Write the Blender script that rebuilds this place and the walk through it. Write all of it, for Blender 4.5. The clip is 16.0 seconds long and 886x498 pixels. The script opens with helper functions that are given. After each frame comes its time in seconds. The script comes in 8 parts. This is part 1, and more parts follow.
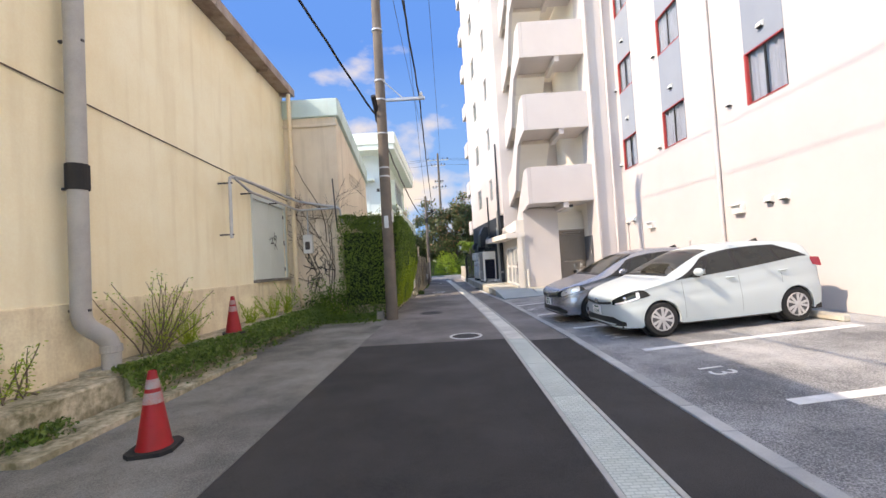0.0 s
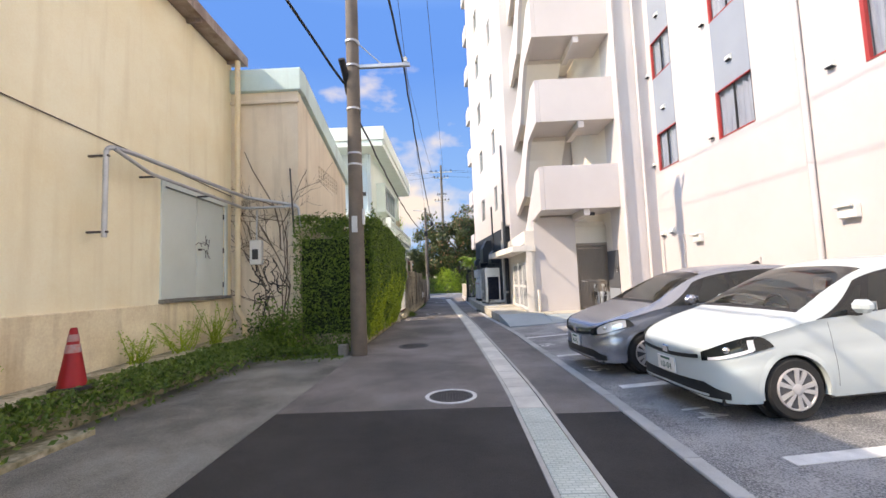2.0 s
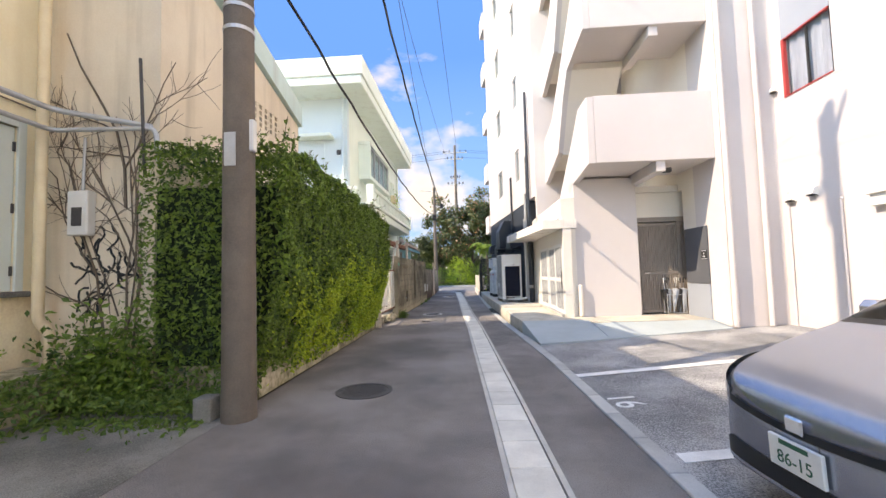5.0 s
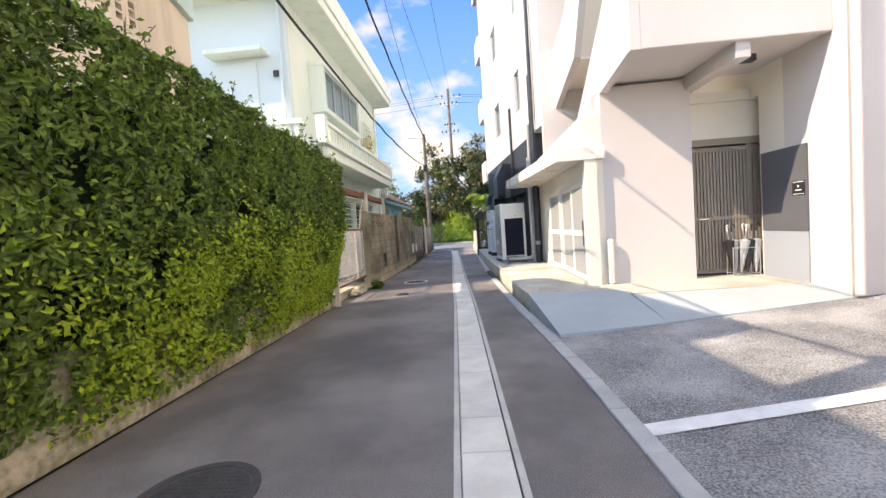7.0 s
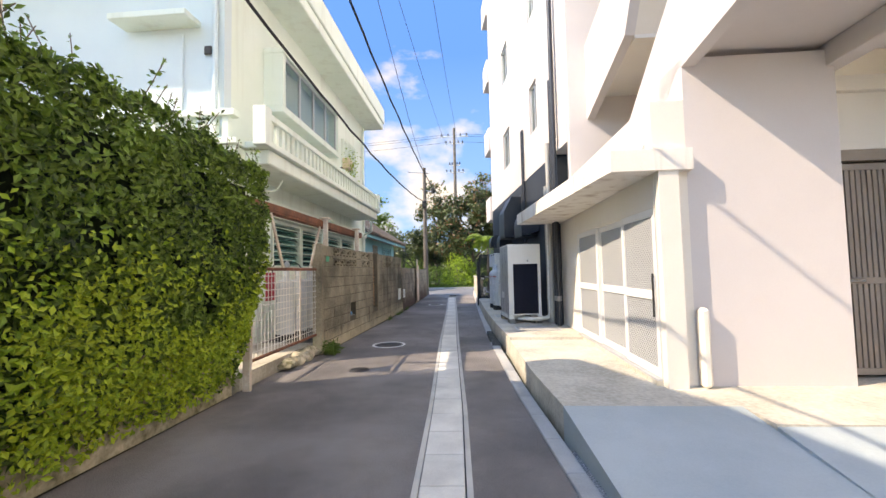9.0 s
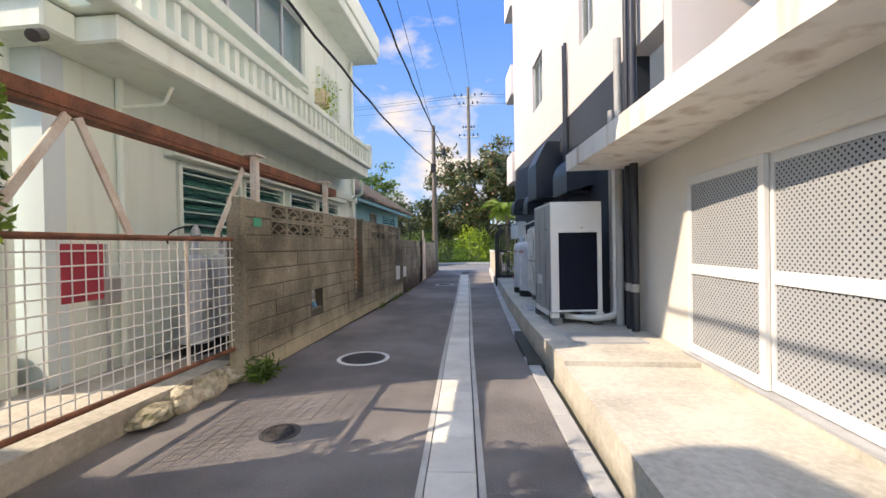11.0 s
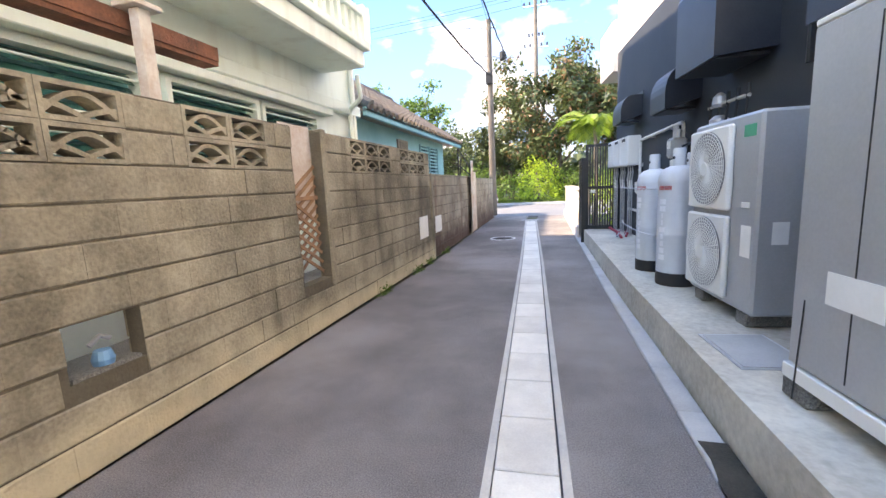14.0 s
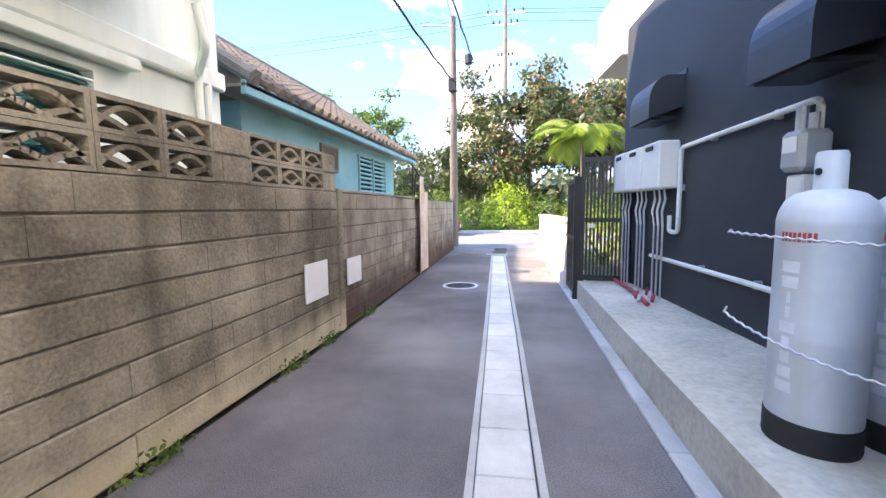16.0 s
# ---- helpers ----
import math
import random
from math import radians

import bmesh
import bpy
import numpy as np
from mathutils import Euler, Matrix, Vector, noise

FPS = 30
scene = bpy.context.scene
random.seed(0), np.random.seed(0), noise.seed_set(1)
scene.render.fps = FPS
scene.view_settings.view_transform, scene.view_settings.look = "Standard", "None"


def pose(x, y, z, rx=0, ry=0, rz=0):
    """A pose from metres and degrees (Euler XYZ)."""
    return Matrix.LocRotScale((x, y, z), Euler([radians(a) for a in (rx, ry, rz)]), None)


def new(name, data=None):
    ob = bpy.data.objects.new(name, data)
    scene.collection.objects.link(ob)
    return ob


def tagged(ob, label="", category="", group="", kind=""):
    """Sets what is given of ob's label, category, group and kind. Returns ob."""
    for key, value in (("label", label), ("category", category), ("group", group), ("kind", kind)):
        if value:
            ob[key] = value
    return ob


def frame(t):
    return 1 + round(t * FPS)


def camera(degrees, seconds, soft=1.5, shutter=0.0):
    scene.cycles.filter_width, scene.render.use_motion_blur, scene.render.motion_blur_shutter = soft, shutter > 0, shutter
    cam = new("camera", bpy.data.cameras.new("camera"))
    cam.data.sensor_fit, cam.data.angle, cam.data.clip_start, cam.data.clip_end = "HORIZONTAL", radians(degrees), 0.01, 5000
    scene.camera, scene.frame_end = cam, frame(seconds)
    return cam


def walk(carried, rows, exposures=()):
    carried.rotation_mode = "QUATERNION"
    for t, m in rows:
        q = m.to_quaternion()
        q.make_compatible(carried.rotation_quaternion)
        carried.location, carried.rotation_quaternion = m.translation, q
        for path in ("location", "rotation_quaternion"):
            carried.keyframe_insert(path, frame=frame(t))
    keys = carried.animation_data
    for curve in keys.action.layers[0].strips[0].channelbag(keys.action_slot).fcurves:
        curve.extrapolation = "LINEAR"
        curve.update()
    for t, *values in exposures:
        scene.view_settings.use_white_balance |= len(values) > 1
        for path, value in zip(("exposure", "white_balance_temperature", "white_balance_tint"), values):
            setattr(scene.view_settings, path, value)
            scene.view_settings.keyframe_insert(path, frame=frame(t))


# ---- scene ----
cam = camera(94.4, 16.0)
METRES, EYE, TILT, LEAN, TURN = 24.5, 1.5, 0.0, 0.0, 0.7
ROWS = [
    (0.0, 0.0, 0.0, 0.0, 0.12, 2.04, 3.35),
    (0.5, 0.0024, 0.0295, -0.0011, 2.3, 1.2, 3.52),
    (1.0, 0.0065, 0.0608, -0.0003, 0.56, 0.94, 2.36),
    (1.5, 0.0107, 0.0907, -0.0011, 0.92, 2.5, 1.97),
    (2.0, 0.0156, 0.1206, 0.0, 0.7, 4.42, 2.24),
    (2.5, 0.0187, 0.1504, -0.0007, -0.04, 4.39, 1.47),
    (3.0, 0.022, 0.1822, -0.0006, -0.04, 2.84, 0.55),
    (3.5, 0.0239, 0.2115, -0.0022, 1.74, 2.35, -0.43),
    (4.0, 0.0275, 0.2453, -0.0016, 3.12, 4.47, 1.8),
    (6.5, 0.0427, 0.3984, -0.0031, 2.92, -1.63, 1.39),
    (7.0, 0.0473, 0.4301, -0.003, 3.31, -2.82, 3.95),
    (7.5, 0.0494, 0.4625, -0.0033, 2.69, -1.98, 2.57),
    (8.0, 0.0535, 0.4945, -0.0016, 4.96, 0.34, 2.9),
    (8.5, 0.0534, 0.5228, -0.0013, 3.58, 3.49, 1.13),
    (11.0, 0.0492, 0.681, -0.0022, 5.51, -0.52, 1.01),
    (11.5, 0.0455, 0.7125, -0.0033, 10.37, -1.21, -0.72),
    (12.0, 0.0447, 0.7443, -0.0036, 17.13, -4.56, 1.62),
    (12.5, 0.0414, 0.7751, -0.0035, 16.45, -3.75, 2.31),
    (13.0, 0.042, 0.8064, -0.0028, 11.85, -5.16, 3.77),
    (13.5, 0.0386, 0.838, -0.0037, 11.43, -7.05, 1.87),
    (14.0, 0.0383, 0.8675, -0.0041, 14.26, -8.75, 2.71),
    (14.5, 0.0345, 0.8991, -0.0037, 17.84, -5.35, 3.63),
    (15.0, 0.0351, 0.9308, -0.003, 9.38, -4.17, 3.5),
    (15.5, 0.0311, 0.9641, -0.0035, 6.72, -3.98, 0.38),
    (16.0, 0.0302, 0.9954, -0.0037, 9.72, -5.72, 0.55),
]
walk(cam, [(t, pose(0, 0, EYE, TILT, LEAN, TURN) @ pose(METRES * x, METRES * y, METRES * z, 90 + pitch, roll, yaw)) for t, x, y, z, yaw, pitch, roll in ROWS],
     [(0.0, 1.9, 8200, 17), (3.5, 2.02, 8300, 17), (6.5, 2.34, 8500, 16), (8.5, 2.3, 8500, 16), (11.0, 2.04, 8200, 17), (12.5, 2.72, 8600, 18), (14.0, 3.26, 8900, 19), (16.0, 3.42, 8400, 21)])

# ---- world, sun, sky ----
SUN_DIR = Vector((1.085, 0.41, -1.0)).normalized()   # the way the light travels
sun = new("sun", bpy.data.lights.new("sun", "SUN"))
sun.data.energy, sun.data.angle, sun.data.color = 1.5, radians(0.53), (1.0, 0.95, 0.87)
sun.rotation_mode = "QUATERNION"
sun.rotation_quaternion = SUN_DIR.to_track_quat("-Z", "Y")
world = bpy.data.worlds.new("world")
scene.world = world
world.use_nodes = True
wn = world.node_tree.nodes
sky = wn.new("ShaderNodeTexSky")
sky.sky_type, sky.sun_disc = "NISHITA", False
sky.sun_elevation = math.asin(-SUN_DIR.z)
sky.sun_rotation = math.atan2(-SUN_DIR.x, -SUN_DIR.y)
sky.air_density, sky.dust_density, sky.ozone_density = 0.95, 0.05, 4.0
world.node_tree.links.new(sky.outputs[0], wn["Background"].inputs[0])
wn["Background"].inputs[1].default_value = 0.15


# ---- materials ----
def mat(name, a, b=None, scale=3.0, rough=0.8, bump=0.2, metal=0.0, fine=60.0, mix=1.0, rnd=0.0, streak=None, spec=0.4, stretch=(1, 1, 1), dirt=None, trans=0.0, grain=0.9):
    """Two-scale noise between colours a and b; streak: colour of vertical stains; dirt: (colour, top z, softness) of splash soiling at a foot."""
    m = bpy.data.materials.new(name)
    m.use_nodes = True
    nt = m.node_tree
    N, L = nt.nodes, nt.links
    p = N["Principled BSDF"]
    p.inputs["Roughness"].default_value = rough
    p.inputs["Metallic"].default_value = metal
    p.inputs["Specular IOR Level"].default_value = spec
    b = b or tuple(c * 0.8 for c in a)
    g = N.new("ShaderNodeNewGeometry")
    mp = N.new("ShaderNodeMapping")
    mp.inputs["Scale"].default_value = stretch
    L.new(g.outputs["Position"], mp.inputs[0])
    n1, n2 = N.new("ShaderNodeTexNoise"), N.new("ShaderNodeTexNoise")
    n1.inputs["Scale"].default_value, n1.inputs["Detail"].default_value, n1.inputs["Roughness"].default_value = scale, 6, 0.62
    n2.inputs["Scale"].default_value, n2.inputs["Detail"].default_value = fine, 4
    L.new(mp.outputs[0], n1.inputs["Vector"])
    L.new(g.outputs["Position"], n2.inputs["Vector"])
    r1 = N.new("ShaderNodeMapRange")
    r1.inputs[1].default_value, r1.inputs[2].default_value = 0.33, 0.67
    L.new(n1.outputs[0], r1.inputs[0])
    ad = N.new("ShaderNodeMath")
    ad.operation = "MULTIPLY_ADD"
    ad.inputs[1].default_value, ad.inputs[2].default_value = grain, -0.5 * grain
    L.new(n2.outputs[0], ad.inputs[0])
    s = N.new("ShaderNodeMath")
    s.operation, s.use_clamp = "ADD", True
    L.new(r1.outputs[0], s.inputs[0])
    L.new(ad.outputs[0], s.inputs[1])
    mx = N.new("ShaderNodeMix")
    mx.data_type = "RGBA"
    mx.inputs[6].default_value, mx.inputs[7].default_value = (*a, 1), (*b, 1)
    f = N.new("ShaderNodeMath")
    f.operation = "MULTIPLY"
    f.inputs[1].default_value = mix
    L.new(s.outputs[0], f.inputs[0])
    L.new(f.outputs[0], mx.inputs[0])
    col = mx.outputs[2]
    if streak:
        ms = N.new("ShaderNodeMapping")
        ms.inputs["Scale"].default_value = (2.6, 2.6, 0.22)
        L.new(g.outputs["Position"], ms.inputs[0])
        n3 = N.new("ShaderNodeTexNoise")
        n3.inputs["Scale"].default_value, n3.inputs["Detail"].default_value = 1.6, 7
        L.new(ms.outputs[0], n3.inputs["Vector"])
        r3 = N.new("ShaderNodeMapRange")
        r3.inputs[1].default_value, r3.inputs[2].default_value, r3.inputs[4].default_value = 0.52, 0.75, streak[3] if len(streak) > 3 else 0.6
        L.new(n3.outputs[0], r3.inputs[0])
        m3 = N.new("ShaderNodeMix")
        m3.data_type = "RGBA"
        m3.inputs[7].default_value = (*streak[:3], 1)
        L.new(r3.outputs[0], m3.inputs[0])
        L.new(col, m3.inputs[6])
        col = m3.outputs[2]
    if dirt:
        sx = N.new("ShaderNodeSeparateXYZ")
        L.new(g.outputs["Position"], sx.inputs[0])
        n4 = N.new("ShaderNodeTexNoise")
        n4.inputs["Scale"].default_value, n4.inputs["Detail"].default_value = 3.5, 8
        L.new(g.outputs["Position"], n4.inputs["Vector"])
        w = N.new("ShaderNodeMath")
        w.operation = "MULTIPLY_ADD"
        w.inputs[1].default_value = 1.6 * dirt[2]
        L.new(n4.outputs[0], w.inputs[0])
        L.new(sx.outputs[2], w.inputs[2])
        r4 = N.new("ShaderNodeMapRange")
        r4.inputs[1].default_value, r4.inputs[2].default_value = dirt[1] + 0.8 * dirt[2], dirt[1] + 0.8 * dirt[2] - dirt[2]
        r4.inputs[4].default_value = 0.85
        L.new(w.outputs[0], r4.inputs[0])
        m4 = N.new("ShaderNodeMix")
        m4.data_type = "RGBA"
        m4.inputs[7].default_value = (*dirt[0], 1)
        L.new(r4.outputs[0], m4.inputs[0])
        L.new(col, m4.inputs[6])
        col = m4.outputs[2]
    if rnd:
        oi = N.new("ShaderNodeObjectInfo")
        hv = N.new("ShaderNodeHueSaturation")
        rr = N.new("ShaderNodeMapRange")
        rr.inputs[3].default_value, rr.inputs[4].default_value = 1 - rnd, 1 + rnd
        L.new(oi.outputs["Random"], rr.inputs[0])
        L.new(rr.outputs[0], hv.inputs["Value"])
        L.new(col, hv.inputs["Color"])
        col = hv.outputs[0]
    L.new(col, p.inputs["Base Color"])
    if bump:
        bp = N.new("ShaderNodeBump")
        bp.inputs["Strength"].default_value, bp.inputs["Distance"].default_value = bump, 0.01
        L.new(s.outputs[0], bp.inputs["Height"])
        L.new(bp.outputs[0], p.inputs["Normal"])
    if trans:
        p.inputs["Transmission Weight"].default_value = trans
    return m


def leafmat(name, a, b, rough=0.45):
    m = bpy.data.materials.new(name)
    m.use_nodes = True
    N, L = m.node_tree.nodes, m.node_tree.links
    p = N["Principled BSDF"]
    p.inputs["Roughness"].default_value = rough
    g = N.new("ShaderNodeNewGeometry")
    n = N.new("ShaderNodeTexNoise")
    n.inputs["Scale"].default_value = 1.3
    L.new(g.outputs["Position"], n.inputs["Vector"])
    ad = N.new("ShaderNodeMath")
    ad.operation = "ADD"
    L.new(g.outputs["Random Per Island"], ad.inputs[0])
    L.new(n.outputs[0], ad.inputs[1])
    r = N.new("ShaderNodeMapRange")
    r.inputs[1].default_value, r.inputs[2].default_value = 0.35, 1.25
    L.new(ad.outputs[0], r.inputs[0])
    mx = N.new("ShaderNodeMix")
    mx.data_type = "RGBA"
    mx.inputs[6].default_value, mx.inputs[7].default_value = (*a, 1), (*b, 1)
    L.new(r.outputs[0], mx.inputs[0])
    L.new(mx.outputs[2], p.inputs["Base Color"])
    t = N.new("ShaderNodeBsdfTranslucent")
    L.new(mx.outputs[2], t.inputs[0])
    ms = N.new("ShaderNodeMixShader")
    ms.inputs[0].default_value = 0.3
    L.new(p.outputs[0], ms.inputs[1])
    L.new(t.outputs[0], ms.inputs[2])
    L.new(ms.outputs[0], N["Material Output"].inputs[0])
    return m


def glassmat(name, c, rough=0.02, alpha=0.5):
    """Tinted pane: clear share over a glossy dark share."""
    m = bpy.data.materials.new(name)
    m.use_nodes = True
    N, L = m.node_tree.nodes, m.node_tree.links
    p = N["Principled BSDF"]
    p.inputs["Base Color"].default_value = (*c, 1)
    p.inputs["Roughness"].default_value = rough
    p.inputs["Specular IOR Level"].default_value = 0.8
    t = N.new("ShaderNodeBsdfTransparent")
    t.inputs[0].default_value = (0.93, 0.97, 0.96, 1)
    ms = N.new("ShaderNodeMixShader")
    ms.inputs[0].default_value = alpha
    L.new(t.outputs[0], ms.inputs[1])
    L.new(p.outputs[0], ms.inputs[2])
    L.new(ms.outputs[0], N["Material Output"].inputs[0])
    return m


ASPHALT = mat("asphalt_old", (0.125, 0.115, 0.11), (0.30, 0.275, 0.262), 0.55, 0.85, 0.8, fine=130, grain=2.4)
ASPHALT_NEW = mat("asphalt_new", (0.026, 0.025, 0.025), (0.058, 0.055, 0.053), 0.8, 0.82, 0.7, fine=130, grain=2.2)
ASPHALT_LOT = mat("asphalt_lot", (0.14, 0.143, 0.147), (0.47, 0.465, 0.455), 0.8, 0.9, 1.0, fine=70, grain=3.0)
STREET = mat("street_asphalt", (0.17, 0.17, 0.175), (0.21, 0.21, 0.21), 1.5, 0.85, 0.2, fine=90)
EARTH = mat("earth", (0.12, 0.10, 0.07), (0.09, 0.10, 0.05), 0.7, 0.95, 0.5)
CONC_OLD = mat("concrete_old", (0.33, 0.32, 0.29), (0.12, 0.117, 0.106), 0.8, 0.92, 1.0, fine=95, grain=1.9)
CONC_STEP = mat("concrete_step", (0.60, 0.56, 0.47), (0.36, 0.33, 0.27), 1.1, 0.88, 0.5, fine=24, grain=1.3, dirt=((0.15, 0.14, 0.095), 0.08, 0.22))
CONC_MOSS = mat("concrete_mossy", (0.58, 0.51, 0.38), (0.16, 0.15, 0.085), 2.2, 0.92, 1.0, fine=14, grain=1.8, dirt=((0.20, 0.19, 0.10), 0.05, 0.2))
GUTTER = mat("gutter_concrete", (0.70, 0.68, 0.61), (0.54, 0.52, 0.47), 2.5, 0.85, 0.3, fine=90, rnd=0.09)
GUTTER_NEW = mat("patterned_drain_cover", (0.66, 0.69, 0.63), (0.52, 0.56, 0.51), 2.2, 0.85, 0.3, fine=90, rnd=0.07)
_N, _L = GUTTER_NEW.node_tree.nodes, GUTTER_NEW.node_tree.links
_br, _mx, _ge = _N.new("ShaderNodeTexBrick"), _N.new("ShaderNodeMix"), _N.new("ShaderNodeNewGeometry")
_br.inputs["Scale"].default_value, _br.inputs["Mortar Size"].default_value = 7.0, 0.03
_br.inputs["Color1"].default_value, _br.inputs["Color2"].default_value, _br.inputs["Mortar"].default_value = (1, 1, 1, 1), (0.88, 0.90, 0.88, 1), (0.66, 0.70, 0.68, 1)
_mx.data_type, _mx.blend_type = "RGBA", "MULTIPLY"
_mx.inputs[0].default_value = 1.0
_p = _N["Principled BSDF"]
_L.new(_ge.outputs["Position"], _br.inputs["Vector"])
_L.new(_p.inputs["Base Color"].links[0].from_socket, _mx.inputs[6])
_L.new(_br.outputs[0], _mx.inputs[7])
_L.new(_mx.outputs[2], _p.inputs["Base Color"])
GUTTER_EDGE = mat("gutter_edge", (0.55, 0.53, 0.48), (0.40, 0.39, 0.36), 2.5, 0.85, 0.3, fine=70)
KERB = mat("kerb_concrete", (0.46, 0.46, 0.44), (0.34, 0.34, 0.33), 2.0, 0.85, 0.3, fine=80, rnd=0.1)
PAINT_WHITE = mat("road_paint", (0.78, 0.78, 0.76), (0.58, 0.58, 0.56), 6.0, 0.7, 0.2, fine=110)
YELLOW = mat("yellow_render", (0.93, 0.86, 0.64), (0.86, 0.75, 0.51), 0.7, 0.85, 0.2, fine=35, streak=(0.66, 0.54, 0.33, 0.35))
YELLOW_BASE = mat("yellow_render_base", (0.92, 0.83, 0.60), (0.66, 0.54, 0.36), 1.2, 0.85, 0.3, fine=30, streak=(0.40, 0.30, 0.18, 0.55), dirt=((0.26, 0.21, 0.14), 0.42, 0.3))
CREAM = mat("cream_render", (0.80, 0.70, 0.55), (0.70, 0.59, 0.45), 0.8, 0.85, 0.2, fine=40, streak=(0.42, 0.35, 0.25, 0.45))
WHITE = mat("white_render", (0.61, 0.565, 0.54), (0.57, 0.525, 0.50), 0.6, 0.8, 0.08, fine=60)
WHITE_WARM = mat("warm_white_render", (0.76, 0.71, 0.63), (0.71, 0.66, 0.58), 0.7, 0.8, 0.08, fine=60)
GREY_PANEL = mat("grey_panel", (0.30, 0.33, 0.37), (0.27, 0.30, 0.34), 0.7, 0.75, 0.08)
NAVY = mat("navy_render", (0.024, 0.029, 0.037), (0.036, 0.042, 0.050), 0.8, 0.6, 0.1, fine=50)
NAVY_METAL = mat("navy_sheet", (0.032, 0.036, 0.044), (0.046, 0.05, 0.058), 1.5, 0.38, 0.03, metal=0.3)
HOUSE = mat("pale_green_render", (0.83, 0.90, 0.81), (0.77, 0.85, 0.75), 0.8, 0.8, 0.12, fine=50, streak=(0.52, 0.52, 0.42, 0.35))
# bluer, darker copy of the house render, with the shade in its colour
HOUSE_SHADE = mat("shaded_house_render", (0.70, 0.80, 0.80), (0.66, 0.76, 0.77), 0.8, 0.8, 0.1)
TURQ = mat("turquoise_paint", (0.25, 0.50, 0.52), (0.18, 0.40, 0.43), 1.5, 0.7, 0.2, fine=40)
BLOCK = mat("concrete_block", (0.41, 0.36, 0.26), (0.125, 0.108, 0.076), 1.0, 0.95, 0.9, fine=45, rnd=0.06, grain=0.9, streak=(0.06, 0.05, 0.034, 0.65), dirt=((0.62, 0.53, 0.35), 0.40, 0.36))
BLOCK_STAINED = mat("stained_block", (0.42, 0.36, 0.27), (0.16, 0.13, 0.095), 1.2, 0.95, 0.8, fine=60, rnd=0.07, grain=0.8, streak=(0.10, 0.045, 0.028, 0.8), dirt=((0.075, 0.036, 0.024), 0.80, 0.6))
# mortar, coloured darker to draw the shadow lines under each course
BLOCK_CORE = mat("shadow_dark_mortar", (0.15, 0.128, 0.09), (0.085, 0.072, 0.05), 1.6, 0.95, 0.6, fine=55, dirt=((0.33, 0.28, 0.18), 0.22, 0.35))
RUST = mat("rusty_steel", (0.27, 0.105, 0.055), (0.11, 0.05, 0.03), 5, 0.8, 0.5, fine=60)
OLD_PAINT = mat("flaking_white_paint", (0.70, 0.66, 0.58), (0.52, 0.40, 0.30), 4, 0.7, 0.3, fine=50)
GALV = mat("galvanised_steel", (0.55, 0.56, 0.57), (0.45, 0.46, 0.47), 4, 0.45, 0.05, metal=0.6)
PVC = mat("grey_pvc", (0.42, 0.41, 0.38), (0.34, 0.33, 0.31), 3, 0.55, 0.05)
PVC_CREAM = mat("cream_pipe", (0.80, 0.68, 0.46), (0.70, 0.57, 0.37), 2, 0.6, 0.1, streak=(0.35, 0.2, 0.1, 0.5))
WHITE_PVC = mat("white_pvc", (0.74, 0.73, 0.68), (0.62, 0.61, 0.56), 4, 0.5, 0.05)
POLE_C = mat("pole_concrete", (0.19, 0.155, 0.125), (0.12, 0.10, 0.082), 1.5, 0.85, 0.3, fine=60, streak=(0.09, 0.08, 0.07, 0.5))
CABLE = mat("black_cable", (0.015, 0.015, 0.017), (0.02, 0.02, 0.02), 5, 0.6, 0.0)
BLACK = mat("black_metal", (0.012, 0.012, 0.014), (0.02, 0.02, 0.02), 3, 0.45, 0.05)
RUBBER = mat("black_rubber", (0.018, 0.018, 0.018), (0.028, 0.027, 0.026), 6, 0.75, 0.1)
CONE_RED = mat("cone_red", (0.36, 0.006, 0.012), (0.29, 0.008, 0.010), 5, 0.5, 0.1, fine=30)
GREY_TAPE = mat("worn_band", (0.35, 0.33, 0.33), (0.45, 0.15, 0.14), 9, 0.7, 0.1)
DOOR_GREY = mat("grey_door_paint", (0.66, 0.72, 0.67), (0.60, 0.66, 0.61), 1.0, 0.6, 0.05)
BROWN_METAL = mat("brown_slat_metal", (0.30, 0.25, 0.205), (0.26, 0.215, 0.175), 3, 0.5, 0.04)
EAVE = mat("eave_metal", (0.24, 0.17, 0.14), (0.40, 0.33, 0.28), 2, 0.7, 0.2, streak=(0.12, 0.06, 0.04, 0.6))
RED_FRAME = mat("red_frame", (0.45, 0.05, 0.045), (0.38, 0.05, 0.045), 3, 0.5, 0.03)
ALU = mat("aluminium_frame", (0.60, 0.60, 0.59), (0.52, 0.52, 0.51), 4, 0.4, 0.02, metal=0.5)
CURTAIN = mat("grey_curtain", (0.58, 0.58, 0.68), (0.36, 0.36, 0.46), 3, 0.9, 0.1, stretch=(1, 6, 0.3))
GLASS = glassmat("window_glass", (0.03, 0.045, 0.05), 0.03, 0.16)
GLASS_DARK = bpy.data.materials.new("car_glass")
GLASS_DARK.use_nodes = True
_N, _L = GLASS_DARK.node_tree.nodes, GLASS_DARK.node_tree.links
_N.remove(_N["Principled BSDF"])
_t, _g, _f, _m = _N.new("ShaderNodeBsdfTransparent"), _N.new("ShaderNodeBsdfGlossy"), _N.new("ShaderNodeFresnel"), _N.new("ShaderNodeMixShader")
_t.inputs[0].default_value, _g.inputs["Roughness"].default_value, _f.inputs[0].default_value = (0.74, 0.82, 0.77, 1), 0.02, 2.1
_L.new(_f.outputs[0], _m.inputs[0])
_L.new(_t.outputs[0], _m.inputs[1])
_L.new(_g.outputs[0], _m.inputs[2])
_L.new(_m.outputs[0], _N["Material Output"].inputs[0])
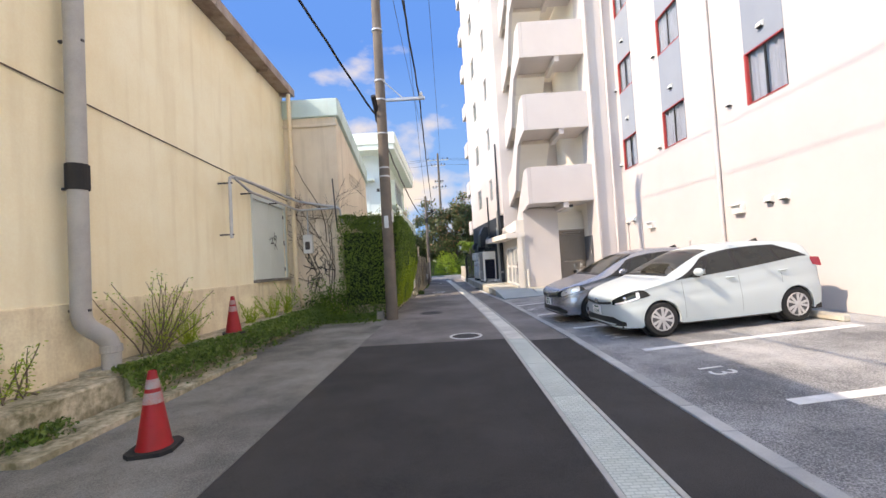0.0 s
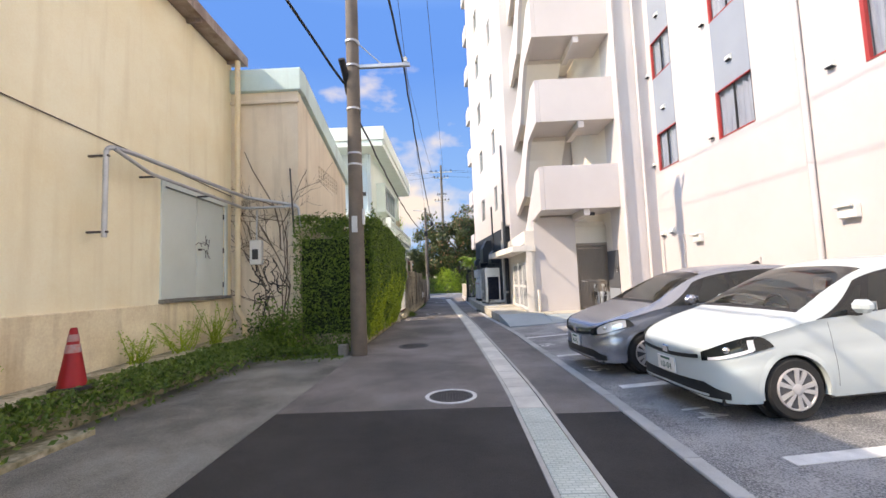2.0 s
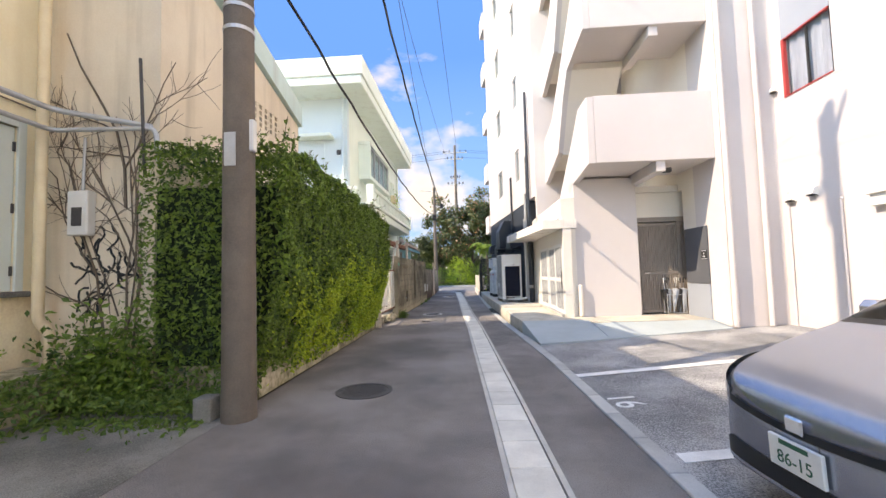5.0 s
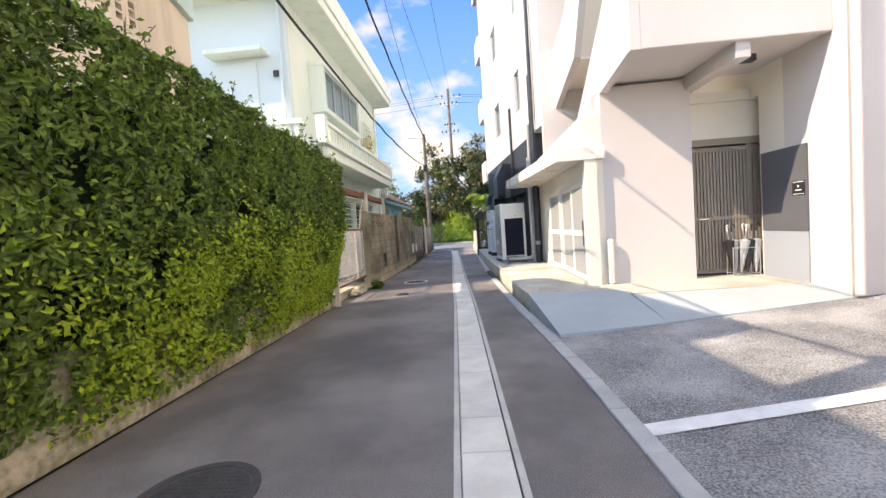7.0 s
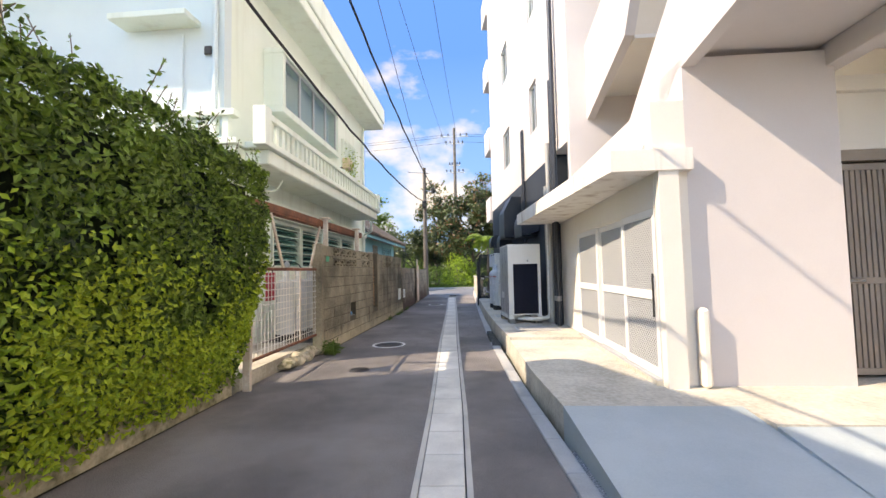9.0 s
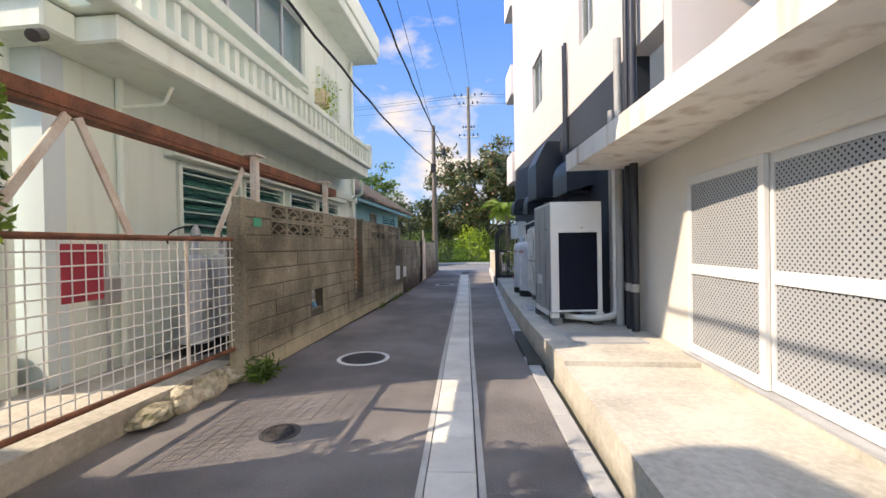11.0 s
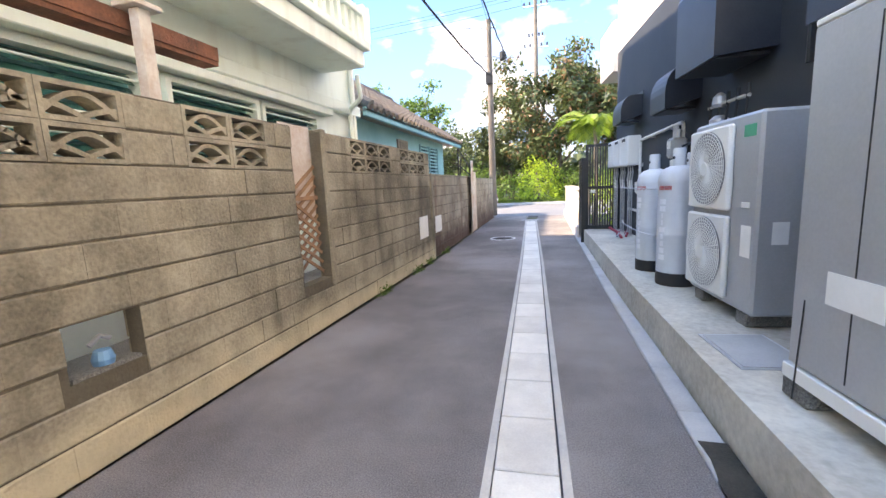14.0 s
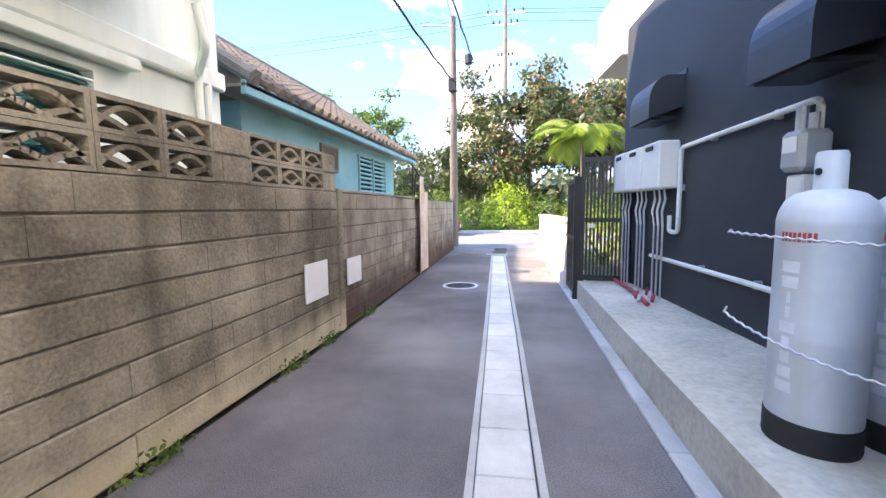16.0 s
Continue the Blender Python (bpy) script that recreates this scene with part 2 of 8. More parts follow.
GLASS_GREEN = glassmat("louvre_glass", (0.06, 0.22, 0.19), 0.1, 0.75)
CAR_WHITE = mat("pearl_white_car_paint", (0.50, 0.56, 0.565), (0.485, 0.545, 0.55), 0.5, 0.2, 0.0, spec=0.6)
CAR_SILVER = mat("silver_car_paint", (0.36, 0.38, 0.43), (0.34, 0.36, 0.41), 0.5, 0.26, 0.0, metal=0.75, spec=0.6)
CAR_PEARL_LENS = mat("white_lamp_strip", (0.80, 0.82, 0.85), (0.74, 0.76, 0.80), 6, 0.2, 0.0, spec=0.7)
PALE_TURQ = mat("pale_turquoise_coping", (0.62, 0.76, 0.72), (0.52, 0.66, 0.62), 1.0, 0.8, 0.15, fine=40, streak=(0.42, 0.44, 0.38, 0.4))
CAR_BLACK = mat("black_car_trim", (0.015, 0.015, 0.016), (0.022, 0.022, 0.022), 4, 0.5, 0.02)
CHROME = mat("chrome", (0.7, 0.7, 0.7), (0.6, 0.6, 0.6), 4, 0.15, 0.0, metal=1.0)
HUBCAP = mat("silver_hubcap", (0.60, 0.60, 0.61), (0.52, 0.52, 0.53), 4, 0.35, 0.0, metal=0.5)
# dark grey for the shade in the gaps between wheel spokes
WHEEL_SHADE = mat("wheel_gap_shade", (0.10, 0.10, 0.105), (0.075, 0.075, 0.08), 4, 0.5, 0.0)
LAMP_GLASS = mat("headlamp_glass", (0.72, 0.74, 0.77), (0.52, 0.54, 0.58), 5, 0.1, 0.0, metal=0.5, spec=0.8)
CAR_SIDE = mat("dark_side_glass", (0.012, 0.015, 0.015), (0.018, 0.022, 0.022), 2, 0.03, 0.0, spec=0.5)
# grey that stands for the shade inside the fan wells
FAN_SHADOW = mat("fan_well_shade", (0.16, 0.165, 0.165), (0.12, 0.125, 0.125), 4, 0.6, 0.05)
SEAT_FABRIC = mat("car_seat_fabric", (0.42, 0.39, 0.33), (0.32, 0.30, 0.26), 5, 0.9, 0.1)
PLATE = mat("plate_white", (0.80, 0.80, 0.76), (0.74, 0.74, 0.70), 8, 0.5, 0.0)
INK_GREEN = mat("plate_green_ink", (0.03, 0.12, 0.07), (0.04, 0.13, 0.08), 8, 0.6, 0.0)
AC_BODY = mat("ac_casing", (0.46, 0.475, 0.475), (0.38, 0.395, 0.395), 0.9, 0.42, 0.03, metal=0.3)
AC_LIGHT = mat("ac_casing_light", (0.74, 0.73, 0.68), (0.68, 0.67, 0.63), 0.9, 0.5, 0.03)
AC_FIN = mat("ac_dark_fins", (0.006, 0.010, 0.028), (0.010, 0.015, 0.04), 30, 0.6, 0.1)
CYL = mat("gas_cylinder_paint", (0.60, 0.64, 0.67), (0.52, 0.56, 0.59), 2, 0.45, 0.04, fine=25, streak=(0.28, 0.22, 0.18, 0.25))
WHITE_INK = mat("white_ink", (0.75, 0.77, 0.80), (0.65, 0.67, 0.7), 12, 0.7, 0.0)
RED_INK = mat("red_ink", (0.55, 0.06, 0.04), (0.5, 0.06, 0.05), 8, 0.6, 0.0)
BLUE_INK = mat("blue_ink", (0.12, 0.30, 0.50), (0.15, 0.34, 0.55), 8, 0.6, 0.0)
BLACK_INK = mat("black_spray_paint", (0.02, 0.02, 0.02), (0.03, 0.03, 0.03), 8, 0.8, 0.0)
GREEN_SIGN = mat("green_plate", (0.03, 0.35, 0.20), (0.04, 0.30, 0.18), 8, 0.5, 0.0)
RED_SIGN = mat("red_panel", (0.42, 0.04, 0.06), (0.36, 0.04, 0.06), 3, 0.6, 0.05)
WOOD_LATTICE = mat("weathered_wood", (0.42, 0.24, 0.13), (0.26, 0.15, 0.09), 6, 0.85, 0.3, fine=50)
FLAKING_BOARD = mat("flaking_board", (0.66, 0.60, 0.54), (0.50, 0.36, 0.26), 3, 0.8, 0.2, fine=30)
TILE = mat("clay_roof_tile", (0.21, 0.165, 0.125), (0.11, 0.092, 0.078), 2.5, 0.9, 0.4, fine=40, rnd=0.2)
BARK = mat("bark", (0.14, 0.11, 0.085), (0.08, 0.065, 0.05), 6, 0.95, 0.7, fine=40)
TWIG = mat("dry_vine", (0.13, 0.10, 0.075), (0.20, 0.15, 0.11), 9, 0.9, 0.3)
STONE_WHITE = mat("pale_stone", (0.62, 0.56, 0.45), (0.50, 0.45, 0.36), 3, 0.85, 0.4, fine=40)
IRON = mat("cast_iron", (0.055, 0.05, 0.05), (0.08, 0.075, 0.07), 8, 0.6, 0.4, fine=50)
SLATE_PANEL = mat("slate_grey_panel", (0.085, 0.09, 0.10), (0.10, 0.105, 0.115), 1.2, 0.6, 0.03)
RAMP_BLUE = mat("blue_grey_ramp_paint", (0.38, 0.43, 0.44), (0.32, 0.37, 0.38), 1.3, 0.75, 0.2, fine=60)
CANOPY = mat("rust_stained_canopy", (0.80, 0.76, 0.69), (0.72, 0.67, 0.60), 0.7, 0.85, 0.2, fine=50, streak=(0.36, 0.25, 0.17, 0.75))
WET = mat("wet_silt", (0.018, 0.018, 0.017), (0.05, 0.048, 0.04), 5, 0.25, 0.3)
CLEAR_VINYL = mat("clear_vinyl", (0.46, 0.48, 0.50), (0.30, 0.32, 0.34), 6, 0.3, 0.1)
LEAF_HEDGE = leafmat("hedge_leaves", (0.016, 0.040, 0.008), (0.18, 0.29, 0.04))
LEAF_YOUNG = leafmat("young_leaves", (0.13, 0.25, 0.014), (0.40, 0.52, 0.04))
LEAF_TREE = leafmat("tree_leaves", (0.016, 0.036, 0.012), (0.105, 0.13, 0.04))
LEAF_DRY = leafmat("reddish_leaves", (0.20, 0.10, 0.05), (0.28, 0.16, 0.07))
# near-black green: the hedge's inner shade put into a colour
HEDGE_SHADE = mat("painted_hedge_shade", (0.02, 0.035, 0.01), (0.012, 0.02, 0.008), 8, 0.9, 0.5)
LEAF_PALM = leafmat("palm_leaves", (0.06, 0.13, 0.012), (0.20, 0.30, 0.03))
GRASS = leafmat("grass", (0.05, 0.11, 0.015), (0.14, 0.22, 0.035))


# ---- mesh helpers ----
def box(bm, x0, x1, y0, y1, z0, z1, bev=0.0, m=None):
    """A box with chamfered edges, in bm."""
    r = bmesh.ops.create_cube(bm, size=1.0, matrix=Matrix.Translation(((x0 + x1) / 2, (y0 + y1) / 2, (z0 + z1) / 2)) @ Matrix.Diagonal((x1 - x0, y1 - y0, z1 - z0, 1)))
    vs = r["verts"]
    if bev:
        es = list({e for v in vs for e in v.link_edges})
        o = bmesh.ops.bevel(bm, geom=es, offset=bev, segments=1, affect="EDGES")
        vs = list({v for f in o["faces"] for v in f.verts} | {v for v in vs if v.is_valid})
    if m is not None:
        bmesh.ops.transform(bm, matrix=m, verts=[v for v in vs if v.is_valid])
    return bm


def B(x0, x1, y0, y1, z0, z1, bev=0.0, m=None):
    return box(bmesh.new(), x0, x1, y0, y1, z0, z1, bev, m)


def rod(bm, a, b, r0, r1=None, seg=10, caps=True):
    a, b = Vector(a), Vector(b)
    d = b - a
    q = d.to_track_quat("Z", "Y").to_matrix().to_4x4()
    bmesh.ops.create_cone(bm, cap_ends=caps, cap_tris=False, segments=seg, radius1=r0, radius2=r0 if r1 is None else r1, depth=d.length, matrix=Matrix.Translation((a + b) / 2) @ q)
    return bm


def tube(bm, pts, r, seg=8, r_end=None):
    """A bent tube through pts."""
    pts = [Vector(p) for p in pts]
    n = len(pts)
    rings = []
    up = Vector((0.13, 0.29, 0.95)).normalized()
    for i, p in enumerate(pts):
        d = (pts[min(i + 1, n - 1)] - pts[max(i - 1, 0)]).normalized()
        s = d.cross(up)
        s = s.normalized() if s.length > 1e-3 else Vector((1, 0, 0))
        u = s.cross(d)
        rr = r + ((r_end - r) * i / (n - 1) if r_end is not None else 0)
        rings.append([bm.verts.new(p + rr * (math.cos(k * math.tau / seg) * s + math.sin(k * math.tau / seg) * u)) for k in range(seg)])
    for a, b in zip(rings, rings[1:]):
        for k in range(seg):
            bm.faces.new((a[k], a[(k + 1) % seg], b[(k + 1) % seg], b[k]))
    bm.faces.new(rings[0][::-1])
    bm.faces.new(rings[-1])
    return bm


def bend(pts, r=0.08, n=4):
    """Round off the corners of a polyline."""
    pts = [Vector(p) for p in pts]
    out = [pts[0]]
    for a, b, c in zip(pts, pts[1:], pts[2:]):
        u, w = (a - b), (c - b)
        k = min(r, u.length * 0.45, w.length * 0.45)
        s, e = b + u.normalized() * k, b + w.normalized() * k
        for i in range(n + 1):
            t = i / n
            out.append((1 - t) ** 2 * s + 2 * t * (1 - t) * b + t * t * e)
    return out + [pts[-1]]


def lathe(bm, prof, seg=24, c=(0, 0, 0)):
    """Revolve (radius, z) pairs round the z axis at c."""
    rings = []
    for r, z in prof:
        rings.append([bm.verts.new((c[0] + r * math.cos(k * math.tau / seg), c[1] + r * math.sin(k * math.tau / seg), c[2] + z)) for k in range(seg)])
    for a, b in zip(rings, rings[1:]):
        for k in range(seg):
            bm.faces.new((a[k], a[(k + 1) % seg], b[(k + 1) % seg], b[k]))
    bm.faces.new(rings[0][::-1])
    bm.faces.new(rings[-1])
    return bm


def prism(bm, poly, axis, a, b):
    """Extrude a polygon given in the two other axes along axis from a to b."""
    def at(p, w):
        return {"x": (w, p[0], p[1]), "y": (p[0], w, p[1]), "z": (p[0], p[1], w)}[axis]
    lo = [bm.verts.new(at(p, a)) for p in poly]
    hi = [bm.verts.new(at(p, b)) for p in poly]
    n = len(poly)
    fs = [bm.faces.new(lo), bm.faces.new(hi[::-1])] + [bm.faces.new((lo[i], hi[i], hi[(i + 1) % n], lo[(i + 1) % n])) for i in range(n)]
    bmesh.ops.recalc_face_normals(bm, faces=fs)
    return bm


def mesh_of(name, bm, material, smooth=False):
    bmesh.ops.recalc_face_normals(bm, faces=bm.faces[:])
    me = bpy.data.meshes.new(name)
    bm.to_mesh(me)
    bm.free()
    me.materials.append(material)
    if smooth:
        me.shade_smooth()
        me.set_sharp_from_angle(angle=radians(38))
    return me


def part(name, bm, material, parent, label="", smooth=False, at=None):
    ob = new(name, mesh_of(name, bm, material, smooth))
    ob.parent = parent
    if at is not None:
        ob.matrix_basis = at
    return tagged(ob, label)


def thing(name, label, category, m=None, group="", kind=""):
    ob = new(name)
    ob.empty_display_size = 0.2
    if m is not None:
        ob.matrix_basis = m
    return tagged(ob, label, category, group, kind)


def solid(name, bm, material, label, category, kind="", smooth=False, m=None, group=""):
    ob = new(name, mesh_of(name, bm, material, smooth))
    if m is not None:
        ob.matrix_basis = m
    return tagged(ob, label, category, group, kind)


def raw_mesh(name, verts, faces, material):
    me = bpy.data.meshes.new(name)
    me.from_pydata([tuple(v) for v in verts], [], [tuple(f) for f in faces])
    me.materials.append(material)
    return me


def leaf_cloud(cs, ns, size, rng, spread=0.6, ratio=0.55):
    """Folded leaves: five-cornered blades at cs, facing about ns. Returns verts and faces."""
    cs, ns = np.asarray(cs, float), np.asarray(ns, float)
    n = len(cs)
    nn = ns + rng.normal(0, spread, (n, 3))
    nn /= np.linalg.norm(nn, axis=1)[:, None] + 1e-9
    t = rng.normal(0, 1, (n, 3))
    t -= (t * nn).sum(1)[:, None] * nn
    t /= np.linalg.norm(t, axis=1)[:, None] + 1e-9
    w = np.cross(nn, t)
    L = (size * rng.uniform(0.65, 1.35, n))[:, None]
    W = L * ratio * 0.5
    v = np.stack([cs - t * L * 0.5, cs + w * W + nn * L * 0.12, cs + t * L * 0.5, cs - w * W + nn * L * 0.12], 1).reshape(-1, 3)
    k = np.arange(n)[:, None] * 4
    f = np.concatenate([k + [0, 1, 2], k + [0, 2, 3]], 0)
    return v, f


def text_mesh(word, size, material, name="marking", depth=0.002):
    cu = bpy.data.curves.new(name, "FONT")
    cu.body, cu.size, cu.extrude, cu.align_x, cu.align_y = word, size, depth, "CENTER", "CENTER"
    tmp = bpy.data.objects.new(name, cu)
    me = bpy.data.meshes.new_from_object(tmp)
    bpy.data.objects.remove(tmp)
    bpy.data.curves.remove(cu)
    me.materials.clear()
    me.materials.append(material)
    return me


def poly(pts, y):
    """Straight-line interpolation in a short list of (y, x)."""
    if y <= pts[0][0]:
        return pts[0][1]
    for (a, p), (b, q) in zip(pts, pts[1:]):
        if y <= b:
            return p + (q - p) * (y - a) / (b - a)
    return pts[-1][1]


def strip(bm, left, right, y0, y1, z0, z1, n=24):
    """A slab between two edges x = left(y) and right(y)."""
    rows = []
    for i in range(n + 1):
        y = y0 + (y1 - y0) * i / n
        a, b = left(y), right(y)
        rows.append([bm.verts.new((a, y, z0)), bm.verts.new((b, y, z0)), bm.verts.new((b, y, z1)), bm.verts.new((a, y, z1))])
    for r, s in zip(rows, rows[1:]):
        for k in range(4):
            bm.faces.new((r[k], r[(k + 1) % 4], s[(k + 1) % 4], s[k]))
    bm.faces.new(rows[0][::-1])
    bm.faces.new(rows[-1])
    return bm


def gx(y):   # left edge of the gutter
    return poly([(-12, 0.90), (8.6, 1.0), (12, 0.88), (18, 0.63), (22.3, 0.385), (28.7, 0.085), (36.8, -0.35)], y)


def kx(y):   # left edge of the concrete kerb strip
    return poly([(-12, 2.04), (8, 2.13), (14.3, 1.93), (18.85, 1.59), (22.5, 1.41), (27, 1.28), (36.8, 1.08)], y)


def lx(y):   # left edge of the lane
    return poly([(-12, -1.82), (12.2, -1.82), (18.6, -1.84), (18.7, -2.0), (20.7, -1.95), (21.0, -1.66), (28.7, -1.5), (38.5, -1.75)], y)

# ---- ground ----
solid("ground", B(-300, 300, -300, 300, -0.5, -0.06), EARTH, "bare brown earth with some green reaching the horizon", "ground", "structure")
road = solid("road", strip(bmesh.new(), lx, lambda y: gx(y) - 0.012, -12, 38.6, -0.1, 0.0, 60), ASPHALT, "worn grey asphalt of a narrow back lane", "road", "structure")
solid("road_shoulder", strip(bmesh.new(), lambda y: gx(y) + 0.402, lambda y: kx(y) - 0.002, -12, 38.6, -0.1, 0.0, 60), ASPHALT, "strip of asphalt between drain covers and kerb", "road", "structure")
solid("road_patch", strip(bmesh.new(), lambda y: lx(y) + 0.01, lambda y: gx(y) - 0.02, -12, 7.9, 0.0, 0.004, 20), ASPHALT_NEW, "dark newer asphalt laid over the lane", "road", "structure")
solid("road_patch", strip(bmesh.new(), lambda y: gx(y) + 0.41, lambda y: kx(y) - 0.01, -12, 7.6, 0.0, 0.004, 20), ASPHALT_NEW, "dark newer asphalt beside the drain", "road", "structure")
solid("cross_street", B(-60, 60, 38.6, 47.2, -0.1, 0.004), STREET, "sunlit grey asphalt street crossing the lane's end", "road", "structure")
solid("road_edge_line", B(-50, -3.2, 39.25, 39.37, 0.004, 0.008), PAINT_WHITE, "white painted edge line along the cross street", "road marking", "structure")
solid("far_kerb", B(-60, 60, 47.2, 47.4, -0.1, 0.14, 0.02), KERB, "grey concrete kerb on the far side of the street", "kerb", "structure")
# drain bed and rims under the covers
solid("drain_bed", strip(bmesh.new(), lambda y: gx(y), lambda y: gx(y) + 0.39, -12, 36.6, -0.1, -0.018, 60), IRON, "dark bed of the covered roadside drain", "drain", "structure")
for dx in (-0.012, 0.36):
    solid("drain_rim", strip(bmesh.new(), lambda y: gx(y) + dx, lambda y: gx(y) + dx + 0.042, -12, 36.6, -0.1, 0.006, 60), GUTTER_EDGE, "pale concrete rim of the roadside drain", "drain", "structure")
solid("drain_end_cap", B(-0.52, 0.12, 36.62, 36.86, -0.1, 0.012, 0.01), KERB, "pale concrete cap at the drain's end", "drain", "structure")


def lot_z(x):
    return max(0.0, 0.043 * (x - 2.3))


bm = bmesh.new()
rows = []
for k in range(61):
    y = -12 + 29.0 * k / 60
    a = kx(y) + 0.1
    rows.append([bm.verts.new(q) for q in ((a, y, -0.1), (7.4, y, -0.1), (7.4, y, lot_z(7.4)), (2.45, y, lot_z(2.45)), (a, y, 0.0))])
for r, q in zip(rows, rows[1:]):
    for k in range(5):
        bm.faces.new((r[k], r[(k + 1) % 5], q[(k + 1) % 5], q[k]))
bm.faces.new(rows[0][::-1])
bm.faces.new(rows[-1])
solid("parking_lot", bm, ASPHALT_LOT, "coarse grey asphalt of a parking lot rising to the wall", "parking lot", "structure")

# concrete apron and raised walk on the yellow building's side
solid("apron", strip(bmesh.new(), lambda y: -4.4, lambda y: lx(y) - 0.003, -12, 12.25, -0.1, 0.003, 12), CONC_OLD, "rough grey concrete apron with cracks and stains", "pavement", "structure")
bm = bmesh.new()
box(bm, -4.95, -4.06, -12, 5.05, -0.1, 0.36, 0.02)
solid("walkway", bm, CONC_MOSS, "raised weathered concrete walk with broken mossy edge", "walkway", "structure")
solid("walkway", B(-4.95, -4.0, 5.06, 12.4, -0.1, 0.42, 0.02), CONC_MOSS, "raised weathered concrete walk overgrown with weeds", "walkway", "structure")
solid("low_kerb", strip(bmesh.new(), lambda y: -3.99, lambda y: -3.55, 3.4, 7.4, -0.1, 0.06, 8), CONC_MOSS, "low broken concrete strip beside the walk", "kerb", "structure")

# ---- yellow building ----
ang = -1.75   # the wall turns a little away from the lane
YB = pose(-4.66, 4.0, 0, 0, 0, -ang)
yb = thing("yellow_building", "large yellow rendered hall with stained walls and metal eave", "building", YB)


def yw(x0, x1, y0, y1, z0, z1, bev=0.0):
    return B(x0, x1, y0, y1, z0, z1, bev)


DY0, DY1, DZ0, DZ1 = 6.22, 8.30, 1.36, 3.42    # the double door's opening, along the wall
bm = bmesh.new()
box(bm, -0.3, 0, -16, DY0, 1.28, 7.0)
box(bm, -0.3, 0, DY1, 8.62, 1.28, 7.0)
box(bm, -0.3, 0, DY0, DY1, DZ1, 7.0)
box(bm, -12, -0.3, -16, 8.62, 6.6, 7.0)
box(bm, -12, -0.3, 8.4, 8.62, 0.0, 6.6)
part("wall", bm, YELLOW, yb)
bm = bmesh.new()
box(bm, -0.3, 0.045, -16, DY0, 0.3, 1.28, 0.012)
box(bm, -0.3, 0.045, DY0, 8.62, 0.3, 1.33, 0.012)
part("wall_base", bm, YELLOW_BASE, yb, "stained thicker foot of the wall")
bm = bmesh.new()
prism(bm, [(-12, 7.02), (0.34, 7.02), (0.34, 7.13), (0.30, 7.25), (-12, 9.2)], "y", -16, 8.72)
part("roof", bm, EAVE, yb, "rusty sheet-metal roof edge")
for k in range(11):
    y = 8.72 - 2.3 * k
    part("fascia_panel", B(0.34, 0.365, y - 2.28, y, 7.0, 7.24, 0.006), EAVE, yb)
for k in range(12):
    part("eave_bracket", B(0.0, 0.3, 8.4 - 1.6 * k, 8.45 - 1.6 * k, 6.94, 7.02, 0.004), EAVE, yb)
part("door_frame", B(-0.16, 0.03, DY0 - 0.1, DY0, DZ0 - 0.06, DZ1 + 0.1, 0.006), DOOR_GREY, yb)
part("door_frame", B(-0.16, 0.03, DY1, DY1 + 0.1, DZ0 - 0.06, DZ1 + 0.1, 0.006), DOOR_GREY, yb)
part("door_frame", B(-0.16, 0.03, DY0, DY1, DZ1, DZ1 + 0.1, 0.006), DOOR_GREY, yb)
part("door_sill", B(-0.2, 0.12, DY0 - 0.12, DY1 + 0.12, DZ0 - 0.07, DZ0, 0.01), CONC_OLD, yb, "grey stone sill with dirt")
mid = (DY0 + DY1) / 2
for a, b in ((DY0, mid - 0.004), (mid + 0.004, DY1)):
    d = part("door", B(-0.08, -0.02, a + 0.004, b - 0.004, DZ0 + 0.005, DZ1 - 0.004, 0.006), DOOR_GREY, yb, "plain pale grey steel door leaf")
    for z in (DZ0 + 0.25, (DZ0 + DZ1) / 2, DZ1 - 0.25):
        y = a + 0.02 if a == DY0 else b - 0.02
        part("hinge", B(-0.02, 0.0, y - 0.015, y + 0.015, z - 0.06, z + 0.06, 0.003), IRON, d)
    if a != DY0:
        part("handle", rod(bmesh.new(), (-0.02, a + 0.06, DZ0 + 0.98), (0.05, a + 0.06, DZ0 + 0.98), 0.02), IRON, d)
# the thick cable line and small repairs on the wall
part("cable", tube(bmesh.new(), [(0.02, -16, 4.25), (0.02, 1.3, 3.89), (0.02, 8.6, 3.72)], 0.010, 6), TWIG, yb)
for y, w in ((6.6, 0.34), (7.05, 0.30)):
    part("vent_plate", B(0.045, 0.06, y, y + w, 0.8, 1.12, 0.004), YELLOW_BASE, yb)

# ---- second building, behind ----
W2 = thing("cream_building", "cream rendered flat-roofed building with vines on its end wall", "building")
def cream_top(y):
    return 6.28 - 1.25 * (y - 12.62) / 4.38


CY1 = 17.0
VY0, VZ0, VW, VH, VN, VM = 14.08, 4.36, 0.21, 0.118, 9, 4
part("wall", B(-14, -3.28, 12.62, 12.85, 0, 6.28), CREAM, W2)
part("wall", B(-3.52, -3.28, 12.85, VY0, 0, VZ0), CREAM, W2)
part("wall", B(-3.52, -3.28, VY0, VY0 + VW * VN, 0, VZ0), CREAM, W2)
part("wall", B(-3.52, -3.28, VY0 + VW * VN, CY1, 0, VZ0), CREAM, W2)
for a, b, z in ((12.85, VY0, VZ0), (VY0, VY0 + VW * VN, VZ0 + VH * VM), (VY0 + VW * VN, CY1, VZ0)):
    part("wall", prism(bmesh.new(), [(a, z), (b, z), (b, cream_top(b)), (a, cream_top(a))], "x", -3.52, -3.28), CREAM, W2)
part("wall", B(-9, -3.52, CY1 - 0.25, CY1, 0, cream_top(CY1)), CREAM, W2)
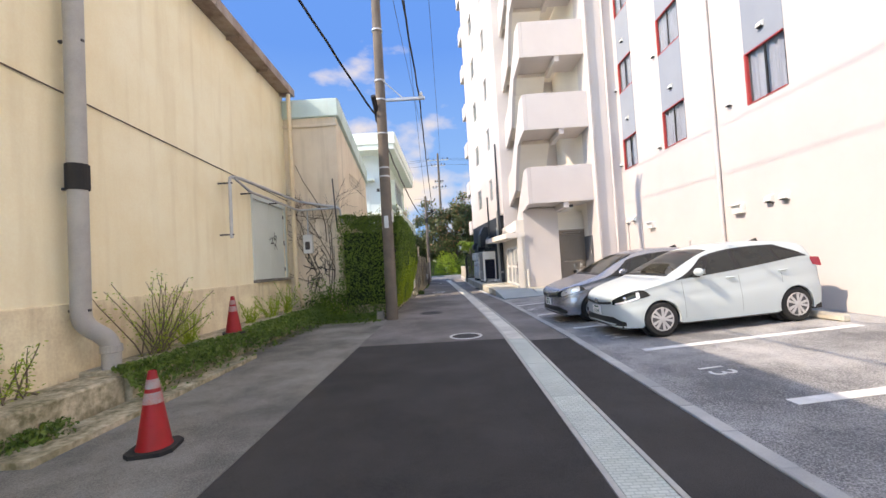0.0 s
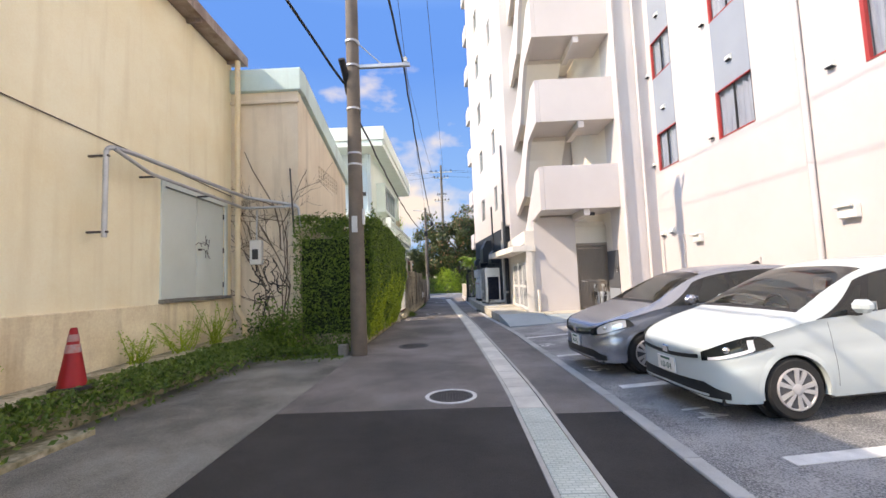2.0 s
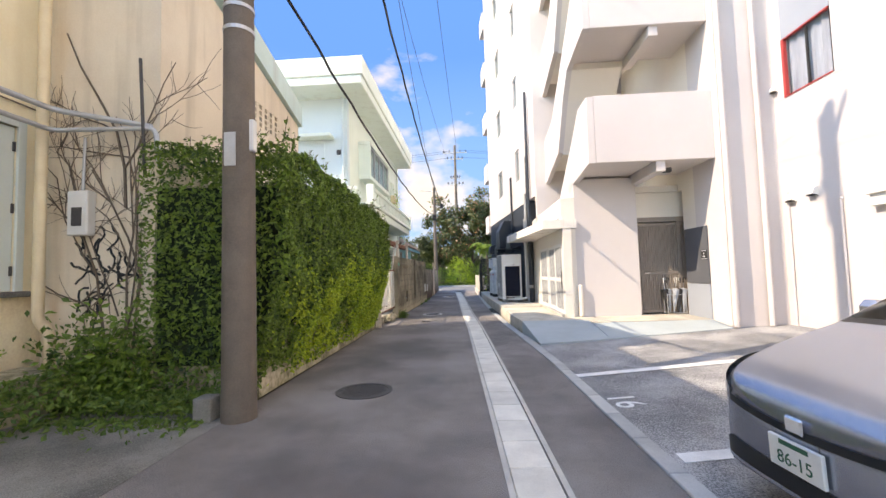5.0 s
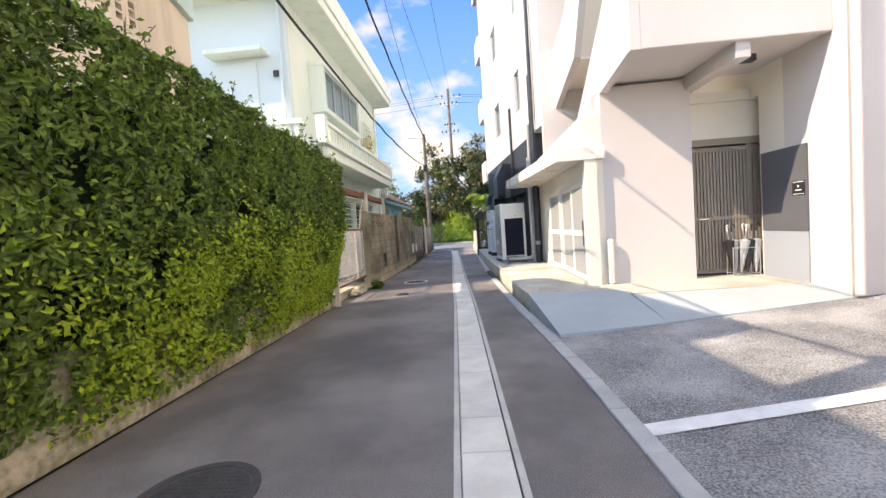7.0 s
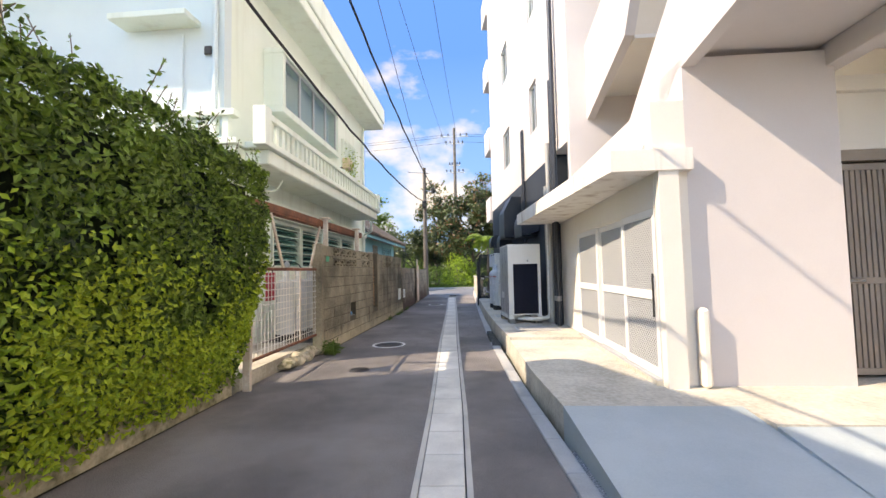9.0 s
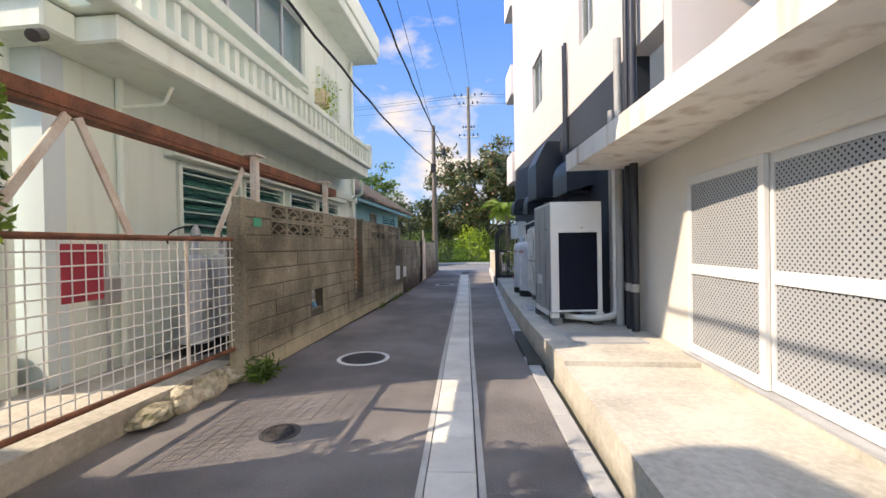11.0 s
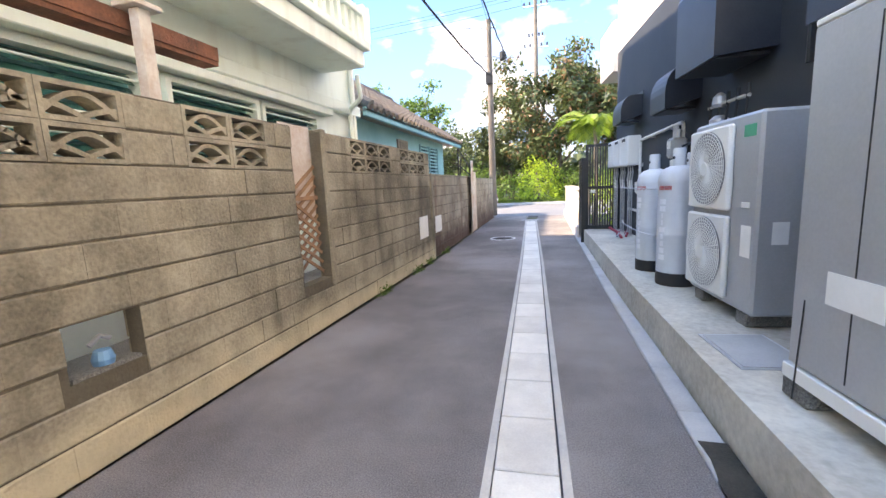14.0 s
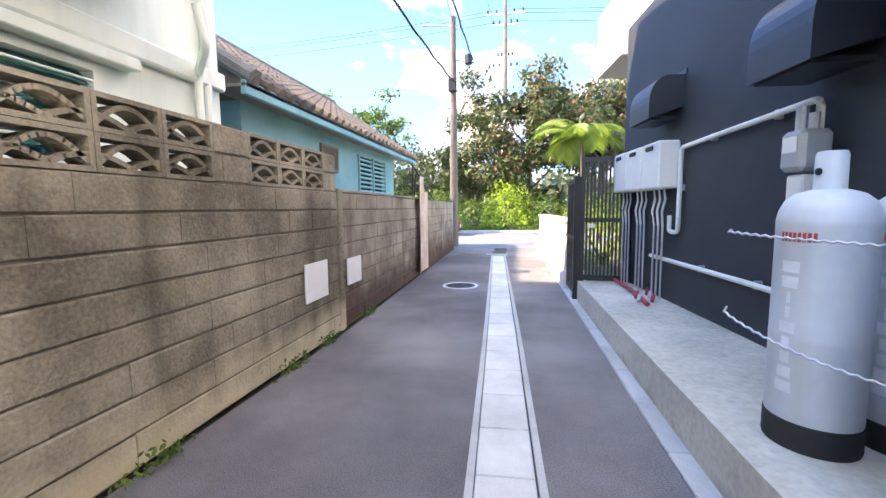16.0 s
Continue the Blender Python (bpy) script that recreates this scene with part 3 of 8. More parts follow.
part("wall", B(-9, -8.8, 12.85, CY1 - 0.25, 0, 6.0), CREAM, W2)
part("roof", prism(bmesh.new(), [(12.85, 6.0), (CY1 - 0.25, 4.9), (CY1 - 0.25, 5.0), (12.85, 6.15)], "x", -8.8, -3.52), CREAM, W2)
part("ledge", B(-9, -3.22, 12.55, 12.615, 5.98, 6.06, 0.012), CREAM, W2)
part("coping", B(-9, -3.18, 12.53, 12.95, 6.284, 6.85, 0.02), PALE_TURQ, W2, "pale turquoise painted coping")
part("coping", prism(bmesh.new(), [(12.952, 6.284), (CY1 + 0.05, cream_top(CY1) + 0.004), (CY1 + 0.05, cream_top(CY1) + 0.5), (12.952, 6.83)], "x", -3.56, -3.2), PALE_TURQ, W2, "pale turquoise painted coping")
for i in range(VN):
    for j in range(VM):
        y, z = VY0 + VW * i, VZ0 + VH * j
        bm = bmesh.new()
        box(bm, -3.5, -3.285, y + 0.001, y + VW - 0.001, z, z + 0.032)
        box(bm, -3.5, -3.285, y + 0.001, y + 0.055, z + 0.032, z + VH - 0.001)
        box(bm, -3.5, -3.285, y + VW - 0.055, y + VW - 0.001, z + 0.032, z + VH - 0.001)
        part("vent_block", bm, CREAM, W2)

# ---- apartment building on the parking side ----
apt = thing("apartment_building", "tall white rendered apartment block with open stair tower", "building")
FX, TOP = 7.1, 25.0
bays = [(-9.5, 1), (-6.2, 0), (-3.6, 1), (3.0, 1), (5.6, 0), (8.3, 1), (11.85, 0), (14.85, 2)]
SILL, HEAD, STOREY = 4.72, 5.9, 3.0
ywin = [(1.9, 3.0), (8.3, 9.42), (11.85, 13.05), (14.9, 16.0)]
bm = bmesh.new()
edges = [-14.0] + [v for w in ywin for v in w] + [16.3]
for a, b in zip(edges[::2], edges[1::2]):
    box(bm, FX, FX + 0.3, a, b, 0, TOP)
for a, b in ywin:
    z = 0.0
    for k in range(7):
        box(bm, FX, FX + 0.3, a, b, z, SILL + STOREY * k)
        z = HEAD + STOREY * k
    box(bm, FX, FX + 0.3, a, b, z, TOP)
box(bm, FX + 0.3, 22, -14.0, -13.7, 0, TOP)
box(bm, FX, 22, -14, 31.2, TOP - 0.3, TOP)
part("wall", bm, WHITE, apt)


def apt_window(y0, y1, z0, z1):
    w = thing_part("window", apt)
    part("window_frame", B(FX + 0.005, FX + 0.08, y0, y0 + 0.03, z0, z1), CAR_BLACK, w)
    part("window_frame", B(FX - 0.015, FX + 0.05, y1 - 0.05, y1 + 0.012, z0, z1), RED_FRAME, w)
    part("window_frame", B(FX - 0.015, FX + 0.05, y0 + 0.03, y1 - 0.05, z0, z0 + 0.025), RED_FRAME, w)
    part("window_frame", B(FX - 0.015, FX + 0.05, y0 + 0.03, y1 - 0.05, z1 - 0.025, z1), RED_FRAME, w)
    bm = bmesh.new()
    ym = (y0 + y1) / 2
    box(bm, FX + 0.025, FX + 0.05, ym - 0.02, ym + 0.025, z0 + 0.05, z1 - 0.05)
    part("sash", bm, CAR_BLACK, w)
    part("pane", B(FX + 0.036, FX + 0.04, y0 + 0.03, y1 - 0.06, z0 + 0.03, z1 - 0.03), GLASS, w).visible_shadow = False
    bm = bmesh.new()
    n = 26
    pts = [(FX + 0.10 + 0.03 * math.sin(i * 1.45 + y0), y0 + (y1 - y0) * i / n) for i in range(n + 1)]
    vs = [(bm.verts.new((x, y, z0)), bm.verts.new((x, y, z1))) for x, y in pts]
    for a, b in zip(vs, vs[1:]):
        bm.faces.new((a[0], b[0], b[1], a[1]))
    part("curtain", bm, CURTAIN, w, "gathered grey curtain")


def thing_part(name, parent):
    o = new(name)
    o.parent = parent
    o.empty_display_size = 0.1
    return o


for a, b in ywin:
    for k in range(7):
        apt_window(a, b, SILL + STOREY * k, HEAD + STOREY * k)
for a, b in ywin[1:]:
    for k in range(6):
        part("spandrel_panel", B(FX - 0.012, FX - 0.001, a + 0.0, b, HEAD + STOREY * k + 0.004, SILL + STOREY * (k + 1) - 0.004), GREY_PANEL, apt, "pale grey painted panel between windows")
# the column beside the stair, and the tower
box_col = B(5.98, FX + 0.3, 16.3, 17.4, 0, TOP)
part("column", box_col, WHITE, apt)
part("stair_back_wall", B(3.3, 12, 21.5, 21.7, 3.0, TOP), WHITE, apt)
part("stair_side_wall", B(5.98, 6.2, 17.4, 21.4, 3.3, TOP), WHITE_WARM, apt)
part("stair_side_wall", B(5.98, 6.2, 17.4, 17.95, 0, 3.3), WHITE_WARM, apt)
part("lobby_side_wall", B(6.55, 6.7, 17.95, 20.4, 0, 3.3), WHITE_WARM, apt)
part("lobby_side_wall", B(6.2, 6.7, 17.8, 17.95, 0, 3.3), WHITE_WARM, apt)
bm = bmesh.new()
box(bm, 3.36, 4.86, 17.92, 18.12, 0, 3.65)
box(bm, 3.36, 3.52, 18.12, 18.45, 0, 3.65)
part("pier", bm, WHITE, apt)
for k in range(8):
    z = 3.72 + STOREY * k
    part("landing", B(3.502, 5.98, 16.62, 18.1, z, z + 0.16, 0.01), WHITE, apt)
    part("parapet", B(3.502, 5.98, 16.5, 16.62, z - 0.02, z + 1.46, 0.012), WHITE, apt)
    part("landing_beam", B(4.78, 4.98, 16.56, 18.1, z - 0.24, z, 0.01), WHITE, apt)
    # flight that drops from the landing away from the lane's start
    bm = bmesh.new()
    prism(bm, [(16.5, z + 1.44), (16.5, z - 0.02), (16.62, z - 0.02), (18.05, z - 0.18), (18.6, z - 0.75), (19.4, z - 1.95), (21.5, z - 2.45), (21.5, z - 1.0), (20.1, z - 0.75), (19.3, z - 0.15), (17.8, z + 0.95), (17.2, z + 1.44)], "x", 3.36, 3.50)
    part("stair_parapet", bm, WHITE, apt)
    bm = bmesh.new()
    prism(bm, [(18.05, z - 0.18), (18.6, z - 0.75), (19.4, z - 1.95), (19.4, z - 1.75), (18.1, z)], "x", 3.50, 4.75)
    part("stair_flight", bm, WHITE_WARM, apt)
    if k == 0:
        continue
    part("half_landing", B(3.5, 5.9, 19.4, 21.5, z - 2.0, z - 1.84), WHITE_WARM, apt)
    bm = bmesh.new()
    prism(bm, [(19.4, z - 1.95), (18.1, z - 2.85), (18.1, z - 3.0), (19.4, z - 2.1)], "x", 4.75, 5.9)
    part("stair_flight", bm, WHITE_WARM, apt)
part("lobby_wall", B(4.86, 6.55, 18.2, 18.34, 2.68, 3.3), WHITE_WARM, apt)
# lobby ceiling and back of the entrance recess
part("lobby_ceiling", B(4.86, 6.7, 18.12, 20.4, 3.3, 3.46), WHITE_WARM, apt)
part("lobby_wall", B(4.62, 4.86, 18.12, 20.4, 0.1, 3.3), WHITE_WARM, apt)
part("lobby_wall", B(4.86, 6.55, 20.2, 20.4, 0.1, 3.3), WHITE_WARM, apt)

# ---- far part of the block: sliding doors, dark ground floor, white floors above ----
MR = pose(2.92, 22.5, 0, 0, 0, 6.3)
bm = bmesh.new()
box(bm, 0, 0.3, 0.0, 8.55, 0.0, 3.95, m=MR)
dark_wall = part("wall", bm, NAVY, apt, "dark navy rendered ground-floor wall")
bm = bmesh.new()
fw = [(1.2, 1.9), (4.6, 5.7)]
ed = [-0.9] + [v for w in fw for v in w] + [8.55]
for a, b in zip(ed[::2], ed[1::2]):
    box(bm, -0.004, 0.3, a, b, 3.954, TOP, m=MR)
for a, b in fw:
    z = 3.954
    for k in range(7):
        box(bm, -0.004, 0.3, a, b, z, 5.0 + 3 * k, m=MR)
        z = 6.25 + 3 * k
    box(bm, -0.004, 0.3, a, b, z, TOP, m=MR)
box(bm, 0.3, 12, 8.25, 8.55, 0, TOP, m=MR)
part("wall", bm, WHITE, apt)
for a, b in fw:
    for k in range(7):
        w = thing_part("window", apt)
        part("window_frame", B(0.05, 0.10, a, a + 0.06, 5.0 + 3 * k, 6.25 + 3 * k, m=MR), ALU, w)
        part("window_frame", B(0.05, 0.10, b - 0.06, b, 5.0 + 3 * k, 6.25 + 3 * k, m=MR), ALU, w)
        part("window_frame", B(0.05, 0.10, (a + b) / 2 - 0.03, (a + b) / 2 + 0.03, 5.06 + 3 * k, 6.2 + 3 * k, m=MR), ALU, w)
        part("window_frame", B(0.05, 0.10, a + 0.06, b - 0.06, 5.0 + 3 * k, 5.06 + 3 * k, m=MR), ALU, w)
        part("window_frame", B(0.05, 0.10, a + 0.06, b - 0.06, 6.19 + 3 * k, 6.25 + 3 * k, m=MR), ALU, w)
        part("pane", B(0.07, 0.075, a + 0.06, b - 0.06, 5.06 + 3 * k, 6.19 + 3 * k, m=MR), GLASS, w)
        part("blind", B(0.2, 0.21, a, b, 5.0 + 3 * k, 6.25 + 3 * k, m=MR), WHITE_WARM, w)
for k in range(7):
    part("balcony_slab", B(-0.1, 1.5, 8.55, 9.7, 3.6 + 3 * k, 4.6 + 3 * k, 0.01, m=MR), WHITE, apt)
# wall with the sliding doors (facing the lane) and the cream return
SDX = 3.02
for q in ((SDX, SDX + 0.2, 21.12, 22.6, 0.2, 3.2), (SDX, SDX + 0.2, 17.92, 21.12, 2.16, 3.2), (SDX + 0.2, 3.36, 17.92, 18.1, 0.2, 3.2), (SDX + 0.004, SDX + 0.2, 17.80, 17.916, 0.2, 2.45)):
    part("wall", B(*q), WHITE_WARM, apt)
bm = bmesh.new()
prism(bm, [(2.55, 17.78), (3.36, 17.78), (3.36, 22.55), (2.10, 22.55)], "z", 2.44, 2.66)
part("canopy", bm, CANOPY, apt, "concrete canopy slab with rust-stained edge")
bm = bmesh.new()
box(bm, 3.02, 5.9, 21.4, 21.6, 2.66, TOP)
part("wall", bm, WHITE, apt)

# ---- platforms on the right ----
def px(y):
    return poly([(15.7, 2.02), (18.5, 1.80), (20.8, 1.72), (22.7, 1.58), (26, 1.43), (30.6, 1.31)], y)


solid("platform", strip(bmesh.new(), px, lambda y: 3.4 if y < 22.4 else 2.85, 20.75, 30.7, -0.1, 0.31, 24), CONC_STEP, "raised concrete platform with stained edge", "platform", "structure")
solid("entrance_step", strip(bmesh.new(), px, lambda y: 3.4, 17.3, 20.745, -0.1, 0.262, 10), CONC_STEP, "smooth beige concrete step before the doors", "step", "structure")
solid("entrance_floor", B(3.401, 7.1, 16.9, 20.4, -0.1, 0.258), CONC_STEP, "beige concrete entrance floor", "floor", "structure")
def ramp(front_left, front_right, back_right, back_left):
    """A wedge of concrete under four top corners."""
    bm = bmesh.new()
    top = (front_left, front_right, back_right, back_left)
    lo = [bm.verts.new((p[0], p[1], -0.1)) for p in top]
    hi = [bm.verts.new(p) for p in top]
    bm.faces.new(lo)
    bm.faces.new(hi)
    for i in range(4):
        bm.faces.new((lo[i], lo[(i + 1) % 4], hi[(i + 1) % 4], hi[i]))
    solid("ramp", bm, RAMP_BLUE, "blue-grey painted concrete ramp", "ramp", "structure")


ramp((2.02, 15.6, 0.035), (3.4, 15.8, 0.07), (3.4, 17.298, 0.262), (px(17.3), 17.298, 0.262))
ramp((3.401, 15.8, 0.072), (5.95, 16.22, 0.17), (5.95, 16.898, 0.258), (3.401, 16.898, 0.24))

# ---- white house on the left ----
hs = thing("white_house", "two-storey pale green-white rendered house with balcony", "house")
HX = -2.98
for q in ((HX - 0.2, HX, 20.2, 21.6, 0, 7.0), (HX - 0.2, HX, 21.6, 27.35, 0, 1.6), (HX - 0.2, HX, 21.6, 27.35, 2.6, 4.75), (HX - 0.2, HX, 27.35, 28.75, 0, 7.0), (HX - 0.2, HX, 21.6, 21.9, 4.75, 7.0), (HX - 0.2, HX, 24.7, 27.35, 4.75, 7.0), (HX - 0.2, HX, 21.9, 24.7, 5.9, 7.0), (-12, HX - 0.2, 28.55, 28.75, 0, 7.0)):
    part("wall", B(*q), HOUSE, hs)
# front wall off the sun: its blue shade is painted in
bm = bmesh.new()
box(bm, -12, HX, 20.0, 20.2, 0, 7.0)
part("wall", bm, HOUSE_SHADE, hs, "rendered front wall, blue shade put into its pale colour")
part("roof_slab", B(-12.5, -2.25, 19.0, 29.0, 7.0, 7.25, 0.02), HOUSE, hs)
part("roof_parapet", B(-12.5, -2.2, 18.95, 29.05, 7.25, 7.8, 0.02), HOUSE, hs)
part("balcony_slab", B(-12, -2.6, 19.7, 20.0, 3.3, 3.55, 0.02), HOUSE, hs)
part("balcony_slab", B(HX, -2.2, 20.0, 27.6, 3.3, 3.55, 0.02), HOUSE, hs)
part("balcony_fascia", B(HX, -2.12, 19.9, 27.68, 3.56, 3.66, 0.01), HOUSE, hs)
part("balcony_fascia", B(-12, -2.55, 19.65, 19.898, 3.56, 3.66, 0.01), HOUSE, hs)
part("cornice", B(HX, HX + 0.1, 20.3, 28.75, 2.75, 2.95, 0.02), HOUSE, hs)

# ---- lane furniture: lines, covers, poles, wires ----
rng = np.random.default_rng(7)
for x0, y, k in ((3.3, -1.0, 0.06), (3.2, 1.45, 0.06), (3.09, 3.88, 0.063), (2.85, 6.26, 0.065), (2.5, 8.55, 0.08), (2.25, 10.85, 0.1), (2.06, 13.28, 0.155)):
    bm = bmesh.new()
    prism(bm, [(x0, lot_z(x0) + 0.001), (6.3, lot_z(6.3) + 0.001), (6.3, lot_z(6.3) + 0.006), (x0, lot_z(x0) + 0.006)], "y", y - 0.075, y + 0.075)
    for v_ in bm.verts:
        v_.co.y += k * (v_.co.x - x0)
    solid("bay_line", bm, PAINT_WHITE, "worn white painted parking bay line", "road marking", group="bay lines")
for y in (-1.0, 1.45, 3.92, 6.46, 8.88, 11.3):
    for dy in (0.3, 1.35):
        bm = B(6.3, 6.46, y + dy, y + dy + 0.62, lot_z(6.3), lot_z(6.4) + 0.12, 0.03)
        solid("wheel_stop", bm, STONE_WHITE, "worn beige concrete wheel stop on the asphalt", "wheel stop", group="wheel stops")
tilt = Matrix.Rotation(-math.atan(0.043), 4, "Y")
for word, x, y in (("11", 3.3, 0.1), ("12", 3.2, 2.55), ("13", 3.11, 5.0), ("14", 2.88, 7.43), ("15", 2.54, 9.68), ("16", 2.33, 12.2)):
    me = text_mesh(word, 0.44, PAINT_WHITE, "bay_number")
    ob = new("bay_number", me)
    ob.matrix_basis = Matrix.Translation((x, y, lot_z(x) + 0.006)) @ tilt @ pose(0, 0, 0, 0, 0, -84)
    tagged(ob, "worn white painted bay number %s on the asphalt" % word, "road marking", "bay numbers")


def manhole(x, y, r, ring, label):
    t = thing("manhole_cover", label, "manhole cover", pose(x, y, 0.0))
    part("lid", lathe(bmesh.new(), [(0.001, 0.004), (r * 0.8, 0.0045), (r * 0.84, 0.001)][::-1], 40), IRON, t)
    bm = bmesh.new()
    for k in range(-7, 8):
        for j in range(-7, 8):
            px_, py_ = k * r * 0.108, j * r * 0.108
            if math.hypot(px_, py_) < r * 0.76:
                d = 0.03 if (k + j) % 2 else 0.014
                box(bm, px_ - d * r * 1.6, px_ + d * r * 1.6, py_ - 0.014 * r * 1.6, py_ + 0.014 * r * 1.6, 0.004, 0.0085)
    tagged(part("tread_pattern", bm, IRON, t), "", "", "", "stuff")
    bm = bmesh.new()
    n = 48
    ri, ro = r * 0.85, r
    vs = [[bm.verts.new((q * math.cos(k * math.tau / n), q * math.sin(k * math.tau / n), z)) for k in range(n)] for q, z in ((ri, 0.0), (ri, 0.008), (ro, 0.008), (ro, 0.0))]
    for a, b in zip(vs, vs[1:]):
        for k in range(n):
            bm.faces.new((a[k], a[(k + 1) % n], b[(k + 1) % n], b[k]))
    part("ring", bm, ring, t)


manhole(0.26, 8.42, 0.335, PAINT_WHITE, "round cast-iron manhole cover with white concrete ring")
manhole(-0.64, 12.7, 0.35, IRON, "round black cast-iron manhole cover in the asphalt")
manhole(-0.62, 21.85, 0.335, PAINT_WHITE, "round manhole cover with pale concrete ring")
manhole(-0.64, 19.74, 0.155, IRON, "small round black cast-iron cover in the asphalt")
manhole(-0.59, 31.68, 0.32, PAINT_WHITE, "round manhole cover with pale ring in the lane")

# concrete utility pole beside the hedge
pl = thing("utility_pole", "round grey-brown concrete utility pole beside the hedge", "utility pole", pose(-1.70, 11.75, 0))
part("pole", lathe(bmesh.new(), [(0.175, 0), (0.17, 0.4), (0.115, 12.3)], 20), POLE_C, pl, smooth=True)
part("cross_arm", B(-0.2, 1.28, -0.03, 0.05, 6.3, 6.38, 0.008), GALV, pl)
for z in (4.1, 4.35, 5.35, 6.34, 6.9, 8.4):
    part("band", lathe(bmesh.new(), [(0.158, z - 0.02), (0.16, z - 0.02), (0.16, z + 0.02), (0.158, z + 0.02)], 20), GALV, pl)
part("junction_box", tube(bmesh.new(), [(-0.16, -0.35, 6.35), (-0.14, -0.1, 6.1), (-0.13, 0.12, 5.78)], 0.075, 10), CABLE, pl)
part("number_plate", B(-0.06, 0.06, -0.176, -0.166, 2.6, 2.95), GALV, pl)
part("tap", B(0.1, 0.19, -0.06, 0.02, 2.78, 3.12, 0.01), AC_LIGHT, pl)
part("insulator", lathe(bmesh.new(), [(0.02, 0), (0.05, 0.03), (0.03, 0.07), (0.05, 0.11), (0.02, 0.14)], 10, (1.18, 0.01, 6.38)), WHITE_PVC, pl)
part("arm_brace", rod(bmesh.new(), (0.02, -0.1, 6.95), (0.62, 0.0, 6.4), 0.016, None, 6), GALV, pl)
part("top_arm", B(-0.9, 0.9, -0.04, 0.04, 11.5, 11.6, 0.008), GALV, pl)
bm = bmesh.new()
rod(bm, (-0.4, 0, 10.6), (-0.5, 0, 12.6), 0.06)
part("lightning_arm", bm, GALV, pl)
solid("concrete_block", B(-2.12, -1.93, 11.62, 11.82, 0.0, 0.24, 0.012), CONC_OLD, "grey hollow concrete block standing by the pole", "block")

p2 = thing("utility_pole", "slim grey utility pole at the lane's end", "utility pole", pose(-1.9, 39.4, 0))
part("pole", lathe(bmesh.new(), [(0.16, 0), (0.10, 8.1)], 14), POLE_C, p2, smooth=True)
part("cross_arm", rod(bmesh.new(), (-1.1, 0, 7.9), (0.3, 0, 7.75), 0.03), GALV, p2)
part("cross_arm", rod(bmesh.new(), (-0.2, 0, 6.7), (0.75, 0, 6.5), 0.03), GALV, p2)
part("brace", rod(bmesh.new(), (0.1, 0, 6.0), (0.7, 0, 6.5), 0.02), GALV, p2)
part("junction_box", B(-0.14, 0.14, -0.3, -0.1, 5.5, 5.95, 0.02), CABLE, p2)
part("transformer", lathe(bmesh.new(), [(0.1, 0), (0.13, 0.02), (0.13, 0.3), (0.05, 0.36)], 12, (0.55, 0, 6.45)), CABLE, p2)
p3 = thing("utility_pole", "tall utility pole with several cross-arms and insulators", "utility pole", pose(-0.7, 58.0, 0))
part("pole", lathe(bmesh.new(), [(0.22, 0), (0.14, 17.2)], 14), POLE_C, p3, smooth=True)
for z, w in ((16.2, 1.5), (15.4, 1.0), (13.0, 0.6), (12.2, 1.0)):
    arm = part("cross_arm", B(-w, w, -0.05, 0.05, z, z + 0.12), GALV, p3)
    for k in (-0.9, -0.45, 0.45, 0.9):
        part("insulator", lathe(bmesh.new(), [(0.04, 0), (0.09, 0.05), (0.05, 0.14), (0.09, 0.2), (0.03, 0.28)], 8, (k * w, 0, z + 0.12)), CABLE, arm)


def wire(label, a, b, sag, r, n=26, wob=0.0):
    a, b = Vector(a), Vector(b)
    pts = []
    for i in range(n + 1):
        t = i / n
        p = a.lerp(b, t)
        p.z -= 4 * sag * t * (1 - t)
        if wob:
            p += Vector((wob * math.sin(i * 2.1), 0, wob * math.cos(i * 1.7)))
        pts.append(p)
    solid("overhead_wire", tube(bmesh.new(), pts, r, 5), CABLE, label, "wire", group="overhead wires")


wire("thick black twisted cable bundle strung between poles", (-4.2, -8, 9.6), (-1.9, 11.7, 5.95), 0.5, 0.028, 30, 0.012)
wire("thick black twisted cable bundle strung between poles", (-1.86, 11.85, 5.75), (-1.9, 39.3, 5.9), 0.75, 0.026, 40, 0.012)
wire("thick black cable bundle held by the cross-arm", (-0.6, -10, 8.2), (-0.58, 11.75, 6.42), 0.4, 0.022, 30, 0.01)
wire("thick black cable bundle held by the cross-arm", (-0.58, 11.75, 6.42), (-1.2, 39.4, 6.6), 0.7, 0.022, 40, 0.01)
wire("thin black overhead power wire", (-1.4, -10, 11.4), (-1.7, 57.9, 15.6), 1.6, 0.011)
wire("thin black overhead power wire", (-0.1, -10, 11.4), (-0.3, 57.9, 15.6), 1.6, 0.011)
wire("thin black overhead power wire", (-0.95, 11.8, 11.6), (-1.9, 39.4, 7.9), 0.7, 0.010)
for z, y in ((16.45, 57.8), (15.6, 57.9), (16.3, 58.1)):
    wire("thin black power wire along the cross street", (-60, y, z), (-1.5, y, z), 1.2, 0.014)
    wire("thin black power wire along the cross street", (0.2, y, z), (60, y + 1, z), 1.2, 0.014)

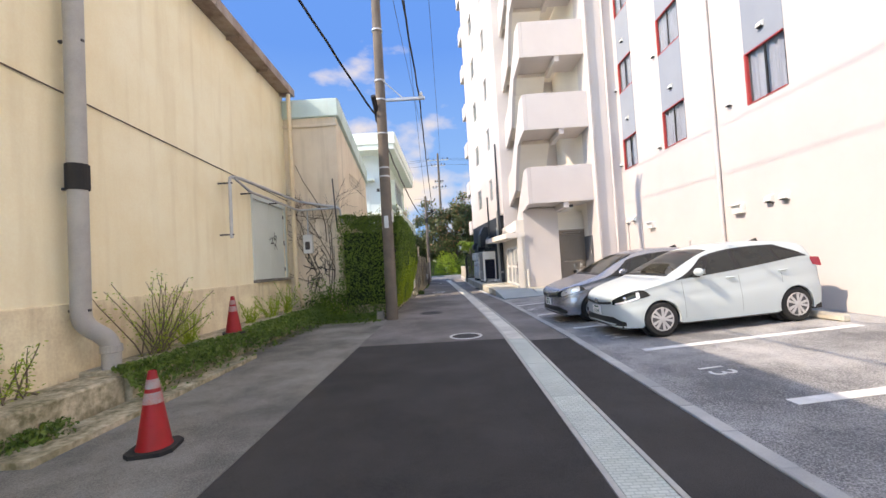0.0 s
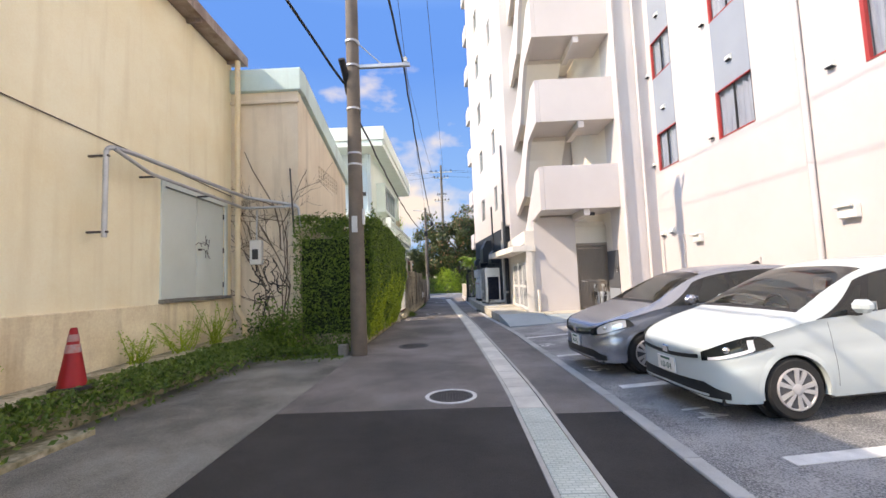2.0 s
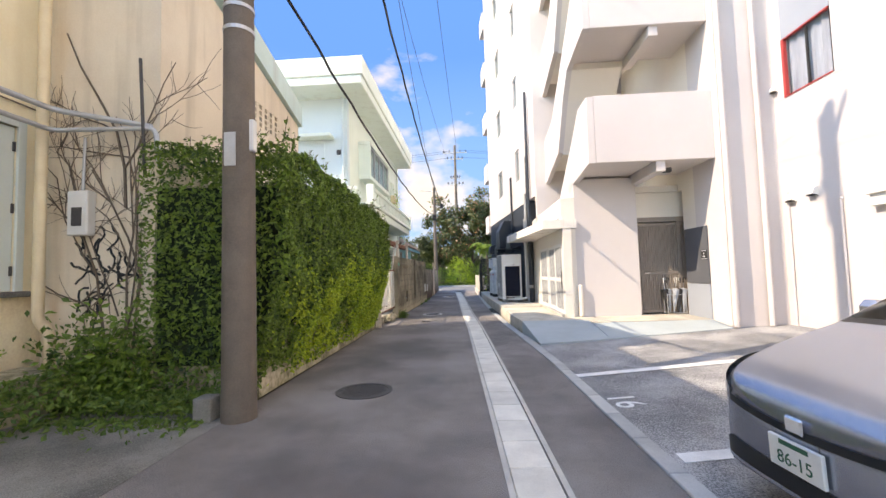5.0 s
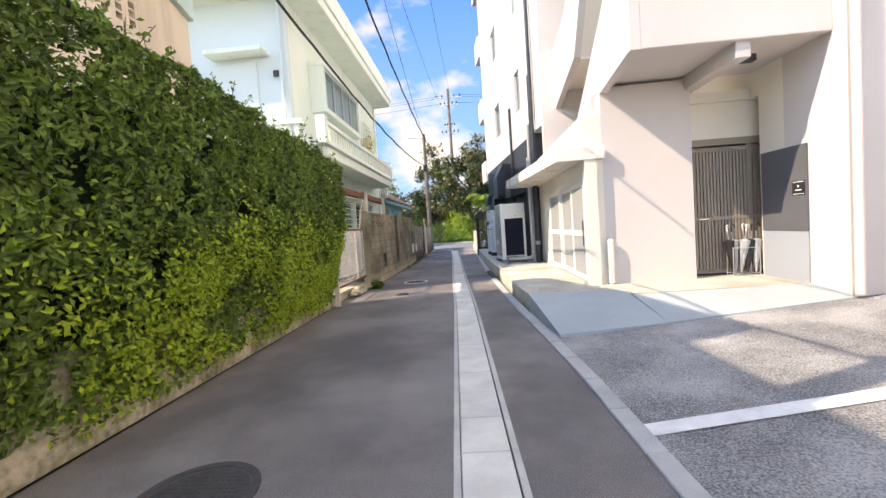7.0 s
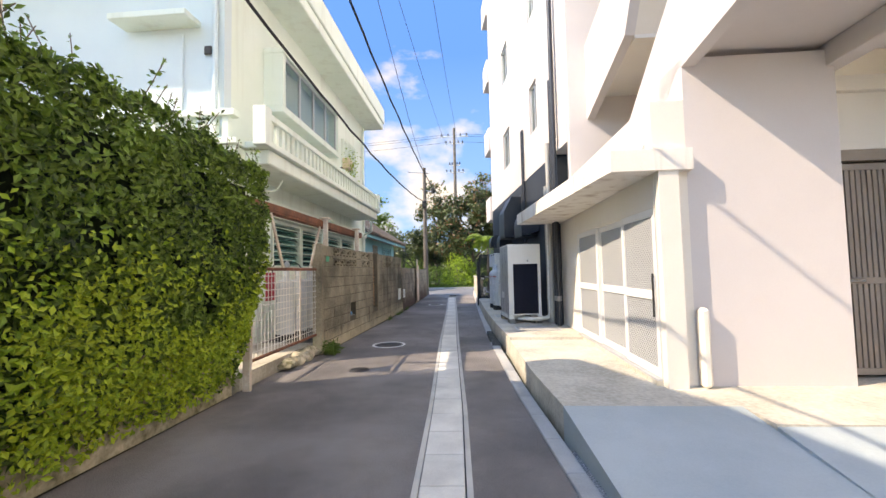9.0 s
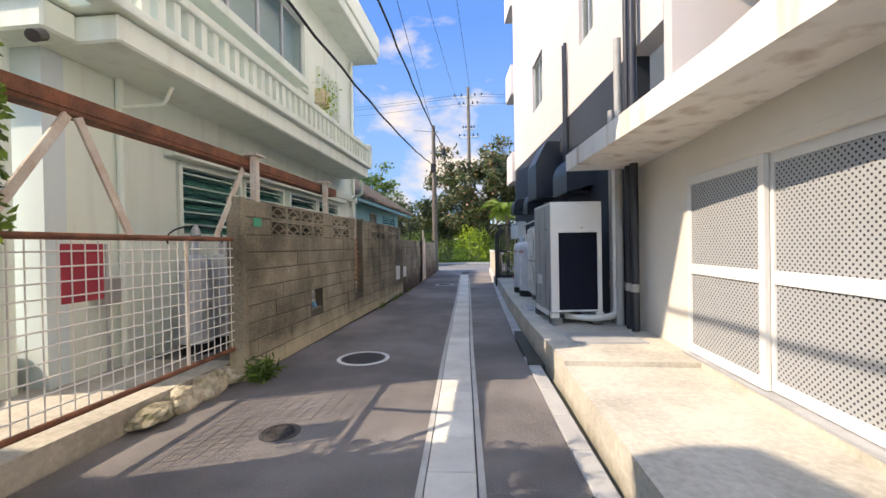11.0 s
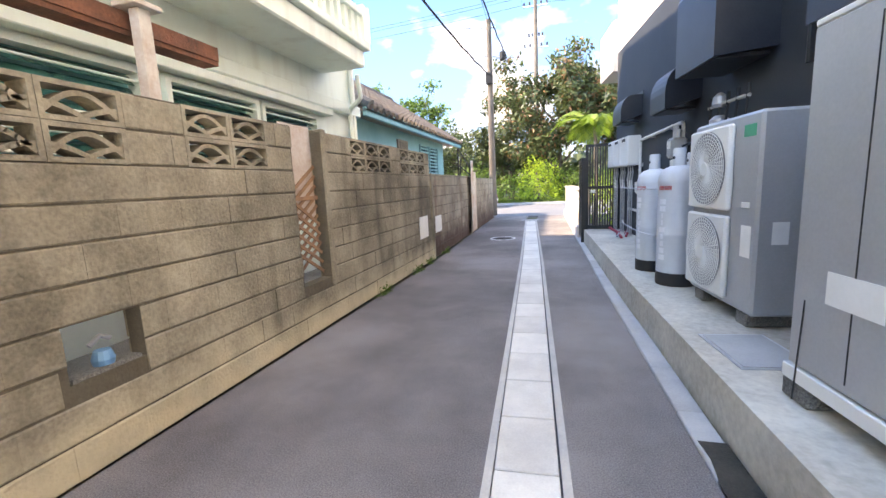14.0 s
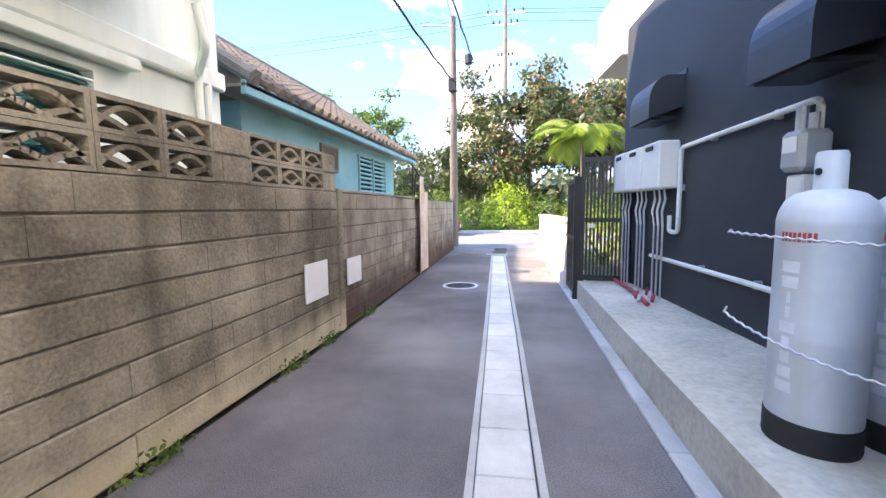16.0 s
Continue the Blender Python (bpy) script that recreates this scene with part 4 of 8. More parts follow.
# ---- yellow wall: pipes, cones, meter, vines ----
dp = thing("drainpipe", "fat grey plastic rainwater pipe with clamp and offset foot", "drainpipe", pose(-4.5, 4.95, 0))
part("pipe", tube(bmesh.new(), bend([(0, 0, 7.0), (0, 0, 1.02), (0.16, 0.24, 0.78), (0.16, 0.24, 0.40)], 0.14, 6), 0.105, 20), PVC, dp, smooth=True)
part("coupling", lathe(bmesh.new(), [(0.118, 2.66), (0.124, 2.67), (0.124, 2.97), (0.118, 2.98)], 20), RUBBER, dp, "dark rubber sleeve")
for z in (1.2, 2.7, 4.55, 6.4):
    part("clamp", B(-0.2, 0.12, -0.02, 0.02, z - 0.03, z, 0.004), IRON, dp)
part("coupling", lathe(bmesh.new(), [(0.11, 0), (0.12, 0.01), (0.12, 0.09), (0.11, 0.1)], 20, (0.16, 0.24, 0.62)), PVC, dp)
d2 = thing("drainpipe", "slim cream painted rainwater pipe with rust streaks", "drainpipe", pose(-4.62, 12.34, 0))
part("pipe", tube(bmesh.new(), bend([(0, 0, 6.95), (0, 0, 1.0), (0.13, 0.02, 0.85), (0.15, 0.02, 0.42)], 0.1, 6), 0.062, 16), PVC_CREAM, d2, smooth=True)
for z in (1.5, 3.4, 5.2, 6.5):
    part("clamp", lathe(bmesh.new(), [(0.063, z), (0.069, z), (0.069, z + 0.05), (0.063, z + 0.05)], 16), PVC_CREAM, d2)
cd = thing("conduit", "grey steel conduit pipes on brackets along the wall", "conduit")
part("pipe", tube(bmesh.new(), bend([(-4.55, 8.6, 2.3), (-4.55, 8.6, 3.62), (-4.5, 9.0, 3.64), (-4.42, 12.3, 3.62), (-3.3, 12.5, 3.42)], 0.12, 5), 0.035, 10), GALV, cd, smooth=True)
part("pipe", tube(bmesh.new(), bend([(-4.5, 8.7, 3.6), (-4.5, 9.4, 3.42), (-4.44, 12.3, 3.36), (-3.25, 12.5, 3.40), (-3.2, 12.52, 2.9)], 0.1, 4), 0.03, 10), GALV, cd, smooth=True)
for y, z in ((8.6, 2.4), (8.6, 3.5), (9.6, 3.45), (11.2, 3.45)):
    part("bracket", B(-4.86, -4.5, y - 0.02, y + 0.02, z - 0.04, z - 0.01, 0.004), IRON, cd)
part("pipe", rod(bmesh.new(), (-3.34, 12.45, 2.75), (-3.42, 12.45, 4.3), 0.02, None, 8), IRON, cd)


def cone(x, y, z, rz, label):
    t = thing("traffic_cone", label, "traffic cone", pose(x, y, z, 0, 0, rz), group="red traffic cones")
    part("base", prism(bmesh.new(), [(-0.19, -0.12), (-0.12, -0.19), (0.12, -0.19), (0.19, -0.12), (0.19, 0.12), (0.12, 0.19), (-0.12, 0.19), (-0.19, 0.12)], "z", 0, 0.035), RUBBER, t)
    part("body", lathe(bmesh.new(), [(0.145, 0.035), (0.135, 0.06), (0.034, 0.69), (0.026, 0.70), (0.022, 0.62)], 24), CONE_RED, t, smooth=True)
    part("band", lathe(bmesh.new(), [(0.078, 0.415), (0.081, 0.415), (0.066, 0.51), (0.063, 0.51)], 24), GREY_TAPE, t, "worn grey reflective band", smooth=True)
    part("band", lathe(bmesh.new(), [(0.058, 0.545), (0.061, 0.545), (0.048, 0.625), (0.045, 0.625)], 24), GREY_TAPE, t, "worn grey reflective band", smooth=True)


cone(-2.7, 3.66, 0.004, 12, "faded red plastic traffic cone on the concrete apron")
cone(-4.12, 7.72, 0.42, 30, "faded red plastic traffic cone on the raised walk")

gm = thing("electric_meter", "pale metal meter box on the cream end wall", "meter box", pose(-4.28, 12.56, 2.05))
part("body", B(-0.14, 0.14, -0.08, 0.06, 0, 0.58, 0.015), AC_LIGHT, gm)
part("window", B(-0.07, 0.07, -0.088, -0.08, 0.12, 0.36, 0.002), IRON, gm)
part("conduit", rod(bmesh.new(), (0.0, 0.0, 0.58), (0.0, 0.02, 1.3), 0.018), GALV, gm)


def strokes(name, label, n, box_, r, seed, material, plane_y=None, plane_x=None, length=0.35):
    rg = np.random.default_rng(seed)
    bm = bmesh.new()
    for _ in range(n):
        u, z = rg.uniform(box_[0], box_[1]), rg.uniform(box_[2], box_[3])
        a = rg.uniform(0, 6.28)
        pts = []
        for k in range(7):
            pts.append((u, plane_y, z) if plane_y is not None else (plane_x, u, z))
            u += length / 6 * math.cos(a)
            z += length / 6 * math.sin(a)
            a += rg.uniform(-0.9, 0.9)
        tube(bm, pts, r, 4)
    return solid(name, bm, material, label, "graffiti")


strokes("graffiti", "black sprayed graffiti scrawl on the cream wall", 24, (-4.3, -3.7, 1.15, 1.9), 0.014, 3, BLACK_INK, plane_y=12.615, length=0.42)
strokes("graffiti", "thin black sprayed tag on the steel door", 9, (11.35, 11.75, 2.28, 2.48), 0.006, 5, BLACK_INK, plane_x=-4.885, length=0.22)


def branchy(bm, p, d, length, r, depth, rg, gravity=0.0, flat=None):
    """A twig that forks; flat holds it on the plane y = flat."""
    pts, q, v = [], Vector(p), Vector(d).normalized()
    for k in range(6):
        pts.append(q.copy())
        v = (v + Vector((rg.normal(0, 0.18), 0 if flat is not None else rg.normal(0, 0.18), rg.normal(0, 0.15) - gravity))).normalized()
        q = q + v * length / 5
        if flat is not None:
            q.y = flat
    tube(bm, pts, r, 4, r * 0.45)
    if depth:
        for k in range(rg.integers(2, 5)):
            i = rg.integers(1, 6)
            w = (v + Vector((rg.normal(0, 0.8), 0 if flat is not None else rg.normal(0, 0.6), rg.normal(0, 0.6)))).normalized()
            branchy(bm, pts[i], w, length * rg.uniform(0.35, 0.65), r * 0.6, depth - 1, rg, gravity, flat)


rg = np.random.default_rng(11)
bm = bmesh.new()
for x in (-3.75, -3.72, -3.95, -3.6):
    branchy(bm, (x, 12.6, 0.5), (rg.normal(0, 0.15), 0, 1), 2.6, 0.018, 3, rg, 0.0, 12.6)
branchy(bm, (-3.72, 12.6, 2.4), (0.05, 0, 1), 2.6, 0.02, 3, rg, 0.0, 12.6)
branchy(bm, (-3.8, 12.6, 1.0), (-0.5, 0, 1), 1.8, 0.01, 3, rg, 0.0, 12.6)
solid("climbing_vine", bm, TWIG, "dry leafless vine climbing the cream end wall", "vine")


def weed(x, y, z, h, n, seed, green, label, lean=0.35):
    rg = np.random.default_rng(seed)
    t = thing("weed", label, "weed", pose(x, y, z))
    bm = bmesh.new()
    cs, ns = [], []
    for k in range(n):
        d = Vector((rg.normal(0.05, lean), rg.normal(0, lean * 1.6), 1)).normalized()
        L = h * rg.uniform(0.5, 1.1)
        pts = [Vector((rg.normal(0, 0.03), rg.normal(0, 0.12), 0))]
        for j in range(5):
            d = (d + Vector((rg.normal(0, 0.1), rg.normal(0, 0.14), 0))).normalized()
            pts.append(pts[-1] + d * L / 5)
            for _ in range(9):
                cs.append(tuple(pts[-1] - d * L / 5 * rg.random() + Vector(rg.normal(0, 0.03, 3))))
                ns.append((0.3, -0.4, 0.6))
        tube(bm, pts, 0.011, 4, 0.004)
    tagged(part("stems", bm, TWIG if not green else LEAF_YOUNG, t), "", "", "", "stuff")
    v, f = leaf_cloud(cs, ns, 0.045, rg, 0.9, 0.35)
    o = new("leaves", raw_mesh("leaves", v, f, LEAF_YOUNG))
    o.parent = t


weed(-4.42, 6.1, 0.42, 1.25, 30, 21, False, "straggly yellow-green shrub growing from the raised walk", 0.42)
weed(-4.45, 6.9, 0.42, 0.75, 16, 22, True, "straggly green weed growing against the wall", 0.4)
weed(-4.5, 10.3, 0.42, 0.75, 14, 23, True, "tall green weed growing against the wall")
weed(-4.5, 11.2, 0.42, 0.95, 16, 24, True, "tall green weed growing against the wall")
weed(-4.55, 9.3, 0.42, 0.5, 10, 25, True, "low weed growing against the wall")
weed(-4.5, 4.2, 0.36, 0.6, 6, 26, False, "thin dry weed beside the fat drainpipe")


def tufts(name, label, pts, size, seed, material=None, ratio=0.5, up=0.5):
    rg = np.random.default_rng(seed)
    v, f = leaf_cloud(pts, np.tile((0.35, -0.25, up), (len(pts), 1)), size, rg, 0.8, ratio)
    ob = new(name, raw_mesh(name, v, f, material or GRASS))
    return tagged(ob, label, "weeds", "", "stuff")


n = 9000
yy = rng.uniform(4.9, 12.4, n)
s = np.clip(rng.normal(0.46, 0.2, n), 0.05, 1.0)
amp = 0.55 + 0.45 * np.sin(yy * 2.3) * np.sin(yy * 0.9 + 1)
xx = -4.12 + s * (0.42 + 0.05 * (yy - 5))
zz = np.where(s < 0.25, 0.43 + 0.08 * rng.random(n) * amp, np.maximum(0.02, 0.42 - 0.5 * (s - 0.25)) + 0.07 * rng.random(n))
keep = rng.random(n) < 0.35 + 0.65 * amp
tufts("verge_weeds", "green creeping weeds over the raised walk's edge", np.stack([xx, yy, zz], 1)[keep], 0.075, 31)
n = 2600
xx, yy = rng.uniform(-3.9, -2.0, n), rng.normal(11.95, 0.28, n)
tufts("verge_weeds", "low green weeds spread before the hedge", np.stack([xx, np.minimum(yy, 12.5), 0.02 + 0.16 * rng.random(n) * (yy > 11.7)], 1), 0.07, 32)
n = 2400
tufts("verge_weeds", "leafy undergrowth between wall and hedge", np.stack([rng.normal(-3.7, 0.35, n), rng.normal(12.3, 0.16, n), np.abs(rng.normal(0.35, 0.32, n))], 1), 0.09, 33, LEAF_HEDGE)
n = 500
tufts("verge_weeds", "small weeds at the foot of the raised walk", np.stack([rng.normal(-3.95, 0.08, n), rng.normal(3.85, 0.18, n), 0.02 + 0.16 * rng.random(n)], 1), 0.06, 34)

# ---- ivy-grown wall (the hedge) ----
hw = thing("hedge", "dense dark green creeper hedge grown over a low concrete wall", "hedge")
bm = bmesh.new()
box(bm, -2.25, -1.86, 12.45, 18.45, 0.0, 2.4)
box(bm, -3.2, -2.25, 12.45, 12.7, 0.0, 2.4)
part("wall", bm, CONC_MOSS, hw, "mossy concrete wall under the leaves")


def hedge_x(y, z):
    return -1.84 + 0.40 * min(1, max(0, (z - 0.15) / 1.5)) + 0.07 * noise.noise(Vector((3, y * 1.1, z * 1.1))) + 0.05 * noise.noise(Vector((9, y * 3, z * 3)))


def hedge_top(x, y):
    return 3.12 - 0.055 * (y - 12.4) + 0.20 * noise.noise(Vector((x * 1.3, y * 1.3, 5))) + 0.12 * noise.noise(Vector((x * 4, y * 4, 5)))


cs, ns = [], []
for _ in range(52000):      # lane side
    y, z = rng.uniform(12.25, 18.55), 0.1 + 3.25 * rng.random() ** 0.95
    if z > hedge_top(-1.5, y):
        continue
    if z < 0.75 and rng.random() > 0.10 + 1.5 * max(0, 0.5 * noise.noise(Vector((y * 1.1, z * 2, 2))) + (z - 0.10 - 0.10 * max(0, 1 - abs(y - 15.6) / 1.6)) * 3.0):
        continue
    if noise.noise(Vector((y * 3.1, z * 3.1, 33))) < -0.22 and rng.random() < 0.85:
        continue
    cs.append((hedge_x(y, z) - abs(rng.normal(0, 0.06)) + 0.02 + 0.06 * noise.noise(Vector((y * 5, z * 5, 8))), y, z))
    ns.append((0.8, -0.25, 0.1))
for _ in range(5500):      # end facing the lane's start
    x, z = rng.uniform(-3.32, -1.45), 0.05 + 3.0 * rng.random()
    if z > hedge_top(x, 12.3) or x > hedge_x(12.3, z):
        continue
    cs.append((x, 12.28 + abs(rng.normal(0, 0.06)) + 0.08 * noise.noise(Vector((x * 2, z * 2, 7))), z))
    ns.append((0.1, -0.9, 0.35))
for _ in range(14000):      # top
    x, y = rng.uniform(-3.3, -1.42), rng.uniform(12.25, 18.55)
    cs.append((x, y, hedge_top(x, y) - abs(rng.normal(0, 0.06))))
    ns.append((0.2, 0, 0.9))
for _ in range(3500):       # far end
    x, z = rng.uniform(-2.4, -1.45), 0.1 + 2.6 * rng.random()
    if x < hedge_x(18.5, z):
        cs.append((x, 18.5 - abs(rng.normal(0, 0.06)), z))
        ns.append((0.1, 0.9, 0.3))
v, f = leaf_cloud(cs, ns, 0.068, rng, 0.7, 0.5)
o = new("leaves", raw_mesh("leaves", v, f, LEAF_HEDGE))
o.parent = hw
cs, ns = [], []
for _ in range(24000):       # lighter young leaves low on the lane side
    y, z = rng.uniform(12.25, 18.5), abs(rng.normal(0.62, 0.42)) + 0.12
    if rng.random() < min(1, (y - 12.2) / 2.2) * min(1, z * 2.2) * max(0.0, min(1.0, 0.45 + 1.5 * noise.noise(Vector((y * 0.9, z * 1.1, 20))) + 0.6 * noise.noise(Vector((y * 4, z * 4, 21))))):
        cs.append((hedge_x(y, z) + 0.03 + abs(rng.normal(0, 0.02)), y, z))
        ns.append((0.9, -0.2, 0.4))
v, f = leaf_cloud(cs, ns, 0.056, rng, 0.65, 0.55)
o = new("young_leaves", raw_mesh("young_leaves", v, f, LEAF_YOUNG))
o.parent = hw
bm = bmesh.new()
cs, ns = [], []
for k in range(170):
    x, y = rng.uniform(-2.9, -1.45), rng.uniform(12.3, 18.5)
    z = hedge_top(x, y) - 0.05
    d = Vector((rng.normal(0.15, 0.35), rng.normal(0, 0.35), 1)).normalized()
    L = rng.uniform(0.12, 0.38)
    tube(bm, [(x, y, z), Vector((x, y, z)) + d * L], 0.004, 4)
    for j in range(12):
        cs.append(tuple(Vector((x, y, z)) + d * L * (j / 12) + Vector(rng.normal(0, 0.025, 3))))
        ns.append((0.2, 0, 0.8))
tagged(part("shoots", bm, TWIG, hw), "", "", "", "stuff")
v, f = leaf_cloud(cs, ns, 0.06, rng, 0.8, 0.5)
o = new("shoot_leaves", raw_mesh("shoot_leaves", v, f, LEAF_HEDGE))
o.parent = hw
# added solid core, its dark colour stands for shade in the leaf gaps
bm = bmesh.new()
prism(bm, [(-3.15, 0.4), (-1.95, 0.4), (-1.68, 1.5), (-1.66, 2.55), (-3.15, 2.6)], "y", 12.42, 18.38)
part("hedge_shade_core", bm, HEDGE_SHADE, hw, "solid hedge core coloured dark as shade between the leaves")

# ---- white house: windows, balustrade, pipes ----
for k in range(42):
    y = 19.0 + 0.205 * k
    if y < 19.95:
        continue
    part("baluster", B(-2.28, -2.18, y, y + 0.095, 3.66, 4.02), HOUSE, hs)
for k in range(14):
    x = -2.72 - 0.205 * k
    part("baluster", B(x - 0.095, x, 19.7, 19.8, 3.66, 4.02), HOUSE, hs)
part("handrail", B(-2.32, -2.14, 19.9, 27.68, 4.02, 4.13, 0.012), HOUSE, hs)
part("handrail", B(-9, -2.6, 19.66, 19.84, 4.02, 4.13, 0.012), HOUSE, hs)
part("rail_post", B(-2.34, -2.12, 19.75, 19.95, 3.56, 4.2, 0.01), HOUSE, hs)
part("rail_post", B(-2.34, -2.12, 27.5, 27.72, 3.66, 4.2, 0.01), HOUSE, hs)
# projecting upper window
w = thing_part("bay_window", hs)
bm = bmesh.new()
box(bm, HX, -2.58, 21.3, 24.75, 4.72, 4.86, 0.01)
box(bm, HX, -2.56, 21.28, 24.77, 5.92, 6.04, 0.01)
box(bm, HX, -2.58, 21.3, 21.42, 4.86, 5.92)
box(bm, HX, -2.58, 24.63, 24.75, 4.86, 5.92)
part("surround", bm, HOUSE, w)
for k in range(5):
    y = 21.42 + 0.79 * k
    part("window_frame", B(-2.68, -2.63, y, y + 0.05, 4.86, 5.92), ALU, w)
part("window_frame", B(-2.68, -2.63, 21.47, 24.58, 4.86, 4.91), ALU, w)
part("window_frame", B(-2.68, -2.63, 21.47, 24.58, 5.87, 5.92), ALU, w)
part("pane", B(-2.66, -2.655, 21.47, 24.6, 4.91, 5.87), GLASS, w)
part("curtain", B(-2.86, -2.85, 21.42, 24.63, 4.86, 5.92), HOUSE_SHADE, w)
# small barred window and planter
w = thing_part("barred_window", hs)
part("surround", B(HX, HX + 0.1, 26.1, 27.3, 4.7, 5.75, 0.01), HOUSE, w)
part("pane", B(HX + 0.1, HX + 0.105, 26.18, 27.22, 4.78, 5.67), GLASS, w)
for k in range(9):
    part("bar", B(HX + 0.13, HX + 0.15, 26.16 + 0.128 * k, 26.185 + 0.128 * k, 4.72, 5.73), HOUSE, w)
w = thing_part("small_window", hs)
part("surround", B(HX, HX + 0.04, 24.95, 25.6, 4.9, 5.75, 0.01), HOUSE, w)
part("pane", B(HX + 0.04, HX + 0.045, 25.02, 25.53, 4.97, 5.68), GLASS, w)
# ground-floor louvred windows
for a, b in ((21.62, 23.0), (23.04, 24.4), (24.62, 25.95), (26.0, 27.33)):
    w = thing_part("louvre_window", hs)
    part("window_frame", B(HX - 0.1, HX + 0.03, a, a + 0.06, 1.6, 2.6), HOUSE, w)
    part("window_frame", B(HX - 0.1, HX + 0.03, b - 0.06, b, 1.6, 2.6), HOUSE, w)
    part("window_frame", B(HX - 0.1, HX + 0.03, a + 0.06, b - 0.06, 1.6, 1.66), HOUSE, w)
    part("window_frame", B(HX - 0.1, HX + 0.03, a + 0.06, b - 0.06, 2.54, 2.6), HOUSE, w)
    for k in range(8):
        part("louvre", B(-0.055, 0.055, a + 0.06, b - 0.06, -0.004, 0.004, m=Matrix.Translation((HX - 0.06, 0, 1.72 + 0.108 * k)) @ Matrix.Rotation(radians(55), 4, "Y")), GLASS_GREEN, w)
    for k in range(5):
        part("bar", rod(bmesh.new(), (HX + 0.02, a + 0.05, 1.78 + 0.17 * k), (HX + 0.02, b - 0.05, 1.78 + 0.17 * k), 0.012, None, 6), HOUSE, w)
    part("dark_room", B(HX - 0.19, HX - 0.18, a, b, 1.6, 2.6), TURQ, w)
part("window_hood", B(HX, HX + 0.16, 21.4, 27.6, 2.62, 2.72, 0.01), HOUSE, hs)
part("downpipe", tube(bmesh.new(), bend([(HX + 0.06, 28.5, 6.9), (HX + 0.06, 28.5, 3.2), (HX + 0.06, 28.5, 0.3)], 0.05), 0.045, 10), HOUSE, hs)
part("downpipe", tube(bmesh.new(), bend([(-2.5, 27.9, 3.3), (-2.5, 28.0, 2.95), (HX + 0.08, 28.35, 2.85), (HX + 0.08, 28.35, 0.3)], 0.08), 0.04, 10), HOUSE, hs)
part("downpipe", tube(bmesh.new(), [(HX + 0.05, 20.75, 0.2), (HX + 0.05, 20.75, 3.3)], 0.04, 10), HOUSE, hs)
part("awning_arm", tube(bmesh.new(), bend([(HX, 20.75, 3.0), (-2.45, 20.8, 3.02), (-2.35, 20.8, 3.2)], 0.05), 0.018, 8), HOUSE, hs)
part("porch_column", rod(bmesh.new(), (-3.2, 19.8, 0.2), (-3.2, 19.8, 3.3), 0.1, None, 16), HOUSE, hs)
part("security_camera", rod(bmesh.new(), (-2.62, 19.72, 3.24), (-2.5, 19.55, 3.14), 0.05, None, 10), IRON, hs)
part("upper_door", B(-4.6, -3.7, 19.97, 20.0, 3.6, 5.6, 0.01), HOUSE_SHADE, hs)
part("door_hood", B(-4.75, -3.4, 19.6, 20.0, 5.7, 5.8, 0.01), HOUSE, hs)
part("wall_ornament", B(-3.32, -3.18, 19.95, 19.99, 5.2, 5.36, 0.02), IRON, hs, "dark butterfly-shaped wall ornament")
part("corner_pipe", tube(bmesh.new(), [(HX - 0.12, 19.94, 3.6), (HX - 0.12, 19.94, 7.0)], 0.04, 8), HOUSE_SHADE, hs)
pf = thing("flower_box", "orange plastic planter with trailing green plant", "planter", pose(-2.55, 25.4, 4.55))
part("box", B(-0.1, 0.1, -0.2, 0.2, 0, 0.32, 0.02), PVC_CREAM, pf)
part("bracket", B(-0.43, -0.1, -0.02, 0.02, 0.05, 0.09), IRON, pf)
v, f = leaf_cloud(rng.normal(0, 1, (220, 3)) * (0.1, 0.16, 0.2) + (0.08, 0, 0.1), np.tile((0.6, -0.3, 0.4), (220, 1)), 0.07, rng, 0.8)
o = new("foliage", raw_mesh("foliage", v, f, LEAF_YOUNG))
tagged(o, "", "", "", "stuff")
o.parent = pf

# ---- yard, gate and beam ----
solid("yard", B(-12, -1.86, 18.62, 20.0, -0.1, 0.2, 0.0), CONC_STEP, "stained beige concrete yard behind the mesh gate", "yard", "structure")
solid("yard", B(HX, -1.86, 20.0, 21.0, -0.1, 0.196), CONC_STEP, "stained beige concrete yard behind the mesh gate", "yard", "structure")
solid("yard", B(HX, -1.78, 21.0, 28.9, -0.1, 0.19), CONC_OLD, "grey concrete strip between house and wall", "yard", "structure")
for k, (y, w_, h_) in enumerate(((20.15, 0.34, 0.22), (20.5, 0.4, 0.27), (20.82, 0.26, 0.18), (19.8, 0.36, 0.15))):
    bm = bmesh.new()
    bmesh.ops.create_icosphere(bm, subdivisions=3, radius=0.5)
    for vv in bm.verts:
        vv.co *= 1 + 0.4 * noise.noise(vv.co * 2.5 + Vector((k * 3, 0, 0))) + 0.16 * noise.noise(vv.co * 7 + Vector((k, 5, 0)))
        vv.co = Vector((vv.co.x * 0.24, vv.co.y * w_ * 1.1, max(-0.1, vv.co.z * h_ * 1.05)))
    solid("rock", bm, CONC_MOSS, "rough beige limestone rock under the gate", "rock", m=pose(-1.78, y, 0.08), group="rocks under the gate")
gt = thing("mesh_gate", "white wire-mesh gate in a rusty flaking steel frame", "gate", pose(-1.76, 18.68, 0))
GL = 2.26
